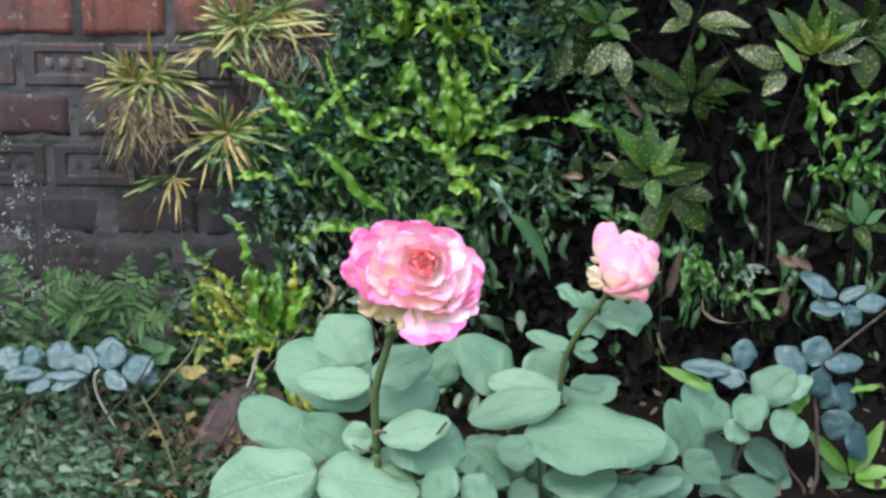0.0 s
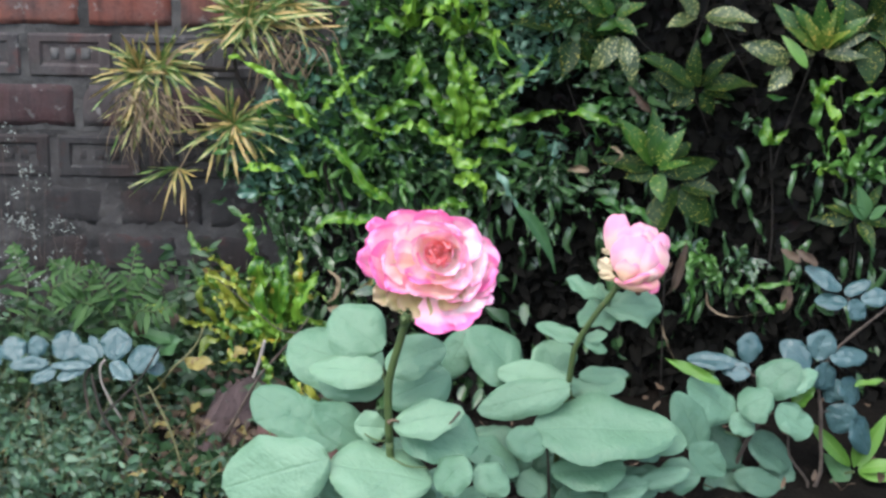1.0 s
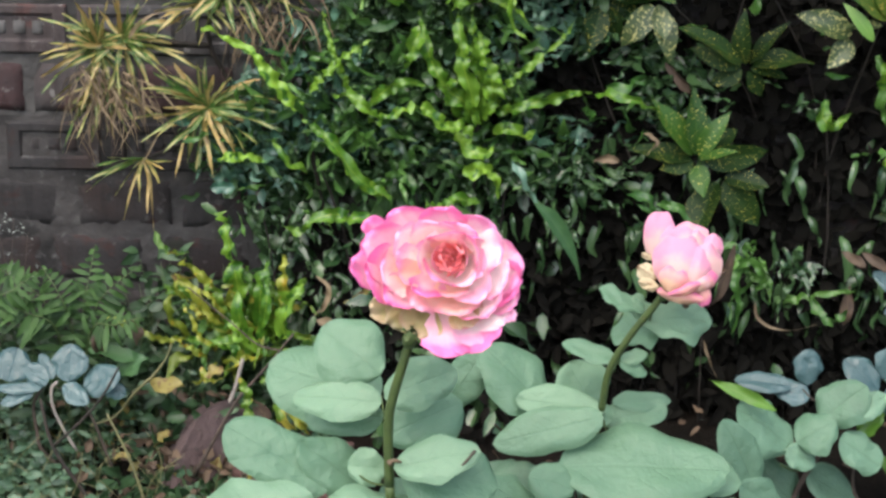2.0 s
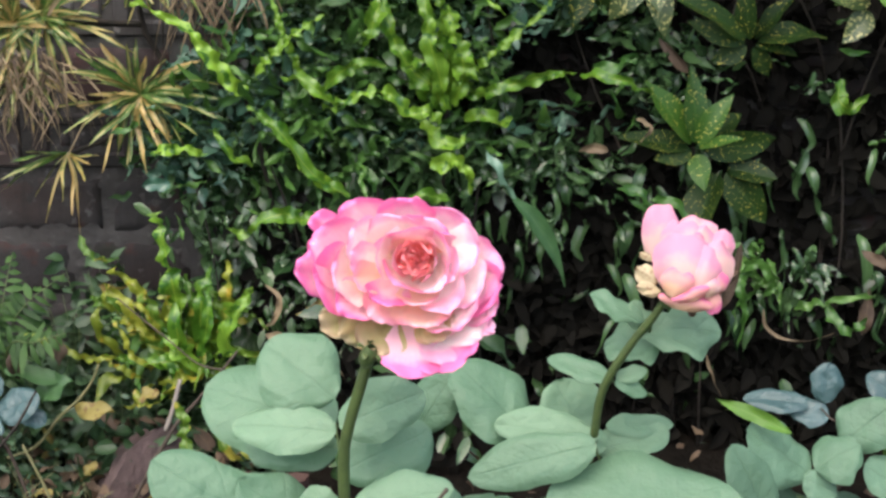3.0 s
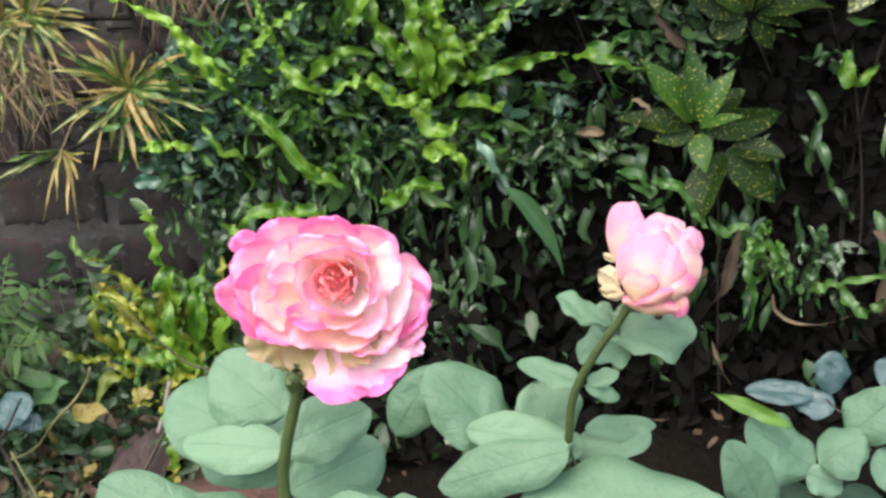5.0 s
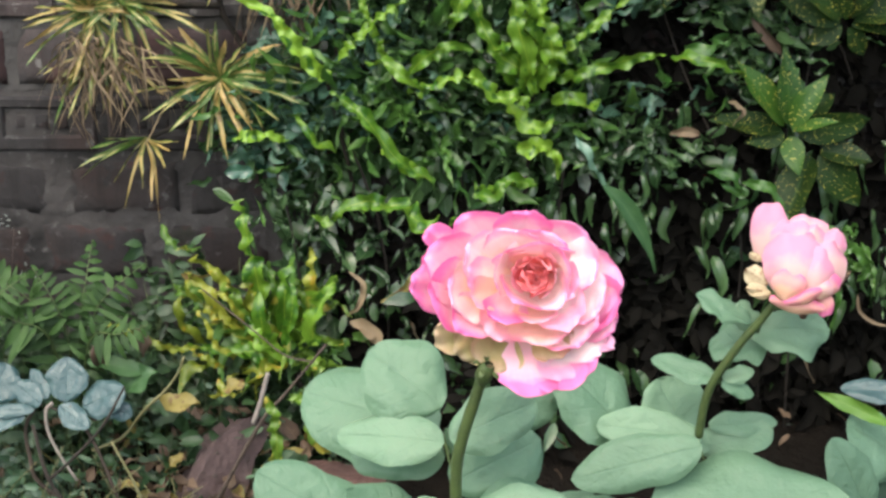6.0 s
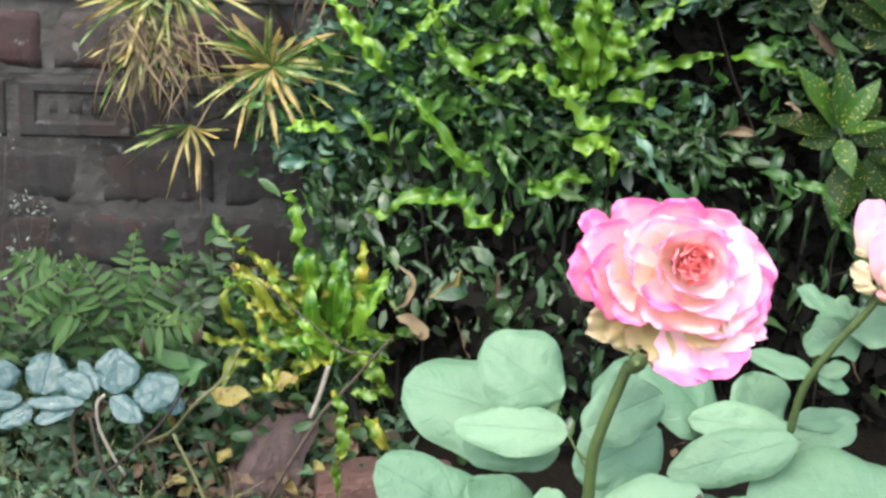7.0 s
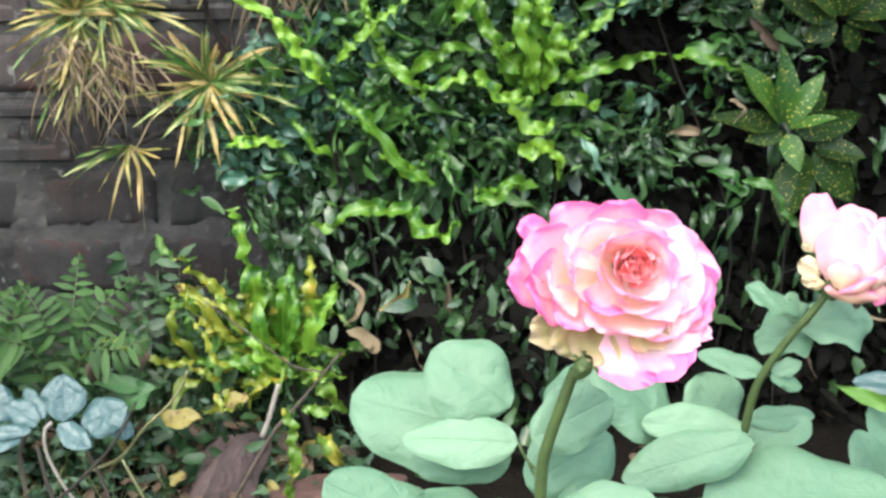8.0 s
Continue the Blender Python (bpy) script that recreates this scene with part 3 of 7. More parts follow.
def petal(parent, m, theta, opening, length, width, material, r0=0.003, z0=-0.036, cup=0.45, roll=0.5, ruffle=0.05, seed=0, first=0.45, tip=0.18):
    """One petal of a bloom whose axis is the z axis of m."""
    rnd = random.Random(seed)
    p1, p2 = rnd.uniform(0, 6.28), rnd.uniform(0, 6.28)
    n, half, fine = 16, 8, 48
    prof = []
    r, z = r0, z0
    for i in range(fine + 1):
        v = i / fine
        a = opening * (first + (1 - first) * min(1, v * 1.25)) + (roll * ((v - 0.70) / 0.30) ** 1.6 if v > 0.70 else 0)
        if i:
            r += math.sin(a) * length / fine
            z += math.cos(a) * length / fine
        prof.append((r, z, a))
    verts, uvs, faces = [], [], []
    rad = Vector((math.cos(theta), math.sin(theta), 0))
    tan = Vector((-math.sin(theta), math.cos(theta), 0))
    for i in range(n + 1):
        v = i / n
        for j in range(2 * half + 1):
            s = (j - half) / half
            vs = v * (1 - tip * abs(s) ** 2.4 - 0.03 * math.exp(-((s - 0.1) / 0.2) ** 2) * v)
            k = min(fine - 1, int(vs * fine))
            f = vs * fine - k
            pr, pz, a = (g + (h - g) * f for g, h in zip(prof[k], prof[k + 1]))
            w = (0.30 + 0.70 * math.sin(math.pi * 0.5 * min(1, v * 1.5))) * width / 2 * math.sqrt(1 - 0.58 * max(0, (v - 0.55) / 0.45) ** 2)
            inward = cup * s * s * w * (1 - 0.35 * v)
            wob = ruffle * width * v * v * math.sin(4.2 * s + p1) + 0.6 * ruffle * width * v * abs(s) * math.sin(6 * v + p2)
            rr, zz = pr - inward * math.cos(a) + wob * math.cos(a), pz + inward * math.sin(a) * 0.9 - wob * math.sin(a)
            p = rad * rr + tan * (s * w) + Vector((0, 0, zz))
            p += Vector([0.0016 * v * noise.noise(p * 75 + Vector((q * 9.0, seed, 0))) + 0.0008 * v * noise.noise(p * 190 + Vector((q * 5.0, seed, 0))) for q in range(3)])
            verts.append(m @ p)
            uvs.append((0.5 + 0.5 * s, v))
    c = 2 * half + 1
    for i in range(n):
        for j in range(2 * half):
            k = i * c + j
            faces.append((k, k + 1, k + c + 1, k + c))
    return part("petal", (verts, faces, uvs), material, parent)


def bloom_pose(place, axis, size=1.0, right=(1, 0, 0)):
    z = Vector(axis).normalized()
    x = (Vector(right) - z * z.dot(Vector(right))).normalized()
    y = z.cross(x)
    return Matrix.Translation(place) @ Matrix((x, y, z)).transposed().to_4x4() @ Matrix.Diagonal((size, size, size, 1))


def hip(m, z0, r=0.007):
    """The swollen green cup under a bloom."""
    verts, faces = [], []
    prof = ((0.4, -0.016), (0.75, -0.012), (1.0, -0.006), (0.95, 0.0), (0.5, 0.006))
    for a, h in prof:
        for j in range(10):
            t = 0.6283 * j
            verts.append(m @ Vector((math.cos(t) * r * a, math.sin(t) * r * a, z0 + h)))
    for i in range(4):
        for j in range(10):
            k, l = i * 10 + j, i * 10 + (j + 1) % 10
            faces.append((k, l, l + 10, k + 10))
    return verts, faces, None


def shaped_petal(parent, m, foot, tip, width, material, roll=0.3, ruffle=0.05, cup=0.25, seed=0):
    """A petal of an open bloom, whose front is the z axis of m: it leaves the foot, curves outward and up to its tip, and rolls back at the rim."""
    rnd = random.Random(seed)
    p1, p2 = rnd.uniform(0, 6.28), rnd.uniform(0, 6.28)
    foot, tip = Vector(foot), Vector(tip)
    out = Vector((tip.x - foot.x, tip.y - foot.y, 0))
    reach = out.length
    out.normalize()
    side = Vector((-out.y, out.x, 0))
    knee = foot + out * reach * 0.80 + Vector((0, 0, 0.25 * (tip.z - foot.z)))
    n, half = 18, 9
    verts, uvs, faces = [], [], []
    for i in range(n + 1):
        v = i / n
        for j in range(2 * half + 1):
            s = (j - half) / half
            q = v * (1 - 0.20 * abs(s) ** 2.3 - 0.04 * math.exp(-((s - 0.15) / 0.22) ** 2) * v)
            c = foot * (1 - q) ** 2 + knee * 2 * q * (1 - q) + tip * q * q
            w = (0.35 + 0.65 * math.sin(math.pi * 0.5 * min(1, v * 1.45))) * width / 2 * math.sqrt(1 - 0.50 * max(0, (v - 0.55) / 0.45) ** 2)
            back = max(0, (q - 0.72) / 0.28) ** 2 * roll * 0.028
            wob = ruffle * width * v * v * (math.sin(4.0 * s + p1) + 0.5 * math.sin(8.5 * s + p2))
            p = c + side * s * w - out * (cup * s * s * w * (0.4 + 0.3 * v)) + Vector((0, 0, cup * s * s * w * 0.9 - back + wob))
            p += Vector([0.0065 * v * noise.noise(p * 22 + Vector((a * 7.0, seed * 0.37, 0))) + 0.0022 * v * noise.noise(p * 60 + Vector((a * 9.0, seed, 0))) + 0.0008 * v * noise.noise(p * 170 + Vector((a * 5.0, seed, 0))) for a in range(3)])
            verts.append(m @ p)
            uvs.append((0.5 + 0.5 * s, v))
    k = 2 * half + 1
    for i in range(n):
        for j in range(2 * half):
            a = i * k + j
            faces.append((a, a + 1, a + k + 1, a + k))
    return part("petal", (verts, faces, uvs), material, parent)


def open_bloom(bush, place, axis):
    m = bloom_pose(place, axis, 1.035)
    stem_top = m @ Vector((-0.037, -0.077, -0.036))
    flower = part("bloom", hip(bloom_pose(stem_top, (0.30, -0.35, 0.85)), 0.010, 0.0075), STEM, bush, "wide open pink rose bloom with a coral heart")
    rnd = random.Random(11)
    heart = m @ Matrix.Translation((-0.0001, 0.0009, 0.004))
    for k, (count, o0, o1, length, width, r0, cup) in enumerate(((3, -0.10, -0.02, 0.038, 0.018, 0.002, 0.6), (4, -0.02, 0.12, 0.039, 0.024, 0.004, 0.5), (4, 0.16, 0.36, 0.040, 0.030, 0.006, 0.4))):
        for i in range(count):
            theta = 6.283 * (i + 0.37 * k + rnd.uniform(-0.3, 0.3)) / count
            petal(flower, heart, theta, rnd.uniform(o0, o1), length * rnd.uniform(0.93, 1.04), width * rnd.uniform(0.9, 1.2), PETAL_CORE, r0, -0.036, cup, rnd.uniform(-0.3, 0.5), rnd.uniform(0.04, 0.10), 40 * k + i, 0.45, rnd.uniform(0.12, 0.24))
    # foot and tip across, up and forward of the middle, and width, in millimetres; then how far the rim rolls back and the sides cup
    outer_upper = [
        (-50, 16, -46, -79, 35, -20, 21, PETAL_DEEP, 0.5, 0.20),
        (-34, -8, -48, -78, 16, -8, 53, PETAL_DEEP, 0.5, 0.35),
        (-35, -16, -47, -78, -13, -6, 51, PETAL_DEEP, 0.4, 0.35),
        (-44, -8, -50, -88, 1, -14, 53, PETAL_DEEP, 0.4, 0.30),
        (-45, -22, -48, -70, -31, -12, 33, PETAL_DEEP, 0.3, 0.20),
        (-30, 15, -50, -49, 46, -14, 47, PETAL_DEEP, 0.5, 0.30),
        (-7, 21, -50, -6, 51, -10, 44, PETAL_DEEP, 0.6, 0.30),
        (12, 13, -50, 38, 35, -14, 46, PETAL, 0.7, 0.35)]
    outer_lower = [
        (21, -5, -50, 66, -10, -16, 55, PETAL, 0.5, 0.30),
        (23, -21, -50, 62, -39, -18, 37, PETAL_DEEP, 0.4, 0.25),
        (19, -37, -46, 61, -52, -20, 19, PETAL_PALE, 0.3, 0.15),
        (3, -38, -46, 9, -89, -16, 68, PETAL_DEEP, 0.3, 0.15),
        (15, -37, -48, 33, -77, -22, 43, PETAL_PALE, 0.3, 0.15),
        (17, -33, -47, 51, -59, -19, 39, PETAL_PALE, 0.3, 0.20),
        (12, -38, -47, 27, -84, -19, 53, PETAL_DEEP, 0.3, 0.15),
        (23, -13, -50, 68, -24, -18, 45, PETAL_DEEP, 0.5, 0.30)]
    bowl = [
        (-33, -10, -46, -65, -16, -2, 49, PETAL, 0.5, 0.40),
        (-25, -18, -46, -60, -40, -3, 39, PETAL_DEEP, 0.3, 0.30),
        (-11, -20, -44, -30, -45, -2, 39, PETAL_WARM, 0.2, 0.20),
        (3, -20, -44, 9, -52, -4, 49, PETAL_WARM, 0.2, 0.25),
        (15, -17, -46, 38, -50, -4, 51, PETAL, 0.4, 0.30),
        (21, -3, -46, 49, -26, 0, 47, PETAL_PALE, 0.5, 0.35),
        (17, 11, -46, 45, 5, -2, 43, PETAL_PALE, 0.6, 0.35),
        (3, 11, -46, 14, 32, -2, 39, PETAL_DEEP, 0.5, 0.30),
        (-14, 11, -46, -18, 33, -2, 43, PETAL_PALE, 0.5, 0.30),
        (-20, 4, -46, -51, 18, 2, 45, PETAL_PALE, 0.5, 0.35)]
    inner = [
        (-17, -6, -44, -50, -1, 6, 35, PETAL_PALE, 0.4, 0.35),
        (-17, -10, -42, -46, -18, 8, 29, PETAL_WARM, 0.3, 0.30),
        (-13, -10, -42, -25, -38, 9, 33, PETAL_DEEP, 0.6, 0.30),
        (7, -10, -42, 30, -36, 6, 39, PETAL_PALE, 0.4, 0.30),
        (3, -12, -42, 3, -37, 5, 33, PETAL_WARM, 0.3, 0.25),
        (11, 0, -40, 33, -11, 8, 35, PETAL_PALE, 0.4, 0.35),
        (1, 6, -40, -2, 27, 8, 57, PETAL_DEEP, 0.4, 0.45),
        (7, 6, -40, 23, 14, 9, 39, PETAL, 0.3, 0.45),
        (-9, 4, -40, -30, 8, 10, 41, PETAL, 0.3, 0.45),
        (3, -4, -38, 20, -17, 11, 33, PETAL_PALE, 0.3, 0.40)]
    heart_folds = [
        (-5, -6, -38, -15, -19, 13, 39, PETAL, 0.4, 0.40),
        (1, 6, -36, 2, 20, 10, 39, PETAL_WARM, 0.2, 0.50),
        (-3, 0, -36, -18, -1, 11, 25, PETAL_WARM, 0.2, 0.45),
        (3, 0, -36, 15, -2, 11, 29, PETAL_WARM, 0.2, 0.50),
        (-6, -1, -12, 6, 2, -3, 19, PETAL_CORE, 0.2, 0.30),
        (6, -3, -11, -5, 3, -2, 18, PETAL_CORE, 0.2, 0.30),
        (-4, 4, -10, 2, -9, 1, 17, PETAL_CORE, 0.3, 0.30),
        (4, 5, -9, 0, -6, 2, 16, PETAL_CORE, 0.2, 0.30),
        (-7, -6, -8, -2, 4, 3, 14, PETAL_CORE, 0.2, 0.40)]
    faded = [
        (7, -38, -38, 21, -60, -14, 33, PETAL_OLD, 0.2, 0.20),
        (-29, -39, -44, -73, -45, -30, 33, PETAL_OLD, 0.2, 0.15),
        (-25, -42, -44, -55, -58, -31, 37, PETAL_OLD, 0.2, 0.15),
        (-19, -42, -44, -31, -70, -30, 39, PETAL_OLD, 0.2, 0.20)]
    for k, (fx, fy, fz, x, y, z, width, material, roll, cup) in enumerate(outer_upper + outer_lower + bowl + inner + heart_folds + faded):
        shaped_petal(flower, m, (fx / 1000, fy / 1000, fz / 1000), (x / 1000, y / 1000, z / 1000), width / 1000 * 1.05, material, roll, rnd.uniform(0.06, 0.17), cup * rnd.uniform(0.7, 1.3), 700 + k)
    for i in range(5):
        petal(flower, bloom_pose(stem_top, (0.30, -0.35, 0.85)), 1.2566 * i + 0.4, 2.3, 0.008, 0.005, STEM, 0.006, 0.012, 0.2, 0.3, 0.1, 320 + i).name = "sepal"


def cupped_petal(parent, m, base, tip, width, z0, bulge, material, ruffle=0.04, seed=0):
    """A petal of a half closed bloom: a bulging shell from base to tip, its rim a little ruffled."""
    rnd = random.Random(seed)
    p1, p2 = rnd.uniform(0, 6.28), rnd.uniform(0, 6.28)
    base, tip = Vector((*base, 0)), Vector((*tip, 0))
    along = tip - base
    side = Vector((along.y, -along.x, 0)).normalized()
    n, half = 16, 8
    verts, uvs, faces = [], [], []
    for i in range(n + 1):
        v = i / n
        for j in range(2 * half + 1):
            s = (j - half) / half
            q = v * (1 - 0.11 * abs(s) ** 2.6 - 0.01 * math.exp(-((s - 0.1) / 0.25) ** 2)) + 0.05 * (1 - v) * s * s
            w = (0.42 + 0.58 * math.sin(math.pi * 0.5 * min(1, v * 1.7))) * width / 2 * math.sqrt(1 - 0.55 * max(0, (v - 0.6) / 0.4) ** 3)
            lift = bulge * math.sin(math.pi * (0.12 + 0.80 * q)) - 0.7 * bulge * s * s
            wob = ruffle * width * v * v * (math.sin(3.4 * s + p1) + 0.4 * math.sin(6.5 * s + p2))
            p = base + along * (q + 0.025 * math.sin(3.5 * s + p2) * v) + side * s * w + Vector((0, 0, z0 + lift + wob))
            p += Vector([0.0030 * v * noise.noise(p * 26 + Vector((a * 7.0, seed * 0.37, 0))) + 0.0018 * v * noise.noise(p * 70 + Vector((a * 9.0, seed, 0))) + 0.0008 * v * noise.noise(p * 190 + Vector((a * 5.0, seed, 0))) for a in range(3)])
            verts.append(m @ p)
            uvs.append((0.5 + 0.5 * s, v))
    k = 2 * half + 1
    for i in range(n):
        for j in range(2 * half):
            a = i * k + j
            faces.append((a, a + 1, a + k + 1, a + k))
    return part("petal", (verts, faces, uvs), material, parent)


def half_open_bloom(bush, place, axis):
    m = bloom_pose(place, axis)
    flower = part("bloom", hip(bloom_pose(m @ Vector((-0.017, -0.036, 0.004)), (0.40, -0.30, 0.85)), 0.006, 0.010), STEM, bush, "half open pale pink rose with drying outer petals")
    # base and tip across and up from the middle, width, how far forward and the bulge, in millimetres
    shells = [
        (-31, -2, -20, 54, 33, -16, 8, PETAL_BUD),
        (-15, -0, -10, 38, 26, -10, 7, PETAL_BUD),
        (7, 0, 10, 42, 40, -12, 8, PETAL_BUD),
        (26, -7, 34, 28, 26, -8, 9, PETAL_BUD),
        (5, -0, 19, 31, 26, -6, 7, PETAL_BUD),
        (1, -0, -0, 35, 28, -4, 7, PETAL_BUD),
        (3, 3, 7, 25, 19, 0, 5, PETAL_BUD_WARM),
        (18, -35, 25, 17, 42, 0, 15, PETAL_BUD),
        (-3, -41, -6, 25, 56, 2, 19, PETAL_BUD),
        (7, -39, 17, 12, 35, 6, 16, PETAL_BUD)]
    front = [
        (-15, -36, -10, -7, 29, 19, 7, PETAL_BUD_WARM),
        (4, -39, -1, -25, 38, 19, 7, PETAL_BUD_WARM),
        (22, -32, 32, -11, 19, 11, 7, PETAL_BUD_WARM),
        (15, -35, 20, -15, 23, 15, 7, PETAL_BUD),
        (21, -27, 24, -50, 16, 8, 4, PETAL_BUD_WARM),
        (-5, -48, -2, -32, 49, 10, 9, PETAL_BUD_WARM)]
    dry = [
        (-28, -22, -48, -10, 19, 2, 3, SEPAL),
        (-28, -28, -47, -27, 12, 4, 2, SEPAL),
        (-25, -30, -41, -32, 10, 5, 3, SEPAL),
        (-33, -1, -43, 6, 8, -2, 1, SEPAL),
        (19, -40, 47, -9, 10, -8, 3, DRY),
        (1, -47, 6, -52, 9, 2, 3, DRY)]
    for k, (bx, by, tx, ty, width, z0, bulge, material) in enumerate(shells + front + dry):
        ob = cupped_petal(flower, m, (bx / 1000, by / 1000), (tx / 1000, ty / 1000), width / 1000, z0 / 1000, bulge / 1000, material, 0.03 if k < len(shells) else 0.05 if k < len(shells) + len(front) else 0.16, 800 + k)
        if k >= len(shells) + len(front):
            ob.name = "sepal"


bush = empty("rose_bush", (-0.050, 0.060, 0.0), "rose bush with one wide open pink bloom and blue-green leaves", "rose bush", "rose bushes")
part("cane", tube([(-0.050, 0.060, -0.010), (-0.062, 0.050, 0.090), (-0.067, 0.034, 0.179), (-0.071, 0.026, 0.239)], 0.0060, 0.0052, 16, 8, 0.04), STEM, bush)
part("flower_stem", tube([(-0.071, 0.026, 0.239), (-0.072, 0.020, 0.307), (-0.067, 0.016, 0.340), (-0.057, 0.012, 0.377), (-0.050, 0.010, 0.401)], 0.0052, 0.0046, 24, 9, 0.03), STEM, bush)
open_bloom(bush, (-0.012, -0.022, 0.496), (0.02, -0.93, 0.34))
rose_leaf(bush, [(-0.072, 0.020, 0.307), (-0.078, 0.059, 0.301), (-0.083, 0.099, 0.306)], [
    ((-0.085, 0.115, 0.323), (-0.147, 0.135, 0.372), 0.067),
    ((-0.089, 0.175, 0.269), (-0.211, 0.205, 0.309), 0.093),
    ((-0.082, 0.085, 0.304), (-0.177, 0.100, 0.312), 0.045),
    ((-0.082, 0.120, 0.273), (-0.166, 0.125, 0.278), 0.046)], seed=3)
rose_leaf(bush, [(-0.072, 0.020, 0.307), (-0.075, 0.037, 0.298), (-0.077, 0.055, 0.300)], [
    ((-0.077, 0.045, 0.326), (-0.005, 0.060, 0.356), 0.049),
    ((-0.077, 0.065, 0.275), (0.000, 0.080, 0.312), 0.058)], seed=4)
rose_leaf(bush, [(-0.073, 0.022, 0.267), (-0.064, 0.028, 0.262), (-0.055, 0.034, 0.269)], [
    ((-0.066, 0.012, 0.264), (0.015, 0.000, 0.295), 0.043),
    ((-0.060, 0.040, 0.257), (0.039, 0.030, 0.244), 0.078)], seed=5)
rose_leaf(bush, [(-0.071, 0.026, 0.239), (-0.092, 0.045, 0.233), (-0.113, 0.064, 0.240)], [
    ((-0.134, 0.060, 0.218), (-0.239, 0.070, 0.286), 0.062),
    ((-0.102, 0.072, 0.212), (-0.162, 0.066, 0.267), 0.052),
    ((-0.116, 0.060, 0.244), (-0.075, 0.056, 0.244), 0.036)], seed=6)
rose_leaf(bush, [(-0.071, 0.026, 0.219), (-0.048, 0.012, 0.213), (-0.024, -0.002, 0.218)], [
    ((-0.141, 0.000, 0.226), (-0.273, -0.020, 0.197), 0.087),
    ((-0.017, 0.004, 0.196), (-0.141, 0.000, 0.226), 0.085),
    ((0.026, -0.010, 0.233), (-0.015, -0.020, 0.200), 0.049),
    ((0.034, 0.000, 0.218), (0.078, -0.010, 0.193), 0.039)], seed=7)
part("dry_edge", tube([(-0.053, 0.004, 0.257), (-0.026, 0.002, 0.258), (-0.001, 0.000, 0.271), (0.015, -0.002, 0.291)], 0.0010, 0.0016, 10, 5, 0.3), CANE, bush, "brown dried rolled leaf edge")
part("dry_tip", tube([(-0.071, 0.012, 0.269), (-0.066, 0.012, 0.273), (-0.058, 0.012, 0.271)], 0.0030, 0.0012, 8, 6, 0.4), SPIKY_DRY, bush, "cream and brown dried leaf stub")

bush2 = empty("rose_bush", (0.150, 0.280, 0.0), "rose bush with a half open pale pink rose, broad leaves", "rose bush", "rose bushes")
part("cane", tube([(0.150, 0.280, -0.010), (0.146, 0.270, 0.110), (0.157, 0.235, 0.236)], 0.0048, 0.0040, 14, 8, 0.05), STEM, bush2)
part("flower_stem", tube([(0.157, 0.235, 0.236), (0.161, 0.228, 0.280), (0.170, 0.222, 0.308), (0.188, 0.215, 0.342), (0.205, 0.208, 0.369), (0.216, 0.204, 0.389)], 0.0042, 0.0036, 24, 8, 0.04), STEM, bush2)
half_open_bloom(bush2, (0.236, 0.213, 0.425), (-0.05, -0.93, 0.34))
rose_leaf(bush2, [(0.205, 0.208, 0.369), (0.205, 0.221, 0.352), (0.205, 0.233, 0.347)], [
    ((0.194, 0.232, 0.346), (0.275, 0.238, 0.357), 0.049),
    ((0.220, 0.245, 0.336), (0.165, 0.250, 0.325), 0.042),
    ((0.199, 0.225, 0.359), (0.151, 0.235, 0.387), 0.024),
    ((0.200, 0.228, 0.349), (0.190, 0.230, 0.378), 0.019)], seed=8, ragged=0.12)
rose_leaf(bush2, [(0.170, 0.222, 0.308), (0.172, 0.224, 0.299), (0.173, 0.225, 0.301)], [
    ((0.172, 0.228, 0.300), (0.112, 0.245, 0.319), 0.024),
    ((0.175, 0.225, 0.303), (0.204, 0.225, 0.312), 0.016),
    ((0.174, 0.222, 0.301), (0.205, 0.220, 0.289), 0.015)], seed=9)
rose_leaf(bush2, [(0.157, 0.235, 0.240), (0.149, 0.241, 0.230), (0.142, 0.246, 0.231)], [
    ((0.172, 0.245, 0.227), (0.074, 0.250, 0.243), 0.047),
    ((0.096, 0.260, 0.225), (0.033, 0.275, 0.304), 0.072),
    ((0.150, 0.270, 0.222), (0.125, 0.280, 0.277), 0.066),
    ((0.162, 0.232, 0.239), (0.063, 0.235, 0.256), 0.038),
    ((0.158, 0.212, 0.240), (0.036, 0.200, 0.213), 0.050)], seed=10)
rose_leaf(bush2, [(0.157, 0.235, 0.236), (0.163, 0.236, 0.215), (0.170, 0.237, 0.205)], [
    ((0.161, 0.265, 0.212), (0.234, 0.270, 0.230), 0.040),
    ((0.172, 0.275, 0.232), (0.240, 0.280, 0.234), 0.024),
    ((0.109, 0.192, 0.188), (0.295, 0.185, 0.202), 0.097),
    ((0.228, 0.215, 0.188), (0.317, 0.215, 0.165), 0.049)], seed=12)
rose_leaf(bush2, [(0.132, 0.240, 0.151), (0.111, 0.209, 0.145), (0.089, 0.177, 0.150)], [
    ((0.021, 0.170, 0.184), (0.095, 0.160, 0.142), 0.049),
    ((0.074, 0.165, 0.188), (0.127, 0.165, 0.174), 0.043),
    ((0.134, 0.185, 0.130), (0.233, 0.190, 0.137), 0.058),
    ((0.130, 0.190, 0.098), (0.094, 0.190, 0.120), 0.039)], seed=13)
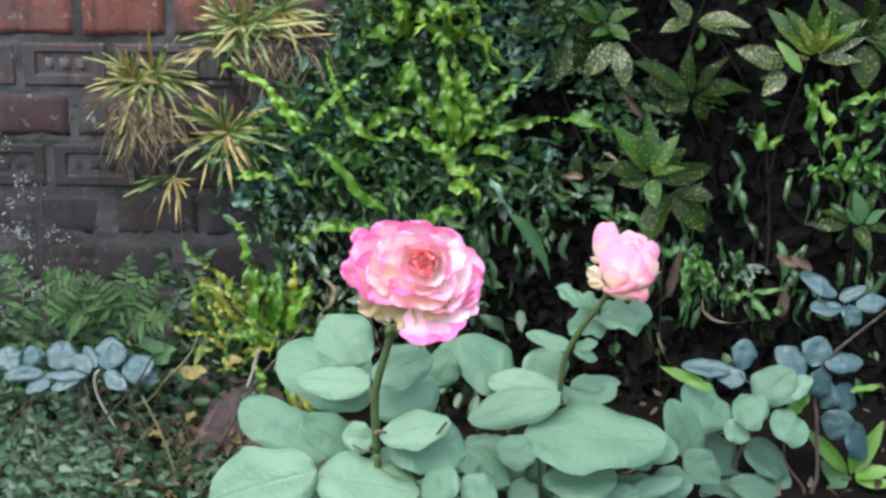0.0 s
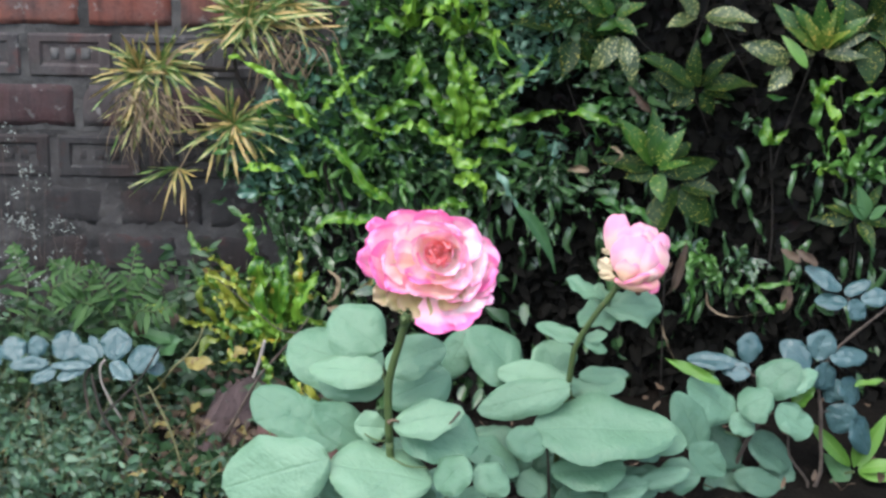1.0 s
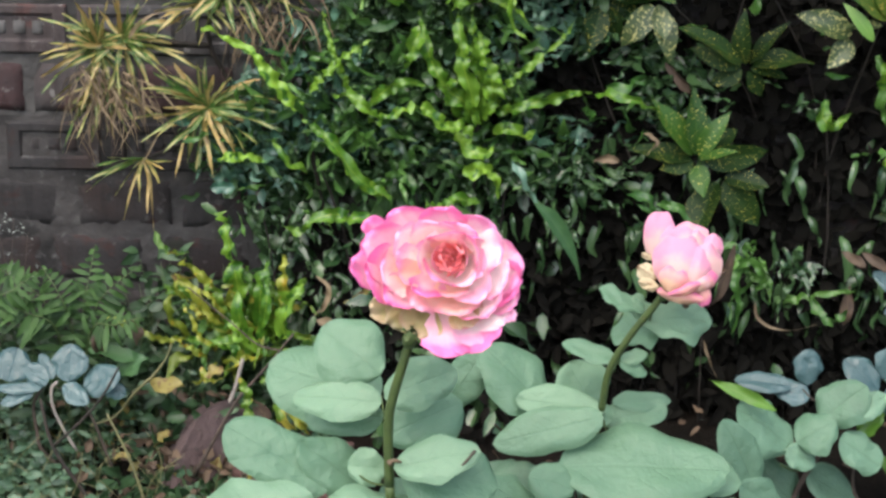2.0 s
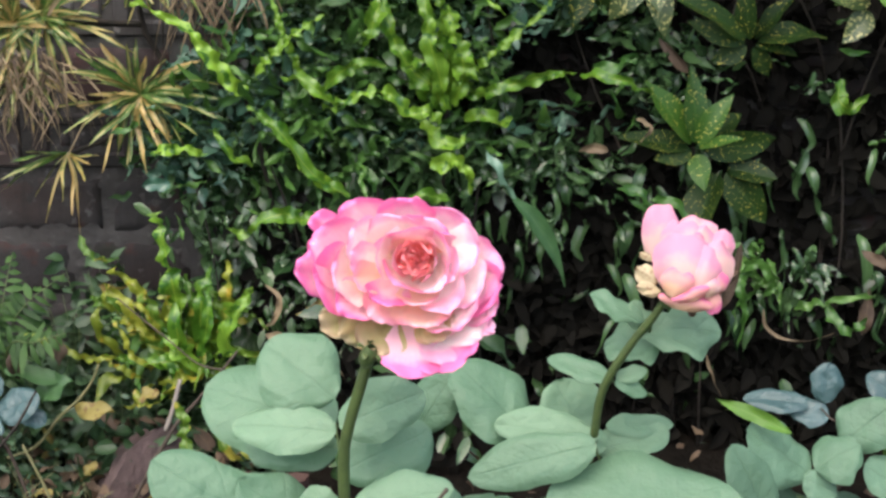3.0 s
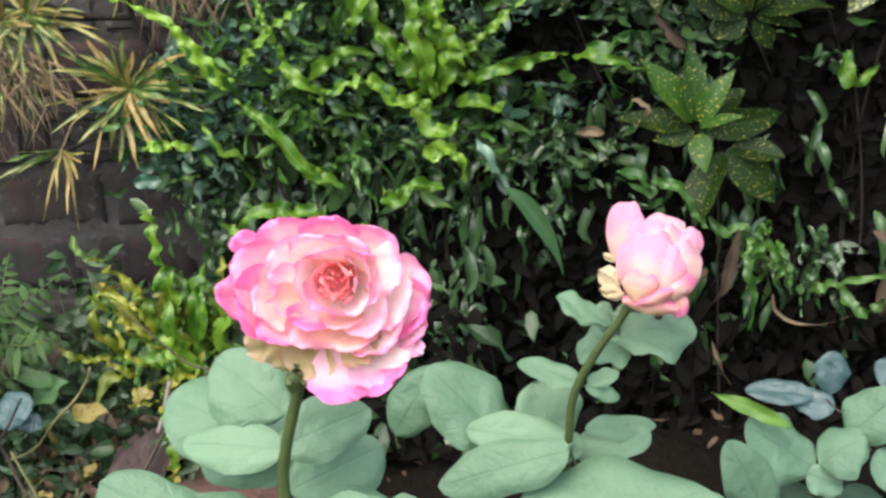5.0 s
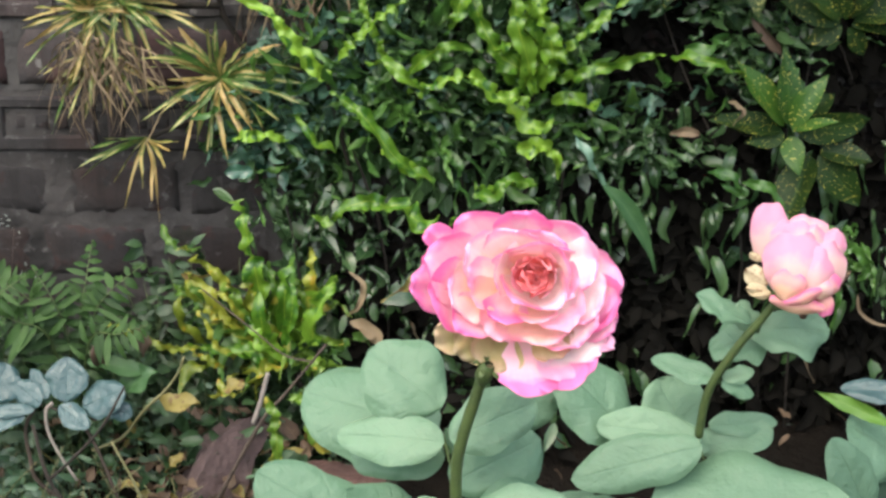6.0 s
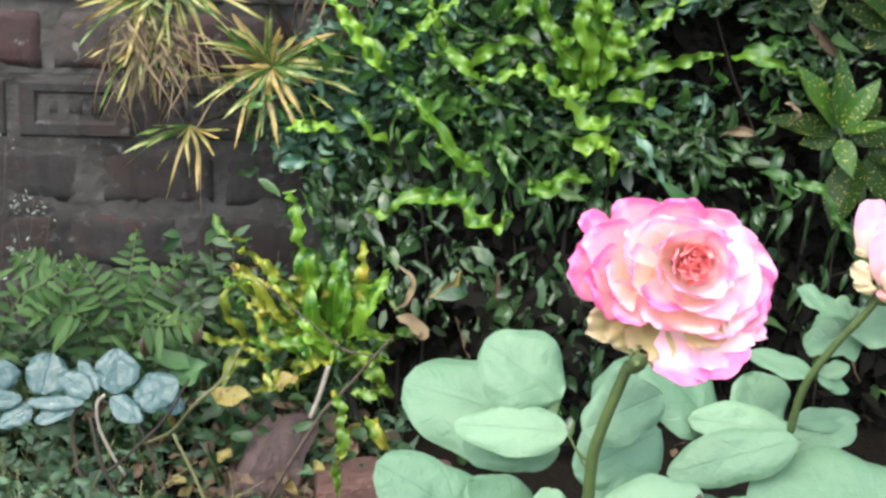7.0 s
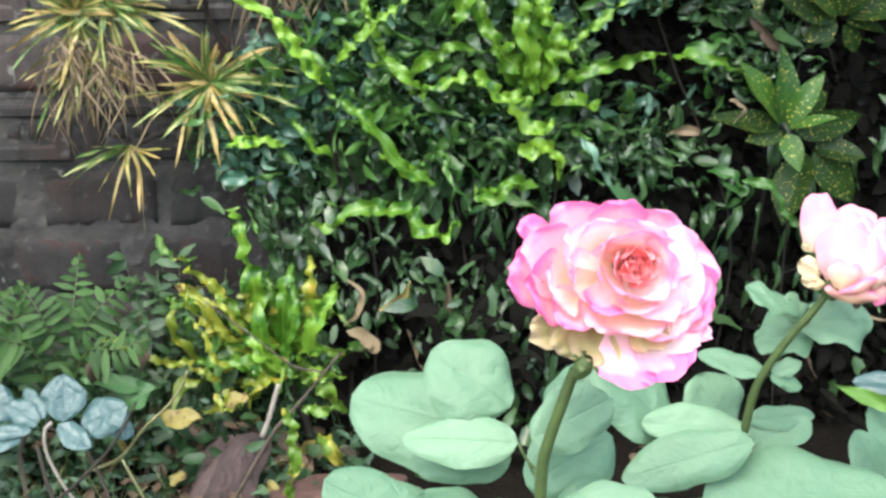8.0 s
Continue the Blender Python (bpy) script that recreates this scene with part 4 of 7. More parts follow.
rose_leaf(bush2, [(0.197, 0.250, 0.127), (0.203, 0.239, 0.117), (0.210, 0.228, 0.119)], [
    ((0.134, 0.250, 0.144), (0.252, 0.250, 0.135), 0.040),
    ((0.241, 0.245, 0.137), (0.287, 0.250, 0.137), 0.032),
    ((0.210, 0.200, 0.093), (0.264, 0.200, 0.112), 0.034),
    ((0.254, 0.215, 0.101), (0.320, 0.215, 0.126), 0.027)], ROSE_LEAF_HALF_SHADE, seed=14)
rose_leaf(bush2, [(-0.009, 0.300, 0.204), (-0.011, 0.300, 0.203), (-0.013, 0.300, 0.215)], [
    ((-0.013, 0.300, 0.215), (0.021, 0.300, 0.283), 0.047)], ROSE_LEAF_HALF_SHADE, seed=26)
part("cane", tube([(0.126, 0.220, 0.168), (0.132, 0.220, 0.131), (0.134, 0.220, 0.088), (0.138, 0.220, 0.023)], 0.0016, 0.0022, 10, 6, 0.05), CANE, bush2, "thin dark bare stalk")

# lower leaves of the two bushes, their shade put into a darker leaf colour
under_leaves = random.Random(71)
for k in range(9):
    owner = bush if k < 3 else bush2
    foot = Vector((-0.050, 0.060, 0.06)) if k < 3 else Vector((0.150, 0.270, 0.04))
    tip = Vector((-0.16 + 0.10 * k, under_leaves.uniform(0.08, 0.18), under_leaves.uniform(0.13, 0.17))) if k < 3 else Vector((0.02 + 0.26 * (k - 3) / 5, under_leaves.uniform(0.24, 0.34), under_leaves.uniform(0.08, 0.15)))
    pairs = []
    for j in range(5):
        c = foot.lerp(tip, 0.55 + 0.45 * j / 4)
        a = under_leaves.uniform(0.5, 1.4) * (1 if j % 2 else -1)
        d = Vector((math.sin(a), under_leaves.uniform(-0.5, 0.1), math.cos(a) * 0.5)).normalized() if j < 4 else ((tip - foot) * Vector((1, 1, 0.3))).normalized()
        r = under_leaves.uniform(0.045, 0.062)
        pairs.append((c, c + d * r, r * under_leaves.uniform(0.65, 0.8)))
    rose_leaf(owner, [foot, foot.lerp(tip, 0.5) + Vector((0, 0, 0.02)), tip], pairs, ROSE_LEAF_HALF_SHADE, seed=80 + k)

# the bush beyond: greener leaves low down, grey-blue ones above; shade is in the colour of both
bush3 = empty("rose_bush", (0.400, 0.430, 0.0), "leafy rose bush without flowers, grey-blue upper leaves", "rose bush", "rose bushes")
part("cane", tube([(0.400, 0.430, -0.010), (0.426, 0.420, 0.072), (0.450, 0.410, 0.125), (0.467, 0.410, 0.156)], 0.0040, 0.0022, 16, 7, 0.05), CANE, bush3)
part("cane", tube([(0.400, 0.430, -0.010), (0.529, 0.430, -0.002), (0.537, 0.440, 0.101), (0.537, 0.450, 0.189), (0.630, 0.470, 0.274)], 0.0038, 0.0020, 18, 7, 0.05), CANE, bush3)
part("cane", tube([(0.400, 0.430, -0.010), (0.519, 0.420, 0.002), (0.490, 0.420, 0.060), (0.490, 0.420, 0.117)], 0.0026, 0.0016, 14, 7, 0.05), CANE, bush3)
rose_leaf(bush3, [(0.461, 0.410, 0.146), (0.447, 0.408, 0.139), (0.433, 0.405, 0.145)], [
    ((0.406, 0.400, 0.126), (0.338, 0.390, 0.183), 0.067),
    ((0.410, 0.395, 0.134), (0.450, 0.390, 0.169), 0.056),
    ((0.441, 0.415, 0.155), (0.494, 0.420, 0.201), 0.058),
    ((0.476, 0.410, 0.163), (0.518, 0.415, 0.195), 0.032)], ROSE_LEAF_HALF_SHADE, seed=15)
rose_leaf(bush3, [(0.431, 0.410, 0.094), (0.410, 0.393, 0.097), (0.389, 0.375, 0.112)], [
    ((0.359, 0.360, 0.082), (0.323, 0.350, 0.175), 0.049),
    ((0.337, 0.350, 0.098), (0.392, 0.350, 0.058), 0.046),
    ((0.397, 0.390, 0.127), (0.435, 0.385, 0.111), 0.034),
    ((0.463, 0.400, 0.139), (0.517, 0.395, 0.104), 0.045)], ROSE_LEAF_HALF_SHADE, seed=16)
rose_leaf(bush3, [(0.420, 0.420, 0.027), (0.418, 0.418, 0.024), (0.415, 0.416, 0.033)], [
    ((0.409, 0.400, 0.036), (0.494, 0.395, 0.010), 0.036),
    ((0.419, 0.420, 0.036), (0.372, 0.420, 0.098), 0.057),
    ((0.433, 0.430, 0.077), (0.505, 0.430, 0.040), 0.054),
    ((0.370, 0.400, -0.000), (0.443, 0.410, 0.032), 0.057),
    ((0.446, 0.430, 0.014), (0.503, 0.430, 0.029), 0.045)], ROSE_LEAF_SHADE, seed=61)
rose_leaf(bush3, [(0.450, 0.430, 0.174), (0.435, 0.434, 0.174), (0.421, 0.438, 0.187)], [
    ((0.408, 0.440, 0.189), (0.341, 0.445, 0.204), 0.028),
    ((0.430, 0.435, 0.178), (0.388, 0.440, 0.190), 0.031),
    ((0.425, 0.440, 0.192), (0.430, 0.445, 0.235), 0.033)], ROSE_LEAF_BLUE_SHADE, seed=17)
rose_leaf(bush3, [(0.537, 0.450, 0.189), (0.536, 0.448, 0.182), (0.535, 0.446, 0.186)], [
    ((0.517, 0.445, 0.185), (0.478, 0.450, 0.224), 0.034),
    ((0.525, 0.450, 0.195), (0.539, 0.455, 0.238), 0.039),
    ((0.543, 0.445, 0.200), (0.599, 0.450, 0.208), 0.030),
    ((0.527, 0.440, 0.190), (0.553, 0.440, 0.154), 0.039),
    ((0.561, 0.450, 0.161), (0.597, 0.450, 0.136), 0.038)], ROSE_LEAF_BLUE_SHADE, seed=18)
rose_leaf(bush3, [(0.538, 0.450, 0.114), (0.556, 0.447, 0.119), (0.574, 0.443, 0.135)], [
    ((0.577, 0.440, 0.130), (0.555, 0.435, 0.087), 0.043),
    ((0.584, 0.440, 0.112), (0.616, 0.435, 0.056), 0.041),
    ((0.563, 0.450, 0.163), (0.540, 0.450, 0.132), 0.033)], ROSE_LEAF_BLUE_SHADE, seed=27)
rose_leaf(bush3, [(0.570, 0.470, 0.282), (0.569, 0.468, 0.278), (0.568, 0.466, 0.286)], [
    ((0.567, 0.465, 0.279), (0.520, 0.465, 0.282), 0.027),
    ((0.562, 0.470, 0.290), (0.599, 0.475, 0.309), 0.020),
    ((0.585, 0.465, 0.283), (0.629, 0.465, 0.292), 0.025),
    ((0.568, 0.460, 0.282), (0.591, 0.455, 0.258), 0.027),
    ((0.557, 0.470, 0.295), (0.511, 0.475, 0.332), 0.026)], ROSE_LEAF_BLUE_SHADE, seed=19)
part("withered_leaflet", placed(blade(0.040, 0.014, lance, 12, 3, 0.4, 0.5, 0.1, 1.7, 0.5, 0.05, 4), turned((0.521, 0.475, 0.329), (0.485, 0.480, 0.364), TO_FRONT)), DRY, bush3, "dull reddish withered leaflet")

# the grey-blue spray on thin stems over the weeds
spray = empty("rose_shoot", (-0.470, 0.500, 0.0), "thin rose shoot with a flat spray of grey-blue leaves", "rose bush")
part("cane", tube([(-0.470, 0.500, -0.010), (-0.537, 0.485, 0.057), (-0.547, 0.485, 0.091), (-0.549, 0.485, 0.128), (-0.535, 0.485, 0.154)], 0.0030, 0.0020, 16, 6, 0.05), CANE, spray)
part("shoot", tube([(-0.492, 0.465, 0.073), (-0.507, 0.465, 0.101), (-0.519, 0.465, 0.131), (-0.520, 0.465, 0.157), (-0.512, 0.465, 0.167)], 0.0018, 0.0022, 16, 6), PALE_TWIG, spray, "pale bare curved stalk")
part("cane", tube([(-0.430, 0.480, -0.010), (-0.449, 0.475, 0.043), (-0.468, 0.475, 0.103), (-0.484, 0.475, 0.139), (-0.496, 0.475, 0.159)], 0.0022, 0.0018, 14, 6, 0.05), CANE, spray)
rose_leaf(spray, [(-0.529, 0.485, 0.156), (-0.540, 0.486, 0.152), (-0.551, 0.486, 0.159)], [
    ((-0.581, 0.485, 0.158), (-0.571, 0.505, 0.197), 0.045),
    ((-0.522, 0.485, 0.163), (-0.543, 0.505, 0.191), 0.018),
    ((-0.502, 0.485, 0.159), (-0.502, 0.505, 0.204), 0.041),
    ((-0.529, 0.480, 0.158), (-0.562, 0.495, 0.178), 0.029),
    ((-0.623, 0.495, 0.157), (-0.625, 0.505, 0.188), 0.033)], ROSE_LEAF_BLUE_SHADE, seed=20)
rose_leaf(spray, [(-0.497, 0.485, 0.157), (-0.507, 0.482, 0.150), (-0.518, 0.479, 0.155)], [
    ((-0.484, 0.485, 0.153), (-0.437, 0.480, 0.177), 0.041),
    ((-0.507, 0.475, 0.160), (-0.473, 0.455, 0.143), 0.025),
    ((-0.465, 0.485, 0.158), (-0.429, 0.480, 0.149), 0.025),
    ((-0.545, 0.475, 0.153), (-0.584, 0.455, 0.145), 0.023),
    ((-0.589, 0.475, 0.149), (-0.623, 0.455, 0.140), 0.025)], ROSE_LEAF_BLUE_SHADE, seed=21)
rose_leaf(spray, [(-0.589, 0.485, 0.153), (-0.607, 0.483, 0.148), (-0.626, 0.480, 0.155)], [
    ((-0.534, 0.470, 0.156), (-0.593, 0.465, 0.162), 0.016),
    ((-0.599, 0.475, 0.157), (-0.656, 0.465, 0.157), 0.020),
    ((-0.648, 0.485, 0.156), (-0.665, 0.505, 0.186), 0.036),
    ((-0.677, 0.485, 0.154), (-0.696, 0.505, 0.179), 0.031),
    ((-0.671, 0.485, 0.153), (-0.726, 0.465, 0.156), 0.026)], ROSE_LEAF_BLUE_SHADE, seed=25)

# ---- plants along the wall ----
def random_leaf(rnd, place, length, width, shape, outward, **more):
    """A leaf at place that points about outward."""
    d = Vector(outward) + Vector((rnd.uniform(-0.5, 0.5), rnd.uniform(-0.4, 0.4), rnd.uniform(-0.5, 0.5)))
    m = turned(place, Vector(place) + d, Vector((rnd.uniform(-0.6, 0.6), -0.8, 0.9 + rnd.uniform(-0.5, 0.5))))
    return placed(blade(length, width, shape, more.get("n", 5), 1 if more.get("small") else 2, rnd.uniform(-0.2, 0.7), rnd.uniform(0.1, 0.5), more.get("wave", 0.1), rnd.uniform(1, 2.5), rnd.uniform(-0.8, 0.8) * more.get("turn", 1.0), 0.0, rnd.random()), m)


def hedge_edge(z):
    """Where the hedge begins along the wall, by height."""
    return -0.322 + 0.026 * math.sin(z * 10.4) + max(0, z - 0.45) * 0.65


def hedge():
    """A dense dark hedge of small glossy leaves on thin wooden stems, with an unseen overhanging top added for shade.
    """
    rnd = random.Random(77)
    body = empty("hedge", (0.35, 0.80, 0.0), "dense dark green hedge of small glossy leaves", "hedge")
    for i in range(12):
        x = -0.26 + 1.3 * i / 11 + rnd.uniform(-0.03, 0.03)
        y = rnd.uniform(0.711, 0.747)
        part("branch", tube([(x, y, -0.01), (x + rnd.uniform(-0.05, 0.05), y - rnd.uniform(0.0, 0.03), 0.28), (x + rnd.uniform(-0.1, 0.1), y - rnd.uniform(0, 0.03), 0.56), (x + rnd.uniform(-0.15, 0.15), y - 0.02, 0.94)],
                            rnd.uniform(0.0012, 0.0020), 0.0010, 14, 6, 0.1, i), BARK, body)
    # dead: near-black leaves added as the shade of the gaps
    groups = {"a": [], "b": [], "dead": []}
    for i in range(6500):
        z, x = rnd.uniform(0.11, 0.85), rnd.uniform(-0.32, 1.05)
        if x < hedge_edge(z) + 0.02:
            continue
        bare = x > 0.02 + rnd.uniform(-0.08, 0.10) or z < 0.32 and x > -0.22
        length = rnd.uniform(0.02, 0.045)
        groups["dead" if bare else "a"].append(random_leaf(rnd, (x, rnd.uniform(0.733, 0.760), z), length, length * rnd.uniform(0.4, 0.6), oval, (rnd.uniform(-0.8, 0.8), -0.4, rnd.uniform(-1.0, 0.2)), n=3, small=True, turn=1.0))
    for i in range(25000):
        # the last 5000 leaves form an unseen overhang, added to shade the plants below
        z = rnd.uniform(0.11, 0.80) if i < 20000 else rnd.uniform(0.77, 1.2)
        x = rnd.uniform(-0.37, 1.09)
        if x < hedge_edge(z) + rnd.uniform(-0.03, 0.03):
            continue
        thick = noise.noise((x * 7, z * 7, 2.0)) + 0.55 * noise.noise((x * 17, z * 17, 5.0))
        far = max(0, min(1, (x + 0.02) / 0.175))
        low = max(0, min(1, (0.42 - z) / 0.12))
        want = 0.42 - 0.42 * far - 0.60 * low * (0.75 + 0.25 * far) - 0.74 * max(0, min(1, (x - 0.245) / 0.13))
        if thick + want < rnd.uniform(-0.30, 0.30):
            continue
        if math.hypot((x - 0.385) / 0.088, (z - 0.555) / 0.048) < 1 and rnd.random() < 0.8:
            continue
        if z < 0.37 and rnd.random() < 0.65:
            continue
        y = 0.752 - (0.085 - 0.02 * (1 - far)) * rnd.random() ** 0.8 - 0.03 * max(0, thick) - (0.14 + 0.26 * far) * max(0, min(1, (z - 0.72) / 0.22)) * rnd.random()
        y = max(y, 0.660 + 0.02 * rnd.random()) if x < 0.12 and z < 0.70 else y
        hang = low * 0.9
        if rnd.random() < 0.60:
            length = rnd.uniform(0.018, 0.042)
            p = Vector((x, y, z))
            d = Vector((rnd.uniform(-0.9, 0.9), rnd.uniform(-0.8, -0.1), rnd.uniform(-0.5, 0.7) - hang)).normalized()
            bend = Vector((rnd.uniform(-1, 1), rnd.uniform(-0.5, 0.5), rnd.uniform(-1, 0.3))) * length * 0.35
            data = ribbon([p, p + d * length * 0.5 + bend * 0.5, p + d * length + bend * 0.1], length * rnd.uniform(0.20, 0.36), face_near(rnd, 0.8), 8, rnd.uniform(-1.0, 1.0), 0.2, rnd.uniform(0.8, 1.8), lance, 0.4, i)
        else:
            small = rnd.random() < 0.5
            length = rnd.uniform(0.013, 0.024) if small else rnd.uniform(0.025, 0.038)
            data = random_leaf(rnd, (x, y, z), length, length * rnd.uniform(0.34, 0.6), oval if rnd.random() < 0.35 else lance, (rnd.uniform(-0.7, 0.7), -0.7, rnd.uniform(-0.5, 0.6) - hang), n=4, small=True, turn=2.4)
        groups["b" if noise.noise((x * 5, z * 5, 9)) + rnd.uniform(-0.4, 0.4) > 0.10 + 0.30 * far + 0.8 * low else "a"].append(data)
    for i in range(170):
        p = Vector((rnd.uniform(-0.10, 0.87), rnd.uniform(0.660, 0.738), rnd.uniform(0.20, 0.45)))
        length = rnd.uniform(0.035, 0.062)
        side = rnd.uniform(-0.5, 0.5)
        pts = [p, p + Vector((side * 0.5, -0.25, -0.2)) * length, p + Vector((side, -0.3, -0.65)) * length, p + Vector((side * 0.9 + rnd.uniform(-0.2, 0.2), -0.25, -1.0)) * length]
        groups["a"].append(ribbon(pts, length * rnd.uniform(0.16, 0.34), face_near(rnd, 0.8), 9, rnd.uniform(-0.6, 0.6), 0.1, 1.5, lance, 0.5, i))
    # mostly near-black leaves again, as shade along the foot of the hedge
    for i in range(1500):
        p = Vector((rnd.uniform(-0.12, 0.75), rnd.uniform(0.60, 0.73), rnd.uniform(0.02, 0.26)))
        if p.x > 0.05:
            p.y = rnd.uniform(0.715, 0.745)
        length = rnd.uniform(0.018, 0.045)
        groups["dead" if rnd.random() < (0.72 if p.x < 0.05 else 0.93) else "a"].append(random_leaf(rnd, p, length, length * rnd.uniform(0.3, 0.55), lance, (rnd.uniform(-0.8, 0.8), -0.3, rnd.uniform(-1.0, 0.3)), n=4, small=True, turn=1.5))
    fresh = []
    for i in range(3000):
        z, x = rnd.uniform(0.32, 0.85), rnd.uniform(-0.37, 0.87)
        keep = (1.0 if x < 0.088 else 0.07) * (1.0 if z > 0.405 else 0.15)
        if x < hedge_edge(z) or rnd.random() > keep or noise.noise((x * 9, z * 9, 4)) < rnd.uniform(-0.5, 0.25):
            continue
        y = 0.702 - 0.045 * rnd.random()
        p = Vector((x, y, z))
        d = Vector((rnd.uniform(-1, 1), rnd.uniform(-0.7, -0.1), rnd.uniform(-0.5, 0.9))).normalized()
        length = rnd.uniform(0.022, 0.057)
        bend = Vector((rnd.uniform(-1, 1), rnd.uniform(-0.5, 0.5), rnd.uniform(-1, 0.4))) * length * 0.3
        fresh.append(ribbon([p, p + d * length * 0.5 + bend * 0.5, p + d * length + bend * 0.2], length * rnd.uniform(0.16, 0.30), face_near(rnd, 0.5), 8, rnd.uniform(-0.8, 0.8), 0.15, 2, lance, 0.3, i))
    tagged(part("leaves", joined(fresh), HEDGE_FRESH, body, "fresh green twisted young leaves"), kind="stuff")
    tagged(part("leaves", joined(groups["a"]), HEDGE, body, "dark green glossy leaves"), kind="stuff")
    tagged(part("dead_leaves", joined(groups["dead"]), HEDGE_GAP, body, "added near-black leaves, shade of the gaps in their colour"), kind="stuff")
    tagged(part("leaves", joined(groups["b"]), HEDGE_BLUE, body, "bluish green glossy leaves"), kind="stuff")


def curly_plant(name, foot, label):
    """A shrub whose long leaves curl like corkscrews."""
    return empty(name, foot, label, "croton", "curly crotons")


def curly_leaves(plant, leaves, material=CURLY, seed=1, calm=1.0):
    """Curling leaves of a shrub, each given by its width and a line from its foot to its tip; the rims are ruffled, some more than others."""
    rnd = random.Random(seed)
    for k, (width, pts) in enumerate(leaves):
        length = sum((Vector(b) - Vector(a)).length for a, b in zip(pts, pts[1:]))
        pitch = rnd.uniform(0.013, 0.019) if width < 0.012 else rnd.uniform(0.020, 0.034)
        ruffle = calm * (rnd.uniform(0.30, 0.45) if width < 0.012 else rnd.uniform(0.22, 0.40))
        part("leaf", ribbon(pts, width * rnd.uniform(0.9, 1.12), face_near(rnd, 0.35), max(24, int(length / 0.0018)), rnd.uniform(-0.12, 0.12), ruffle, max(1.4, length / pitch), blunt if k % 2 else needle, 0.45, seed * 100 + k, calm * rnd.uniform(0.3, 0.6)), material, plant)


def curly_tuft(plant, foot, count, reach, spread, up, material=CURLY, width=0.018, seed=1, calm=1.0):
    """More curling leaves out of one point."""
    rnd = random.Random(seed)
    for k in range(count):
        d = Vector((rnd.uniform(-spread, spread), rnd.uniform(-0.6, 0.05), up + rnd.uniform(-spread, spread))).normalized()
        r = reach * rnd.uniform(0.55, 1.1)
        side = Vector((rnd.uniform(-1, 1), rnd.uniform(-0.6, 0.2), rnd.uniform(-0.6, 0.6))) * r * 0.22
        p = Vector(foot)
        pts = [p, p + d * r * 0.4 + side, p + d * r * 0.75 - side * 0.3, p + d * r + Vector((0, -0.01, -0.02)) + side * 0.4]
        part("leaf", ribbon(pts, width * rnd.uniform(0.7, 1.3), face_near(rnd, 0.6), 28, calm * rnd.uniform(-0.8, 0.8), calm * rnd.uniform(0.2, 0.36), rnd.uniform(2.5, 5), strap, 0.15 + 0.5 * (1 - calm), seed * 50 + k, 0.8 * calm), material, plant)


def dry_leaves(plant, heart, count, seed):
    """Withered narrow leaves that hang tangled under a heart."""
    rnd = random.Random(seed)
    for k in range(count):
        p = Vector(heart) + Vector((rnd.uniform(-0.024, 0.024), rnd.uniform(-0.01, 0.01), rnd.uniform(-0.02, 0.025)))
        r = rnd.uniform(0.025, 0.095)
        a, b = rnd.uniform(-0.8, 0.8), rnd.uniform(-0.9, 0.9)
        pts = [p, p + Vector((a * r * 0.6, -0.012, -0.15 * r)), p + Vector(((a + b * 0.5) * r * 0.7, -0.016, -0.6 * r)), p + Vector(((a + b) * r * 0.6, -0.010, -r))]
        part("dry_leaf", ribbon(pts, rnd.uniform(0.0014, 0.0034), face_near(rnd, 0.8), 9, rnd.uniform(-0.8, 0.8), 0.25, 2.5, lance, 0.4, seed * 90 + k), SPIKY_DRY, plant, "dry straw-coloured leaf")


def spotted_rosette(plant, heart, leaves, material=SPOTTED, seed=1):
    """Broad pointed leaves out of one heart, each given by its tip and width."""
    rnd = random.Random(seed)
    for k, (tip, width) in enumerate(leaves):
        tip = Vector(tip)
        base = Vector(heart) + (tip - Vector(heart)) * 0.10
        m = turned(base, tip, face_near(rnd, 0.45))
        part("leaf", placed(blade((tip - base).length * 1.06, width, lance, 10, 3, rnd.uniform(0.05, 0.5), rnd.uniform(0.1, 0.4), 0.05, 1.5, rnd.uniform(-0.3, 0.3), 0.02, seed * 40 + k), m), material, plant)


def spotted_tuft(plant, heart, count, reach, material=SPOTTED, seed=1, up=0.5):
    rnd = random.Random(seed)
    tips = []
    for k in range(count):
        a = 2.399 * k + rnd.uniform(-0.3, 0.3)
        r = reach * rnd.uniform(0.7, 1.1)
        tips.append((Vector(heart) + Vector((math.cos(a) * r, rnd.uniform(-0.8, 0.1) * r * 0.6, (math.sin(a) * 0.8 + up * 0.4) * r)), r * rnd.uniform(0.28, 0.42)))
    spotted_rosette(plant, heart, tips, material, seed)


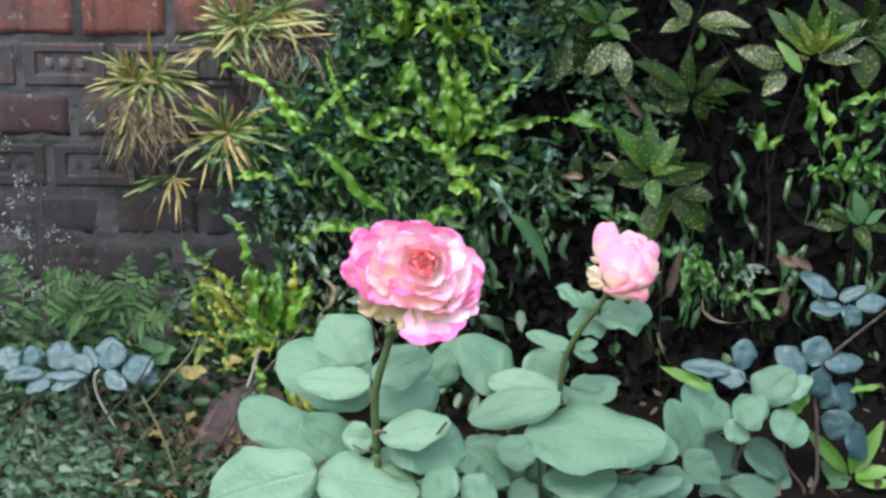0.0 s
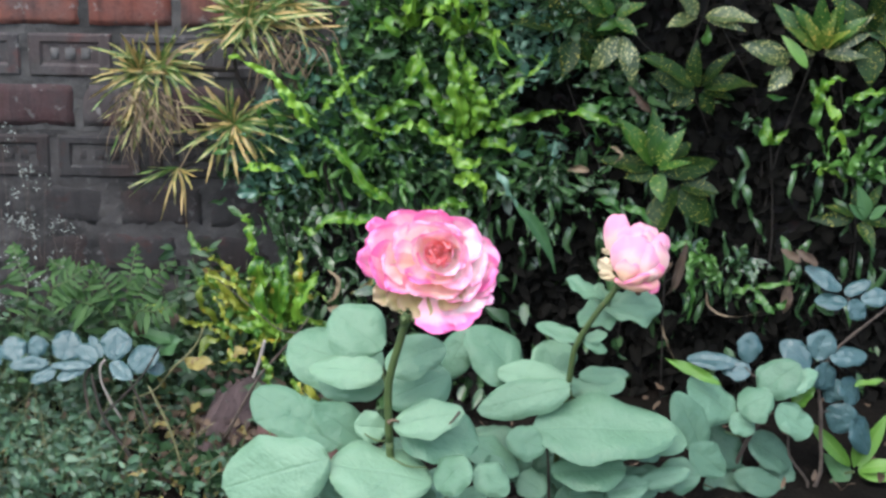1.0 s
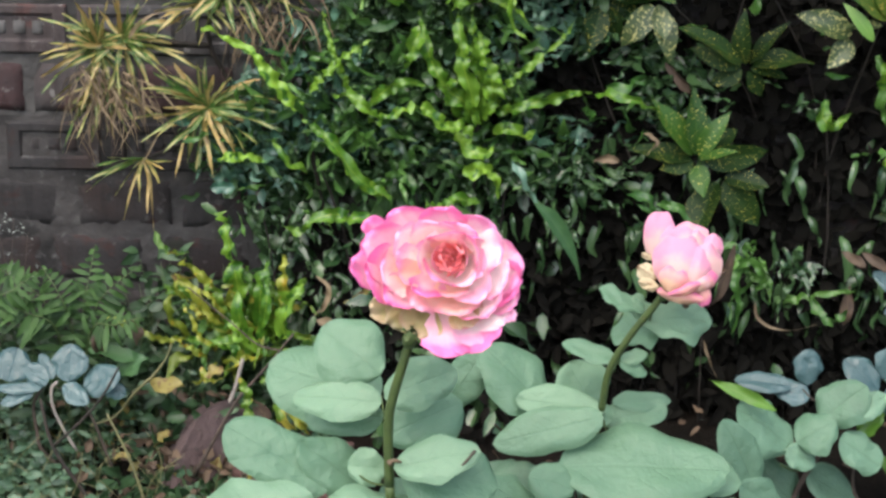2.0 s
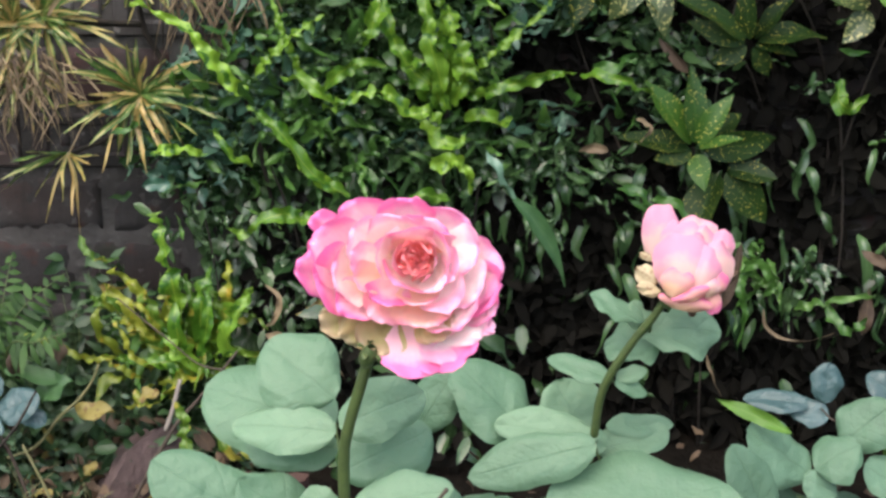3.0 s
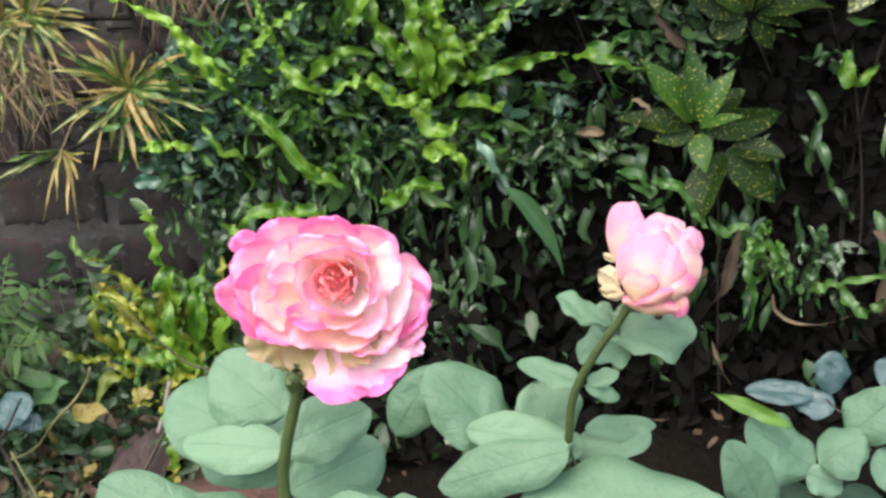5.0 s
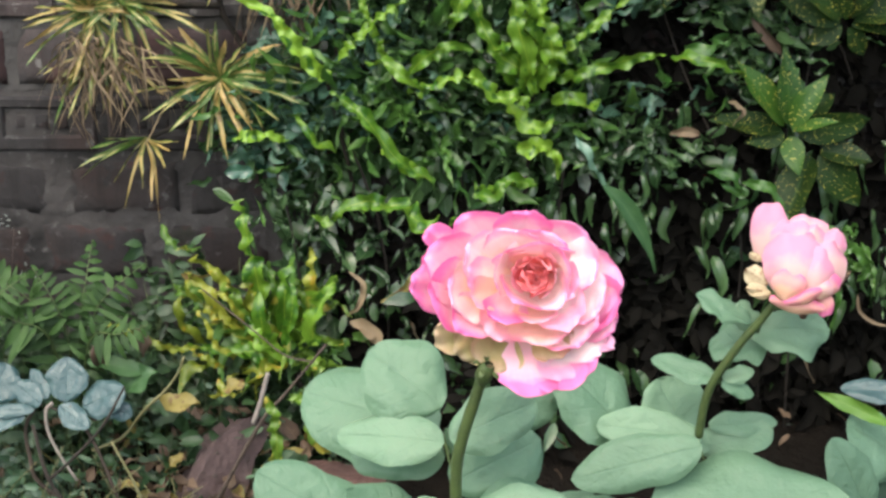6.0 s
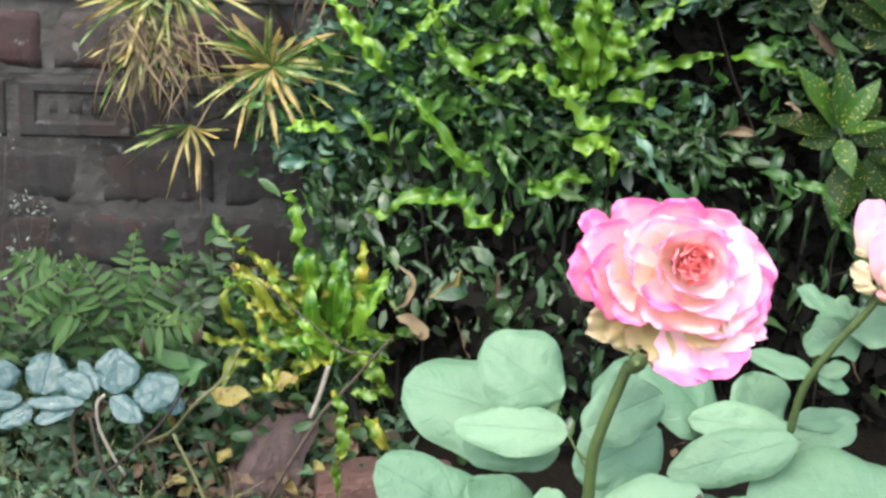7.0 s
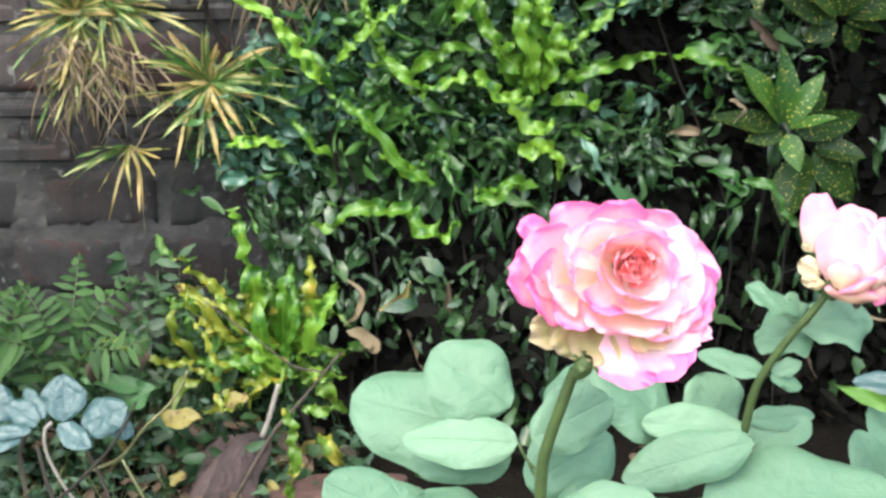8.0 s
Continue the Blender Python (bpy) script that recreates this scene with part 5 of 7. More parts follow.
def fern_frond(plant, pts, width, material=FERN, seed=1, pairs=15):
    """A frond: a thin rib with narrow leaflets on both sides."""
    rnd = random.Random(seed)
    line = curve_points(pts, pairs * 2)
    rib = part("frond", tube(pts, 0.0013, 0.0006, 12, 5), STEM, plant)
    for i in range(2, pairs * 2):
        c, d = line[i], (line[min(i + 1, pairs * 2)] - line[i - 1]).normalized()
        v = i / (pairs * 2)
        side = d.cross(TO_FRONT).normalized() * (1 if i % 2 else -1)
        r = width * 0.74 * math.sin(math.pi * (0.15 + 0.85 * v)) ** 0.8 * rnd.uniform(0.7, 1.15)
        tip = c + side * r + d * r * 0.45 + Vector((0, -0.2 * r, -0.15 * r))
        m = turned(c, tip, face_near(rnd, 0.4))
        part("leaflet", placed(blade((tip - c).length * 1.2, width * rnd.uniform(0.14, 0.26), lance, 6, 1, rnd.uniform(0.0, 0.7), 0.2, 0.08, 1, rnd.uniform(-0.5, 0.5), 0, i), m), material, rib)


# long narrow-leaved crotons before the brick wall
def spiky_leaves(plant, heart, tips, width, seed):
    """Narrow striped leaves out of a heart to the given tips, each with a little sag and twist."""
    rnd = random.Random(seed)
    for k, tip in enumerate(tips):
        a, b = Vector(heart), Vector(tip)
        d = b - a
        side = d.cross(TO_FRONT).normalized() * d.length * rnd.uniform(-0.08, 0.08)
        rise = Vector((0, -0.08, 0.10)) * d.length * rnd.uniform(-0.2, 1.0)
        part("leaf", ribbon([a, a + d * 0.35 + rise * 0.8 + side, a + d * 0.7 + rise * 0.8 + side * 0.5, b], width * rnd.uniform(0.85, 1.35), face_near(rnd, 0.3), 14, rnd.uniform(-0.25, 0.25), 0.08, 3.0, blunt, 0.3, seed * 60 + k), SPIKY, plant)


def spiky_burst(plant, heart, count, reach, seed, width=0.0056, start=0.0, sweep=360.0):
    """A loose star of narrow leaves turned to the light, their tips drooping a little."""
    rnd = random.Random(seed)
    tips = []
    for k in range(count):
        a = radians(start + sweep * (k * 0.618 % 1.0) + rnd.uniform(-8, 8))
        r = reach * rnd.uniform(0.45, 1.0)
        tips.append(Vector(heart) + Vector((math.cos(a) * r, rnd.uniform(-0.045, 0.01), math.sin(a) * r * 0.85 - 0.10 * r)))
    spiky_leaves(plant, heart, tips, width, seed)


spiky = empty("spiky_croton", (-0.260, 0.742, 0.000), "narrow-leaved croton with green and gold striped leaves", "croton", "spiky crotons")
part("stem", tube([(-0.260, 0.746, -0.010), (-0.270, 0.749, 0.28), (-0.31, 0.735, 0.41), (-0.349, 0.700, 0.462)], 0.0028, 0.0026, 14, 7, 0.08), BARK, spiky)
part("stem", tube([(-0.31, 0.735, 0.41), (-0.37, 0.738, 0.415), (-0.442, 0.708, 0.393)], 0.004, 0.003, 14, 7, 0.08), BARK, spiky)
spiky_leaves(spiky, (-0.345, 0.690, 0.472), [(-0.461, 0.687, 0.453), (-0.429, 0.638, 0.436), (-0.407, 0.631, 0.532), (-0.390, 0.690, 0.533), (-0.426, 0.641, 0.508), (-0.384, 0.637, 0.390), (-0.361, 0.669, 0.391), (-0.335, 0.651, 0.387), (-0.375, 0.683, 0.399), (-0.272, 0.644, 0.434), (-0.259, 0.688, 0.450), (-0.246, 0.649, 0.493), (-0.283, 0.666, 0.513), (-0.336, 0.686, 0.519), (-0.310, 0.671, 0.519), (-0.366, 0.685, 0.506), (-0.403, 0.672, 0.476), (-0.398, 0.633, 0.424), (-0.302, 0.683, 0.400), (-0.241, 0.665, 0.472), (-0.389, 0.649, 0.504), (-0.262, 0.641, 0.481)], 0.0066, 3)
spiky_burst(spiky, (-0.344, 0.686, 0.474), 26, 0.100, 4, 0.0060)
spiky_leaves(spiky, (-0.437, 0.700, 0.399), [(-0.506, 0.653, 0.363), (-0.498, 0.674, 0.375), (-0.462, 0.674, 0.319), (-0.423, 0.682, 0.302), (-0.407, 0.649, 0.378), (-0.497, 0.652, 0.398), (-0.475, 0.647, 0.413), (-0.400, 0.651, 0.397), (-0.473, 0.677, 0.351), (-0.434, 0.647, 0.353), (-0.511, 0.667, 0.373), (-0.389, 0.651, 0.408), (-0.426, 0.655, 0.334)], 0.0044, 5)
spiky2 = empty("spiky_croton", (-0.245, 0.747, 0.000), "tall narrow-leaved croton, gold striped, with hanging dry leaves", "croton", "spiky crotons")
part("stem", tube([(-0.245, 0.747, -0.010), (-0.25, 0.75, 0.35), (-0.35, 0.748, 0.545), (-0.310, 0.700, 0.635)], 0.004, 0.003, 14, 7, 0.08), BARK, spiky2)
part("stem", tube([(-0.35, 0.748, 0.545), (-0.425, 0.729, 0.551), (-0.499, 0.700, 0.578)], 0.004, 0.003, 14, 7, 0.08), BARK, spiky2)
part("stem", tube([(-0.35, 0.748, 0.545), (-0.405, 0.729, 0.553), (-0.459, 0.700, 0.582)], 0.004, 0.003, 14, 7, 0.08), BARK, spiky2)
spiky_leaves(spiky2, (-0.485, 0.690, 0.547), [(-0.566, 0.688, 0.590), (-0.540, 0.631, 0.567), (-0.564, 0.674, 0.535), (-0.555, 0.639, 0.499), (-0.555, 0.689, 0.477), (-0.503, 0.631, 0.622), (-0.533, 0.683, 0.598), (-0.539, 0.671, 0.412), (-0.527, 0.681, 0.449), (-0.504, 0.690, 0.423), (-0.535, 0.644, 0.523), (-0.489, 0.650, 0.612), (-0.563, 0.672, 0.514), (-0.506, 0.647, 0.477), (-0.464, 0.646, 0.623)], 0.0058, 6)
spiky_leaves(spiky2, (-0.454, 0.690, 0.556), [(-0.455, 0.658, 0.638), (-0.426, 0.669, 0.624), (-0.408, 0.670, 0.631), (-0.394, 0.639, 0.591), (-0.382, 0.631, 0.529), (-0.343, 0.652, 0.528), (-0.399, 0.646, 0.557), (-0.385, 0.679, 0.567), (-0.428, 0.671, 0.613), (-0.367, 0.666, 0.549), (-0.415, 0.663, 0.496), (-0.428, 0.670, 0.472)], 0.0058, 7)
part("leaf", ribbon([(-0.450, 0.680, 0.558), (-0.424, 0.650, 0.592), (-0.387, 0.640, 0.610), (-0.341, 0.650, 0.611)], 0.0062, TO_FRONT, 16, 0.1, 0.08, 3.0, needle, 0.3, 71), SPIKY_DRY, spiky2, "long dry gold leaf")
spiky_burst(spiky2, (-0.491, 0.685, 0.556), 24, 0.084, 10)
spiky_burst(spiky2, (-0.455, 0.685, 0.565), 22, 0.086, 11)
spiky_burst(spiky2, (-0.478, 0.690, 0.507), 22, 0.090, 12, 0.0050, 200.0, 140.0)
dry_leaves(spiky2, (-0.472, 0.680, 0.509), 46, 5)
dry_leaves(spiky2, (-0.496, 0.680, 0.505), 26, 6)
dry_leaves(spiky2, (-0.451, 0.680, 0.492), 22, 9)
spiky_leaves(spiky2, (-0.322, 0.690, 0.635), [(-0.389, 0.641, 0.679), (-0.378, 0.670, 0.698), (-0.384, 0.650, 0.633), (-0.356, 0.642, 0.597), (-0.338, 0.659, 0.586), (-0.306, 0.660, 0.589), (-0.343, 0.659, 0.688), (-0.323, 0.657, 0.708), (-0.292, 0.646, 0.706), (-0.213, 0.645, 0.659), (-0.169, 0.672, 0.631), (-0.234, 0.649, 0.689), (-0.205, 0.670, 0.603), (-0.266, 0.677, 0.588), (-0.280, 0.682, 0.690), (-0.376, 0.687, 0.645), (-0.188, 0.644, 0.653), (-0.227, 0.644, 0.631)], 0.0064, 8)
spiky_burst(spiky2, (-0.321, 0.690, 0.644), 32, 0.108, 13, 0.0060)
spiky_burst(spiky2, (-0.257, 0.690, 0.661), 24, 0.098, 14)
spiky_burst(spiky2, (-0.352, 0.690, 0.613), 18, 0.075, 15)
dry_leaves(spiky2, (-0.284, 0.690, 0.601), 26, 7)
dry_leaves(spiky2, (-0.245, 0.690, 0.610), 22, 8)
for k in range(7):
    x = -0.285 + 0.012 * k
    part("stem", tube([(x, 0.725, 0.594), (x + 0.006 * (k % 3 - 1), 0.722, 0.546), (x + 0.012 * (k % 2), 0.73, 0.489)], 0.0014, 0.0020, 8, 5, 0.1), CANE, spiky2, "thin brown bare stem")

hedge()

# curly crotons
high = curly_plant("curly_croton", (0.016, 0.720, 0.000), "tall croton with bright green corkscrew leaves")
part("stem", tube([(0.016, 0.740, -0.010), (0.008, 0.732, 0.275), (0.014, 0.675, 0.466)], 0.0032, 0.0026, 16, 7, 0.08), BARK, high)
curly_leaves(high, [
    (0.0265, [(0.009, 0.646, 0.463), (-0.002, 0.636, 0.495), (-0.024, 0.631, 0.513), (-0.043, 0.631, 0.542), (-0.056, 0.636, 0.580), (-0.064, 0.646, 0.616)]),
    (0.0213, [(0.012, 0.636, 0.469), (0.005, 0.624, 0.510), (-0.006, 0.620, 0.550), (-0.011, 0.624, 0.587), (-0.014, 0.636, 0.616)]),
    (0.0213, [(0.014, 0.646, 0.469), (0.018, 0.634, 0.514), (0.010, 0.630, 0.554), (0.005, 0.634, 0.585), (0.004, 0.646, 0.621)]),
    (0.0225, [(0.021, 0.636, 0.475), (0.032, 0.624, 0.510), (0.028, 0.620, 0.540), (0.018, 0.624, 0.564), (0.014, 0.636, 0.591)]),
    (0.0163, [(0.006, 0.626, 0.455), (-0.009, 0.618, 0.470), (-0.031, 0.612, 0.469), (-0.052, 0.610, 0.493), (-0.080, 0.612, 0.491), (-0.107, 0.618, 0.478), (-0.128, 0.626, 0.471)])], CURLY, 300, 1.00)
curly_leaves(high, [
    (0.0189, [(-0.113, 0.626, 0.474), (-0.128, 0.612, 0.491), (-0.146, 0.612, 0.506), (-0.175, 0.626, 0.508)]),
    (0.0138, [(-0.127, 0.636, 0.492), (-0.106, 0.622, 0.515), (-0.083, 0.622, 0.526), (-0.055, 0.636, 0.521)]),
    (0.0107, [(0.031, 0.656, 0.496), (0.054, 0.644, 0.521), (0.082, 0.640, 0.547), (0.120, 0.644, 0.580), (0.136, 0.656, 0.602)]),
    (0.0158, [(0.034, 0.646, 0.485), (0.061, 0.634, 0.491), (0.093, 0.630, 0.502), (0.125, 0.634, 0.510), (0.161, 0.646, 0.512)]),
    (0.0151, [(0.165, 0.636, 0.511), (0.190, 0.622, 0.511), (0.218, 0.622, 0.506), (0.243, 0.636, 0.490)])], CURLY, 310, 1.00)
curly_leaves(high, [
    (0.0192, [(-0.005, 0.636, 0.403), (0.021, 0.622, 0.413), (0.038, 0.622, 0.399), (0.043, 0.636, 0.371)]),
    (0.0154, [(-0.054, 0.626, 0.354), (-0.032, 0.612, 0.356), (-0.017, 0.612, 0.373), (0.018, 0.626, 0.366)]),
    (0.0189, [(-0.059, 0.646, 0.597), (-0.070, 0.632, 0.572), (-0.074, 0.632, 0.549), (-0.087, 0.646, 0.533)]),
    (0.0167, [(0.034, 0.656, 0.453), (0.051, 0.642, 0.463), (0.073, 0.642, 0.452), (0.089, 0.656, 0.455)]),
    (0.0179, [(-0.014, 0.646, 0.454), (-0.001, 0.632, 0.437), (0.025, 0.632, 0.430), (0.037, 0.646, 0.442)])], CURLY, 320, 1.00)
curly_tuft(high, (0.014, 0.665, 0.474), 7, 0.10, 0.5, 0.9, seed=31, width=0.016)
curly_tuft(high, (0.019, 0.665, 0.631), 9, 0.10, 0.7, 0.5, seed=32, width=0.015)
curly_tuft(high, (-0.078, 0.665, 0.631), 7, 0.10, 0.6, 0.7, seed=33, width=0.015)

long_arm = curly_plant("curly_croton", (-0.186, 0.711, 0.000), "croton with long arching bright green curled leaves")
part("stem", tube([(-0.185, 0.741, -0.010), (-0.191, 0.735, 0.276), (-0.223, 0.690, 0.473)], 0.0030, 0.0024, 16, 7, 0.08), BARK, long_arm)
curly_leaves(long_arm, [
    (0.0200, [(-0.216, 0.646, 0.480), (-0.232, 0.636, 0.498), (-0.251, 0.631, 0.521), (-0.272, 0.631, 0.552), (-0.300, 0.636, 0.571), (-0.345, 0.646, 0.589)]),
    (0.0180, [(-0.098, 0.636, 0.366), (-0.129, 0.626, 0.385), (-0.149, 0.621, 0.407), (-0.173, 0.621, 0.441), (-0.195, 0.626, 0.460), (-0.215, 0.636, 0.471)]),
    (0.0101, [(-0.153, 0.646, 0.507), (-0.161, 0.634, 0.531), (-0.172, 0.630, 0.559), (-0.183, 0.634, 0.590), (-0.188, 0.646, 0.614)]),
    (0.0113, [(-0.206, 0.646, 0.505), (-0.183, 0.632, 0.532), (-0.156, 0.632, 0.557), (-0.123, 0.646, 0.577)]),
    (0.0193, [(-0.126, 0.616, 0.350), (-0.151, 0.606, 0.345), (-0.170, 0.601, 0.354), (-0.196, 0.601, 0.346), (-0.217, 0.606, 0.329), (-0.239, 0.616, 0.332)])], CURLY, 340, 1.00)
curly_leaves(long_arm, [
    (0.0280, [(-0.139, 0.626, 0.339), (-0.121, 0.612, 0.329), (-0.096, 0.612, 0.313), (-0.069, 0.626, 0.323)]),
    (0.0113, [(-0.328, 0.646, 0.411), (-0.306, 0.632, 0.421), (-0.281, 0.632, 0.419), (-0.265, 0.646, 0.412)]),
    (0.0125, [(-0.211, 0.646, 0.398), (-0.231, 0.632, 0.411), (-0.244, 0.632, 0.430), (-0.256, 0.646, 0.439)]),
    (0.0152, [(-0.107, 0.646, 0.371), (-0.128, 0.632, 0.381), (-0.148, 0.632, 0.394), (-0.160, 0.646, 0.402)]),
    (0.0165, [(0.015, 0.636, 0.363), (-0.013, 0.622, 0.368), (-0.038, 0.622, 0.360), (-0.053, 0.636, 0.361)])], CURLY, 350, 1.00)
curly_tuft(long_arm, (-0.150, 0.675, 0.455), 6, 0.07, 0.8, 0.3, HEDGE_FRESH, seed=41, width=0.011)
curly_tuft(long_arm, (-0.095, 0.672, 0.393), 6, 0.07, 0.8, 0.2, HEDGE_FRESH, seed=42, width=0.011)

low = curly_plant("curly_croton", (-0.238, 0.630, 0.000), "low croton with yellow and green mottled curled leaves")
part("stem", tube([(-0.238, 0.630, -0.010), (-0.240, 0.630, 0.070), (-0.267, 0.625, 0.147)], 0.006, 0.005, 8, 7, 0.08), BARK, low)
curly_leaves(low, [
    (0.0227, [(-0.294, 0.616, 0.201), (-0.299, 0.604, 0.246), (-0.305, 0.600, 0.288), (-0.312, 0.604, 0.319), (-0.320, 0.616, 0.350)]),
    (0.0202, [(-0.264, 0.606, 0.174), (-0.270, 0.592, 0.221), (-0.266, 0.592, 0.261), (-0.258, 0.606, 0.290)]),
    (0.0227, [(-0.255, 0.596, 0.178), (-0.240, 0.582, 0.212), (-0.227, 0.582, 0.242), (-0.210, 0.596, 0.268)]),
    (0.0189, [(-0.270, 0.586, 0.166), (-0.284, 0.572, 0.188), (-0.299, 0.572, 0.203), (-0.315, 0.586, 0.215)]),
    (0.0164, [(-0.277, 0.586, 0.163), (-0.300, 0.574, 0.182), (-0.327, 0.570, 0.182), (-0.353, 0.574, 0.186), (-0.380, 0.586, 0.182)])], CURLY, 360, 1.25)
curly_leaves(low, [
    (0.0203, [(-0.274, 0.586, 0.158), (-0.287, 0.572, 0.165), (-0.300, 0.572, 0.158), (-0.307, 0.586, 0.132)]),
    (0.0215, [(-0.281, 0.606, 0.173), (-0.298, 0.592, 0.210), (-0.305, 0.592, 0.237), (-0.312, 0.606, 0.261)]),
    (0.0152, [(-0.288, 0.606, 0.174), (-0.327, 0.592, 0.201), (-0.353, 0.592, 0.223), (-0.373, 0.606, 0.239)]),
    (0.0139, [(-0.301, 0.606, 0.182), (-0.334, 0.592, 0.215), (-0.359, 0.592, 0.250), (-0.386, 0.606, 0.265)]),
    (0.0164, [(-0.315, 0.616, 0.200), (-0.333, 0.602, 0.246), (-0.347, 0.602, 0.266), (-0.374, 0.616, 0.282)])], CURLY_YELLOW, 370, 1.25)
curly_leaves(low, [
    (0.0081, [(-0.405, 0.596, 0.328), (-0.395, 0.582, 0.311), (-0.378, 0.582, 0.302), (-0.362, 0.596, 0.300)]),
    (0.0113, [(-0.347, 0.606, 0.230), (-0.365, 0.592, 0.248), (-0.384, 0.592, 0.248), (-0.399, 0.606, 0.252)]),
    (0.0152, [(-0.249, 0.596, 0.173), (-0.231, 0.580, 0.194), (-0.201, 0.596, 0.181)]),
    (0.0178, [(-0.249, 0.586, 0.161), (-0.226, 0.570, 0.153), (-0.201, 0.586, 0.114)])], CURLY_MIX, 380, 1.25)
curly_leaves(low, [
    (0.0140, [(-0.231, 0.566, 0.100), (-0.217, 0.550, 0.085), (-0.202, 0.566, 0.055)]),
    (0.0081, [(-0.364, 0.566, 0.191), (-0.392, 0.554, 0.194), (-0.422, 0.550, 0.206), (-0.450, 0.554, 0.220), (-0.468, 0.566, 0.219)]),
    (0.0152, [(-0.326, 0.586, 0.150), (-0.338, 0.570, 0.136), (-0.359, 0.586, 0.119)]),
    (0.0152, [(-0.255, 0.616, 0.194), (-0.239, 0.602, 0.243), (-0.236, 0.602, 0.274), (-0.240, 0.616, 0.292)]),
    (0.0139, [(-0.365, 0.616, 0.172), (-0.389, 0.602, 0.203), (-0.392, 0.602, 0.232), (-0.369, 0.616, 0.240)])], CURLY_YELLOW, 390, 1.25)
curly_leaves(low, [
    (0.0165, [(-0.263, 0.616, 0.180), (-0.245, 0.602, 0.221), (-0.252, 0.602, 0.248), (-0.239, 0.616, 0.263)]),
    (0.0139, [(-0.289, 0.606, 0.191), (-0.321, 0.592, 0.223), (-0.328, 0.592, 0.250), (-0.347, 0.606, 0.258)]),
    (0.0152, [(-0.282, 0.606, 0.184), (-0.314, 0.592, 0.189), (-0.340, 0.592, 0.209), (-0.365, 0.606, 0.203)]),
    (0.0127, [(-0.263, 0.586, 0.158), (-0.238, 0.572, 0.171), (-0.225, 0.572, 0.164), (-0.198, 0.586, 0.159)]),
    (0.0152, [(-0.269, 0.616, 0.180), (-0.283, 0.602, 0.220), (-0.281, 0.602, 0.254), (-0.290, 0.616, 0.276)])], CURLY_MIX, 400, 1.25)
curly_leaves(low, [
    (0.0141, [(-0.272, 0.412, 0.199), (-0.264, 0.406, 0.170), (-0.262, 0.400, 0.141), (-0.267, 0.406, 0.105), (-0.263, 0.412, 0.063)]),
    (0.0120, [(-0.236, 0.452, 0.148), (-0.224, 0.440, 0.132), (-0.208, 0.452, 0.113)]),
    (0.0119, [(-0.251, 0.452, 0.181), (-0.235, 0.440, 0.181), (-0.216, 0.452, 0.184)])], CURLY_MIX, 410, 1.2)
curly_leaves(low, [
    (0.0214, [(-0.282, 0.582, 0.184), (-0.299, 0.570, 0.205), (-0.313, 0.582, 0.216)]),
    (0.0150, [(-0.291, 0.582, 0.187), (-0.295, 0.570, 0.229), (-0.298, 0.582, 0.254)]),
    (0.0163, [(-0.270, 0.582, 0.187), (-0.259, 0.570, 0.233), (-0.258, 0.582, 0.275)]),
    (0.0189, [(-0.238, 0.582, 0.188), (-0.233, 0.570, 0.226), (-0.209, 0.582, 0.269)]),
    (0.0164, [(-0.323, 0.582, 0.180), (-0.301, 0.570, 0.178), (-0.297, 0.582, 0.139)])], CURLY, 420, 0.7)
curly_leaves(low, [
    (0.0087, [(-0.326, 0.572, 0.177), (-0.345, 0.564, 0.193), (-0.355, 0.564, 0.220), (-0.370, 0.572, 0.237)]),
    (0.0075, [(-0.339, 0.572, 0.163), (-0.358, 0.560, 0.178), (-0.377, 0.572, 0.186)]),
    (0.0089, [(-0.345, 0.572, 0.149), (-0.338, 0.560, 0.134), (-0.319, 0.572, 0.132)]),
    (0.0081, [(-0.315, 0.572, 0.218), (-0.327, 0.560, 0.249), (-0.346, 0.572, 0.257)]),
    (0.0087, [(-0.365, 0.572, 0.244), (-0.374, 0.560, 0.261), (-0.371, 0.572, 0.277)])], CURLY_YELLOW, 430, 1.0)
curly_tuft(low, (-0.300, 0.635, 0.215), 8, 0.085, 0.9, 0.4, HEDGE_FRESH, seed=54, width=0.011)
curly_tuft(low, (-0.255, 0.640, 0.200), 8, 0.085, 0.9, 0.5, CURLY_MIX, seed=55, width=0.011)
curly_tuft(low, (-0.345, 0.640, 0.180), 8, 0.090, 0.9, 0.5, HEDGE_FRESH, seed=56, width=0.011)
curly_tuft(low, (-0.225, 0.640, 0.150), 8, 0.070, 0.9, 0.2, HEDGE_FRESH, seed=57, width=0.011)
curly_tuft(low, (-0.297, 0.625, 0.167), 5, 0.09, 0.9, 0.6, CURLY_MIX, seed=52, width=0.012, calm=0.8)
curly_tuft(low, (-0.337, 0.625, 0.177), 6, 0.08, 1.0, 0.3, CURLY_YELLOW, seed=53, width=0.011, calm=0.8)

right = curly_plant("curly_croton", (0.608, 0.684, 0.000), "slender croton with lime green curled leaves")
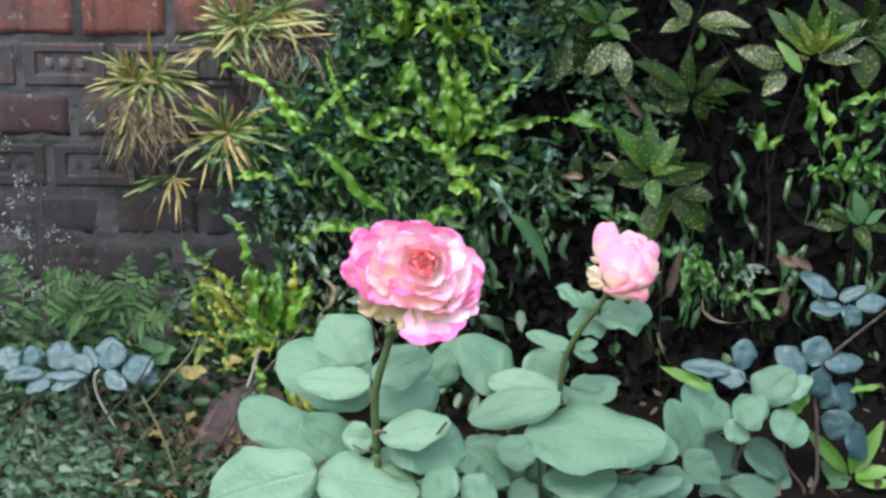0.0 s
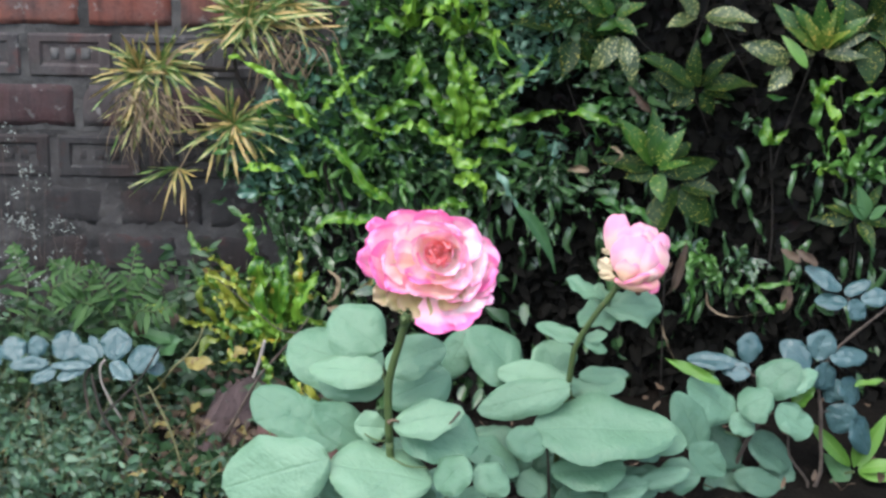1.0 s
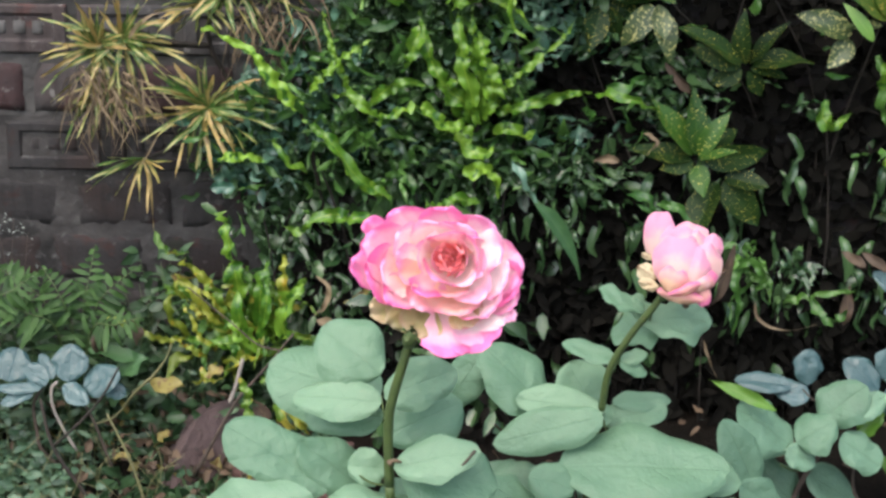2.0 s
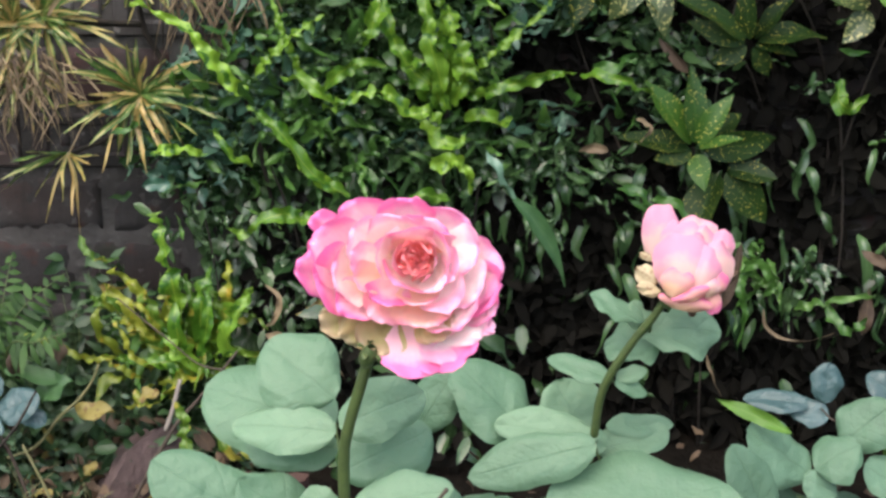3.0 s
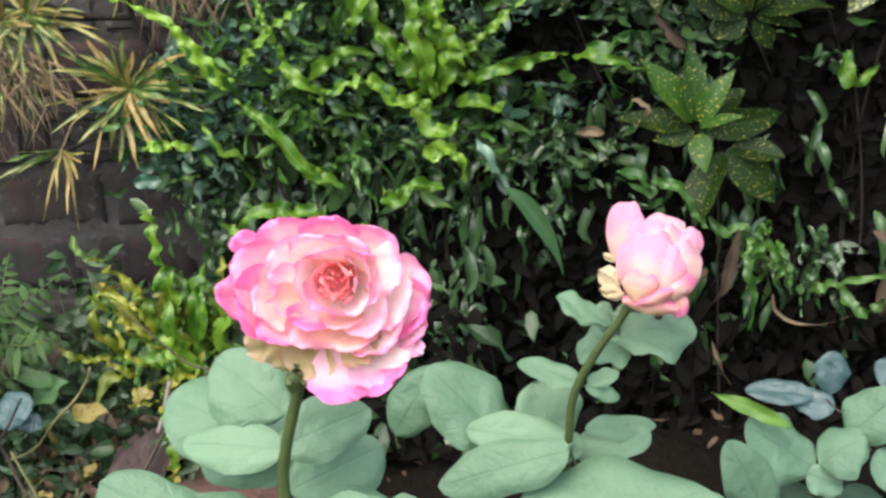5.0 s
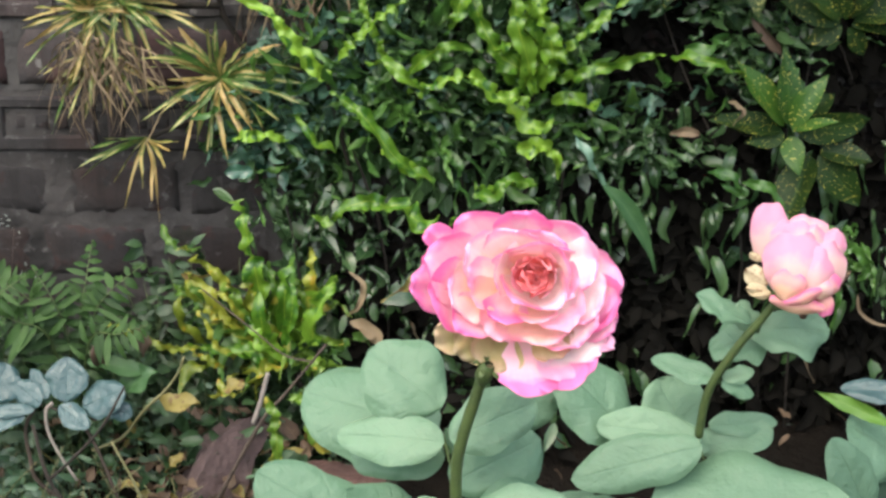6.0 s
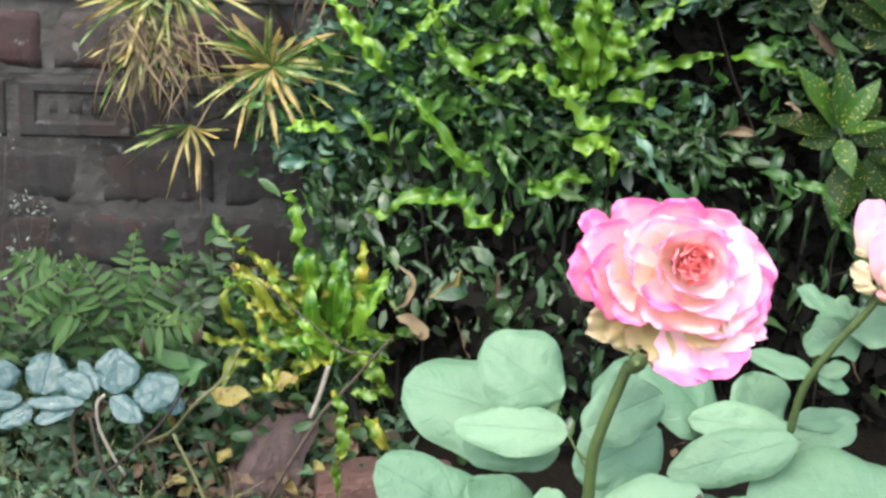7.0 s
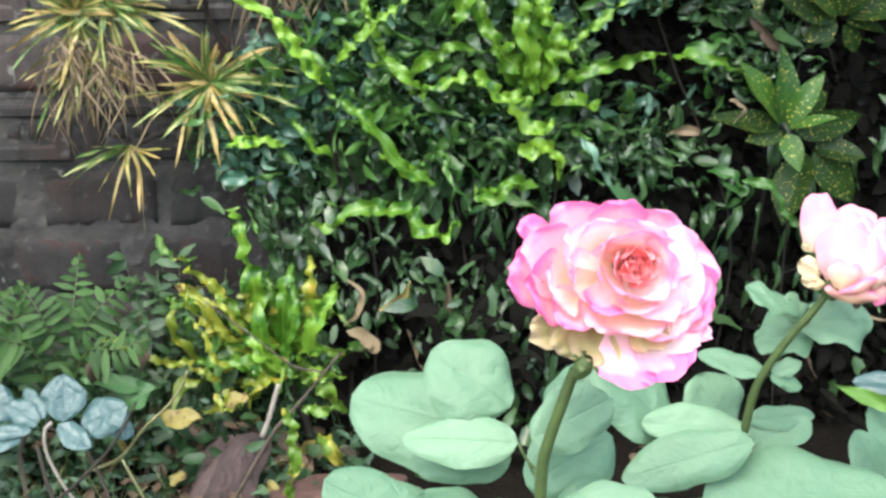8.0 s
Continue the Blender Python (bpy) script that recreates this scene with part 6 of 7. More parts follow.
curly_leaves(right, [
    (0.0200, [(0.532, 0.642, 0.523), (0.537, 0.634, 0.549), (0.552, 0.634, 0.566), (0.577, 0.642, 0.568)]),
    (0.0143, [(0.555, 0.642, 0.542), (0.551, 0.637, 0.526), (0.566, 0.632, 0.512), (0.562, 0.632, 0.491), (0.577, 0.637, 0.475), (0.588, 0.642, 0.437)]),
    (0.0118, [(0.545, 0.642, 0.421), (0.556, 0.634, 0.434), (0.572, 0.634, 0.423), (0.589, 0.642, 0.409)]),
    (0.0202, [(0.464, 0.642, 0.507), (0.459, 0.634, 0.487), (0.475, 0.634, 0.475), (0.497, 0.642, 0.490)]),
    (0.0125, [(0.587, 0.642, 0.538), (0.610, 0.634, 0.548), (0.631, 0.634, 0.550), (0.652, 0.642, 0.562)])], CURLY, 60)
curly_leaves(right, [
    (0.0143, [(0.600, 0.652, 0.424), (0.614, 0.644, 0.447), (0.633, 0.644, 0.463), (0.653, 0.652, 0.488)]),
    (0.0134, [(0.609, 0.652, 0.487), (0.627, 0.640, 0.506), (0.647, 0.652, 0.517)]),
    (0.0153, [(0.596, 0.652, 0.434), (0.606, 0.640, 0.411), (0.604, 0.652, 0.381)]),
    (0.0135, [(0.526, 0.652, 0.564), (0.538, 0.644, 0.536), (0.537, 0.644, 0.501), (0.550, 0.652, 0.467)]),
    (0.0127, [(0.632, 0.652, 0.408), (0.634, 0.640, 0.438), (0.655, 0.652, 0.442)])], HEDGE_FRESH, 61)
spotted_rosette(right, (0.516, 0.620, 0.583), [((0.481, 0.615, 0.640), 0.0181)], LIME, seed=64)
spotted_rosette(right, (0.623, 0.630, 0.354), [((0.606, 0.615, 0.408), 0.0236), ((0.648, 0.615, 0.382), 0.0186), ((0.593, 0.615, 0.381), 0.0169)], LIME_DIM, seed=65)
part("stem", tube([(0.607, 0.738, -0.010), (0.624, 0.735, 0.276), (0.573, 0.665, 0.405)], 0.0018, 0.0015, 12, 7, 0.08), BARK, right)
curly_tuft(right, (0.607, 0.648, 0.416), 9, 0.10, 0.9, 0.5, HEDGE_FRESH, seed=61, width=0.013)
curly_tuft(right, (0.610, 0.657, 0.514), 7, 0.10, 0.9, 0.3, HEDGE_FRESH, seed=62, width=0.013)

under = curly_plant("curly_croton", (0.305, 0.666, 0.000), "low croton with glossy green curled leaves in the shade")
curly_leaves(under, [
    (0.013, [(0.369, 0.612, 0.288), (0.354, 0.594, 0.275), (0.361, 0.594, 0.241), (0.356, 0.603, 0.197)]),
    (0.013, [(0.350, 0.612, 0.282), (0.372, 0.594, 0.301), (0.392, 0.594, 0.280), (0.381, 0.603, 0.257)]),
    (0.013, [(0.313, 0.630, 0.324), (0.331, 0.612, 0.310), (0.349, 0.612, 0.319), (0.361, 0.612, 0.308)]),
    (0.013, [(0.459, 0.612, 0.246), (0.469, 0.594, 0.225), (0.485, 0.594, 0.221), (0.505, 0.603, 0.231)])], HEDGE_FRESH, 70)
curly_leaves(under, [
    (0.013, [(0.423, 0.621, 0.237), (0.447, 0.612, 0.246), (0.478, 0.612, 0.252), (0.515, 0.612, 0.258)]),
    (0.013, [(0.211, 0.630, 0.380), (0.235, 0.612, 0.378), (0.248, 0.612, 0.358), (0.222, 0.612, 0.372)]),
    (0.013, [(0.249, 0.621, 0.370), (0.276, 0.603, 0.368), (0.297, 0.603, 0.335), (0.321, 0.603, 0.311)]),
    (0.013, [(0.180, 0.639, 0.520), (0.209, 0.621, 0.523), (0.227, 0.621, 0.535)])], HEDGE_FRESH, 71)
part("stem", tube([(0.305, 0.742, -0.010), (0.319, 0.740, 0.190), (0.377, 0.630, 0.272)], 0.0018, 0.0014, 12, 7, 0.08), BARK, under)
curly_tuft(under, (0.431, 0.621, 0.282), 6, 0.05, 0.9, 0.1, HEDGE, seed=73, width=0.010)
curly_tuft(under, (0.373, 0.621, 0.295), 5, 0.05, 0.9, 0.3, HEDGE_FRESH, seed=74, width=0.010)
curly_tuft(under, (0.376, 0.621, 0.279), 4, 0.05, 0.9, 0.4, HEDGE_FRESH, seed=71, width=0.011)

# gold-spotted crotons
gold = empty("spotted_croton", (0.302, 0.702, 0.000), "croton with dark green leaves dusted with gold spots", "croton", "spotted crotons")
part("stem", tube([(0.302, 0.735, -0.010), (0.300, 0.732, 0.233), (0.301, 0.660, 0.421)], 0.0024, 0.0024, 14, 7, 0.06), BARK, gold)
spotted_rosette(gold, (0.300, 0.639, 0.423), [
    ((0.244, 0.630, 0.506), 0.0359), ((0.296, 0.621, 0.517), 0.0306), ((0.325, 0.612, 0.491), 0.0270), ((0.306, 0.594, 0.390), 0.0269), ((0.335, 0.594, 0.458), 0.0163)], SPOTTED_BRIGHT, seed=2)
spotted_rosette(gold, (0.301, 0.643, 0.422), [
    ((0.393, 0.621, 0.437), 0.0376), ((0.217, 0.630, 0.445), 0.0321), ((0.345, 0.648, 0.475), 0.0356), ((0.254, 0.621, 0.418), 0.0268)], seed=22)
spotted_rosette(gold, (0.333, 0.648, 0.401), [((0.384, 0.621, 0.345), 0.0443), ((0.291, 0.603, 0.330), 0.0489), ((0.393, 0.630, 0.395), 0.0355)], seed=3)
spotted_tuft(gold, (0.358, 0.648, 0.545), 8, 0.085, SPOTTED, 5, 0.8)
gold2 = empty("spotted_croton", (0.462, 0.702, 0.000), "tall croton with yellow speckled leaves", "croton", "spotted crotons")
part("stem", tube([(0.462, 0.738, -0.010), (0.486, 0.735, 0.363), (0.529, 0.657, 0.605)], 0.0015, 0.0012, 14, 7, 0.06), BARK, gold2)
part("stem", tube([(0.462, 0.738, -0.010), (0.393, 0.738, 0.451), (0.254, 0.675, 0.634)], 0.0015, 0.0012, 14, 7, 0.06), BARK, gold2)
part("stem", tube([(0.462, 0.738, -0.010), (0.472, 0.738, 0.451), (0.380, 0.666, 0.660)], 0.0015, 0.0012, 14, 7, 0.06), BARK, gold2)
spotted_rosette(gold2, (0.538, 0.640, 0.609), [((0.466, 0.620, 0.677), 0.0279), ((0.496, 0.620, 0.684), 0.0262), ((0.524, 0.620, 0.692), 0.0278), ((0.558, 0.620, 0.689), 0.0278), ((0.587, 0.620, 0.671), 0.0246)], SPOTTED_BRIGHT, seed=8)
spotted_rosette(gold2, (0.538, 0.640, 0.609), [((0.485, 0.605, 0.650), 0.0180), ((0.511, 0.605, 0.662), 0.0179), ((0.538, 0.605, 0.666), 0.0179), ((0.555, 0.605, 0.653), 0.0163)], SPOTTED_YOUNG, seed=28)
spotted_rosette(gold2, (0.534, 0.645, 0.605), [((0.602, 0.630, 0.667), 0.0230), ((0.601, 0.630, 0.640), 0.0181), ((0.600, 0.630, 0.606), 0.0199), ((0.475, 0.630, 0.605), 0.0166)], SPOTTED_PALE, seed=7)
spotted_rosette(gold2, (0.496, 0.650, 0.586), [((0.429, 0.630, 0.627), 0.0364), ((0.461, 0.630, 0.554), 0.0300)], SPOTTED_PALE, seed=37)
spotted_rosette(gold2, (0.240, 0.648, 0.631), [((0.196, 0.621, 0.580), 0.0326), ((0.263, 0.612, 0.566), 0.0327), ((0.251, 0.621, 0.588), 0.0261)], SPOTTED_PALE, seed=9)
spotted_rosette(gold2, (0.227, 0.648, 0.655), [((0.179, 0.630, 0.683), 0.0263), ((0.259, 0.621, 0.637), 0.0223), ((0.210, 0.630, 0.691), 0.0197), ((0.265, 0.630, 0.683), 0.0197)], SPOTTED_BRIGHT, seed=10)
spotted_rosette(gold2, (0.355, 0.648, 0.659), [((0.431, 0.621, 0.668), 0.0329), ((0.414, 0.612, 0.655), 0.0197), ((0.306, 0.630, 0.647), 0.0262), ((0.320, 0.630, 0.691), 0.0263)], SPOTTED_PALE, seed=11)
spotted_tuft(gold2, (0.173, 0.675, 0.626), 9, 0.09, SPOTTED, 12)
spotted_tuft(gold2, (0.611, 0.657, 0.629), 9, 0.11, SPOTTED, 14)
spotted_tuft(gold2, (0.609, 0.639, 0.351), 7, 0.07, SPOTTED, 15, 0.9)

# ---- low plants, litter and small things ----
fern = empty("fern", (-0.530, 0.648, 0.000), "light green fern with narrow feathery fronds", "fern")
fern_frond(fern, [(-0.531, 0.648, 0.020), (-0.520, 0.594, 0.184), (-0.531, 0.576, 0.245), (-0.556, 0.594, 0.278)], 0.045, seed=1)
fern_frond(fern, [(-0.531, 0.648, 0.020), (-0.494, 0.594, 0.197), (-0.471, 0.585, 0.246), (-0.429, 0.612, 0.276)], 0.042, seed=2)
fern_frond(fern, [(-0.531, 0.648, 0.020), (-0.506, 0.594, 0.205), (-0.496, 0.594, 0.257), (-0.492, 0.630, 0.297)], 0.040, seed=3)
fern_frond(fern, [(-0.531, 0.648, 0.020), (-0.535, 0.576, 0.192), (-0.572, 0.558, 0.226), (-0.606, 0.558, 0.247)], 0.045, seed=4)
fern_frond(fern, [(-0.531, 0.648, 0.020), (-0.489, 0.558, 0.198), (-0.447, 0.522, 0.224), (-0.411, 0.522, 0.236)], 0.036, seed=5)
fern_frond(fern, [(-0.531, 0.648, 0.020), (-0.552, 0.612, 0.205), (-0.597, 0.612, 0.253), (-0.630, 0.630, 0.267)], 0.042, seed=6)
fern2 = empty("fern", (-0.694, 0.594, 0.000), "light green fern with narrow feathery fronds", "fern")
fern_frond(fern2, [(-0.695, 0.594, 0.020), (-0.622, 0.558, 0.222), (-0.586, 0.558, 0.257), (-0.555, 0.576, 0.276)], 0.04, seed=7)
fern_frond(fern2, [(-0.695, 0.594, 0.020), (-0.646, 0.558, 0.230), (-0.663, 0.576, 0.276), (-0.674, 0.594, 0.305)], 0.04, seed=8)


def weeds():
    """Low weeds over the soil: thin stalks set with small soft leaves, thicker away from the path of bare earth."""
    rnd = random.Random(91)
    bits = {"w": [], "s": [], "d": []}
    for i in range(2300):
        x, y = rnd.uniform(-1.2, -0.17), rnd.uniform(0.27, 0.75)
        bare = math.hypot((x + 0.31) / 0.19, (y - 0.45) / 0.20)
        if bare < 1 and rnd.random() > 0.12 or y > 0.63 and x > -0.32 and rnd.random() > 0.3:
            continue
        tall = rnd.uniform(0.02, 0.085) * (2.0 if y > 0.575 and x < -0.34 else 1.0)
        top = Vector((x + rnd.uniform(-0.03, 0.03), y + rnd.uniform(-0.03, 0.02), tall))
        root = Vector((x, y, -0.01))
        bits["s"].append(tube([root, root.lerp(top, 0.5) + Vector((0.004, 0, 0.006)), top], 0.0009, 0.0005, 3, 3))
        for k in range(rnd.randint(4, 8)):
            p = root.lerp(top, rnd.uniform(0.35, 1.0))
            a = rnd.uniform(0, 6.28)
            d = (math.cos(a), math.sin(a), rnd.uniform(-0.1, 0.7))
            length = rnd.uniform(0.005, 0.013) if rnd.random() < 0.5 else rnd.uniform(0.012, 0.026)
            bits["w"].append(random_leaf(rnd, p, length, length * rnd.uniform(0.28, 0.7), oval if rnd.random() < 0.5 else lance, d, n=3, small=True, turn=1.6))
    for i in range(520):
        x = rnd.uniform(-1.1, -0.27)
        root = Vector((x, rnd.uniform(0.65, 0.74), -0.01))
        tall = rnd.uniform(0.10, 0.27) * (0.75 + 0.5 * noise.noise((x * 9, 3.0, 1.0))) * (1.2 if x > -0.5 else 1.0)
        top = root + Vector((rnd.uniform(-0.05, 0.05), rnd.uniform(-0.06, 0.0), tall))
        bits["s"].append(tube([root, root.lerp(top, 0.5) + Vector((0.006, 0, 0.006)), top], 0.0009, 0.0005, 4, 3))
        for k in range(rnd.randint(8, 14)):
            length = rnd.uniform(0.012, 0.032)
            bits["d"].append(random_leaf(rnd, root.lerp(top, rnd.uniform(0.3, 1.05)), length, length * rnd.uniform(0.28, 0.55), lance, (rnd.uniform(-1, 1), rnd.uniform(-0.8, 0.0), rnd.uniform(-0.3, 0.7)), n=4, small=True, turn=1.6))
    dry = []
    for i in range(110):
        x, y = rnd.uniform(-1.0, -0.32), rnd.uniform(0.30, 0.62)
        root = Vector((x, y, -0.01))
        top = root + Vector((rnd.uniform(-0.10, 0.10), rnd.uniform(-0.05, 0.05), rnd.uniform(0.05, 0.13)))
        dry.append(tube([root, root.lerp(top, 0.5) + Vector((rnd.uniform(-0.02, 0.02), 0, 0.015)), top], 0.0008, 0.0005, 6, 4))
    body = empty("weeds", (-0.7, 0.5, 0.0), "low tangled green weeds covering the soil", "weeds")
    tagged(body, kind="stuff")
    tagged(part("leaves", joined(bits["w"]), WEED, body), kind="stuff")
    tagged(part("leaves", joined(bits["d"]), WEED_DARK, body, "darker narrow leaves near the wall"), kind="stuff")
    tagged(part("stalks", joined(bits["s"]), STEM, body), kind="stuff")
    tagged(part("dry_stalks", joined(dry), VINE, body, "thin dry olive stalks"), kind="stuff")


weeds()


def litter():
    """Dry leaves strewn over the soil."""
    rnd = random.Random(17)
    brown, yellow = [], []
    for i in range(1100):
        x, y = rnd.uniform(-1.0, 0.85), rnd.uniform(0.13, 0.74)
        if x > -0.18 and rnd.random() > 0.25:
            continue
        length = rnd.uniform(0.008, 0.026)
        m = Matrix.Translation((x, y, 0.012 + 0.03 * max(0, min(1, (y - 0.25) / 0.5)) + rnd.uniform(0, 0.02))) @ Euler((rnd.uniform(-0.6, 0.6), rnd.uniform(-0.6, 0.6), rnd.uniform(0, 6.28))).to_matrix().to_4x4()
        data = placed(blade(length, length * rnd.uniform(0.35, 0.6), lance, 5, 2, rnd.uniform(-0.8, 0.8), rnd.uniform(0.1, 0.6), 0.12, 1.5, rnd.uniform(-1, 1), 0.05, i), m)
        (yellow if rnd.random() < 0.16 and x < -0.1 else brown).append(data)
    for i in range(70):
        x, y = rnd.gauss(-0.34, 0.075), rnd.uniform(0.43, 0.61)
        length = rnd.uniform(0.014, 0.034)
        m = Matrix.Translation((x, y, 0.022 + 0.05 * max(0, min(1, (y - 0.25) / 0.5)) + rnd.uniform(0, 0.03))) @ Euler((rnd.uniform(-0.3, 0.9), rnd.uniform(-0.6, 0.6), rnd.uniform(0, 6.28))).to_matrix().to_4x4()
        data = placed(blade(length, length * rnd.uniform(0.35, 0.6), lance, 6, 2, rnd.uniform(-0.8, 0.8), rnd.uniform(0.1, 0.7), 0.16, 1.5, rnd.uniform(-1.4, 1.4), 0.08, 5000 + i), m)
        (yellow if rnd.random() < 0.14 else brown).append(data)
    green = []
    for i in range(900):
        x, y = rnd.gauss(-0.35, 0.07), rnd.uniform(0.34, 0.66)
        length = rnd.uniform(0.014, 0.040)
        p = Vector((x, y, 0.02 + rnd.uniform(0, 0.16 if y > 0.5 else 0.03) * rnd.random()))
        leaf = random_leaf(rnd, p, length, length * rnd.uniform(0.25, 0.55), lance, (rnd.uniform(-1, 1), -0.5, rnd.uniform(-0.4, 0.7)), n=5, small=True, turn=2.0, wave=0.2)
        (yellow if rnd.random() < 0.06 else brown if rnd.random() < 0.15 else green).append(leaf)
    body = empty("leaf_litter", (0, 0.5, 0.0), "dry brown and yellow fallen leaves on soil", "leaves")
    tagged(body, kind="stuff")
    tagged(part("brown_leaves", joined(brown), DRY, body), kind="stuff")
    tagged(part("yellow_leaves", joined(yellow), DRY_YELLOW, body), kind="stuff")
    tagged(part("green_leaves", joined(green), WEED_DARK, body, "dropped green leaves"), kind="stuff")


litter()


def loose_leaf(name, base, tip, width, material, label, shape=lance, bend=0.4, fold=0.3, twist=0.4, seed=1, category="leaf"):
    ob = part(name, placed(blade((Vector(tip) - Vector(base)).length * 1.05, width, shape, 12, 3, bend, fold, 0.2, 1.7, twist, 0.06, seed), turned(base, tip, face_near(random.Random(seed), 0.3))), material)
    return tagged(ob, label, category)


loose_leaf("dry_leaf", (0.197, 0.621, 0.425), (0.166, 0.612, 0.441), 0.011, SPIKY_DRY, "curled cream dry leaf caught in the hedge", seed=2, bend=1.0, fold=0.9, twist=1.0)
loose_leaf("dry_leaf", (0.288, 0.648, 0.511), (0.260, 0.639, 0.552), 0.014, DRY, "brown withered leaf hanging in the croton", seed=3, fold=0.9, twist=1.2)
loose_leaf("dry_leaf", (0.513, 0.558, 0.308), (0.485, 0.567, 0.328), 0.014, DRY, "reddish withered leaf on a twig", seed=4)
loose_leaf("dry_leaf", (0.503, 0.612, 0.208), (0.509, 0.603, 0.263), 0.016, DRY, "orange-brown dried flower head", seed=5)
loose_leaf("dry_leaf", (-0.428, 0.540, 0.227), (-0.419, 0.522, 0.198), 0.02, DRY, "brown dead leaf hanging among the ferns", seed=6)
tagged(part("hanging_leaf", ribbon([(0.088, 0.580, 0.380), (0.112, 0.580, 0.356), (0.134, 0.580, 0.321), (0.149, 0.580, 0.276)], 0.018, (0.3, -0.9, 0.3), 30, 0.08, 0.10, 1.5, lance, 0.5, 7, 0.3), LIME_DIM), "long bluish green pointed hanging leaf", "leaf")
tagged(part("hanging_leaf", ribbon([(0.058, 0.600, 0.432), (0.070, 0.590, 0.410), (0.080, 0.588, 0.392), (0.096, 0.585, 0.372)], 0.014, (0.2, -0.9, 0.4), 26, 0.35, 0.22, 2.2, lance, 0.4, 8, 0.5), HEDGE_BLUE), "twisted bluish green leaf hanging from the hedge", "leaf")
loose_leaf("curled_leaf", (0.044, 0.540, 0.234), (0.093, 0.513, 0.210), 0.020, WEED_DARK, "curled dark green leaf low before the hedge", bend=0.5, fold=0.8, twist=0.8, seed=15)
loose_leaf("oval_leaf", (-0.304, 0.630, 0.380), (-0.334, 0.621, 0.382), 0.018, HEDGE_BLUE, "small oval pale green leaf", shape=oval, seed=9, bend=0.1)
loose_leaf("fallen_leaf", (-0.407, 0.522, 0.139), (-0.368, 0.495, 0.159), 0.024, DRY_YELLOW, "pale yellow fallen leaf on the weeds", shape=oval, seed=12)
loose_leaf("fallen_leaf", (-0.396, 0.504, 0.072), (-0.382, 0.504, 0.086), 0.013, DRY_YELLOW, "small yellow fallen leaf", shape=oval, seed=13)
loose_leaf("fallen_leaf", (-0.333, 0.522, 0.157), (-0.314, 0.513, 0.171), 0.018, DRY_YELLOW, "yellow mottled leaf near the soil", shape=oval, seed=14)
loose_leaf("broad_leaf", (-0.489, 0.540, 0.183), (-0.413, 0.513, 0.192), 0.022, LIME_DIM, "broad pale green leaf lying over the weeds", bend=0.5, fold=0.3, twist=0.3, seed=34)
loose_leaf("broad_leaf", (-0.447, 0.531, 0.152), (-0.416, 0.513, 0.185), 0.030, LIME_DIM, "broad green leaf low in the weeds", shape=oval, bend=0.4, fold=0.3, twist=0.3, seed=35)
loose_leaf("dry_leaf", (-0.476, 0.531, 0.208), (-0.470, 0.522, 0.174), 0.016, DRY, "reddish brown dead leaf among the weeds", bend=0.6, fold=0.8, twist=0.8, seed=36)

def dry_curl(points, width, material, label, seed):
    """A narrow withered leaf that hangs curled along a line."""
    ob = part("dry_leaf", ribbon(points, width, face_near(random.Random(seed), 0.5), 22, 0.25, 0.18, 2.2, lance, 0.6, seed, 0.4), material)
    tagged(ob, label, "leaf")


dry_curl([(-0.198, 0.620, 0.263), (-0.182, 0.620, 0.244), (-0.184, 0.620, 0.225), (-0.200, 0.620, 0.206)], 0.0096, SPIKY_DRY, "pale curled dry leaf hanging under the hedge", 1)
dry_curl([(-0.162, 0.620, 0.225), (-0.144, 0.620, 0.229), (-0.132, 0.620, 0.243), (-0.126, 0.620, 0.259)], 0.0103, DRY_YELLOW, "yellowed curled leaf hanging under the hedge", 2)
dry_curl([(-0.198, 0.620, 0.201), (-0.182, 0.620, 0.193), (-0.168, 0.620, 0.180), (-0.183, 0.620, 0.175)], 0.0168, SPIKY_DRY, "crumpled straw-coloured leaf in the hedge", 3)
dry_curl([(-0.378, 0.600, 0.248), (-0.359, 0.600, 0.239), (-0.334, 0.600, 0.244), (-0.318, 0.600, 0.234)], 0.0076, SPIKY_DRY, "curled brown dry leaf in the mottled croton", 4)
dry_curl([(-0.388, 0.600, 0.266), (-0.372, 0.600, 0.260), (-0.347, 0.600, 0.267)], 0.0101, DRY_YELLOW, "crumpled pale leaf in the mottled croton", 5)
dry_curl([(-0.128, 0.640, 0.194), (-0.121, 0.640, 0.173), (-0.115, 0.640, 0.152), (-0.106, 0.640, 0.138)], 0.0079, SPIKY_DRY, "dry hanging stalk under the hedge", 6)
dry_curl([(-0.078, 0.660, 0.244), (-0.079, 0.660, 0.209), (-0.086, 0.660, 0.187), (-0.087, 0.660, 0.158)], 0.0079, DRY, "thin withered leaf hanging under the hedge", 7)
dry_curl([(0.335, 0.500, 0.354), (0.331, 0.500, 0.325), (0.321, 0.500, 0.293), (0.302, 0.500, 0.262)], 0.0133, DRY, "long dry brown leaf hanging behind the rose", 8)
dry_curl([(0.379, 0.580, 0.251), (0.383, 0.580, 0.230), (0.404, 0.580, 0.214), (0.430, 0.580, 0.212), (0.462, 0.580, 0.221)], 0.0052, SPIKY_DRY, "pale curled dry stalk in the hedge", 9)
dry_curl([(0.311, 0.550, 0.208), (0.318, 0.550, 0.181), (0.331, 0.550, 0.155)], 0.0051, SPIKY_DRY, "pale thin hanging stalk in the hedge", 10)
dry_curl([(0.228, 0.620, 0.464), (0.244, 0.620, 0.453), (0.234, 0.620, 0.437)], 0.0088, SPIKY_DRY, "cream torn leaf scrap in the hedge", 11)

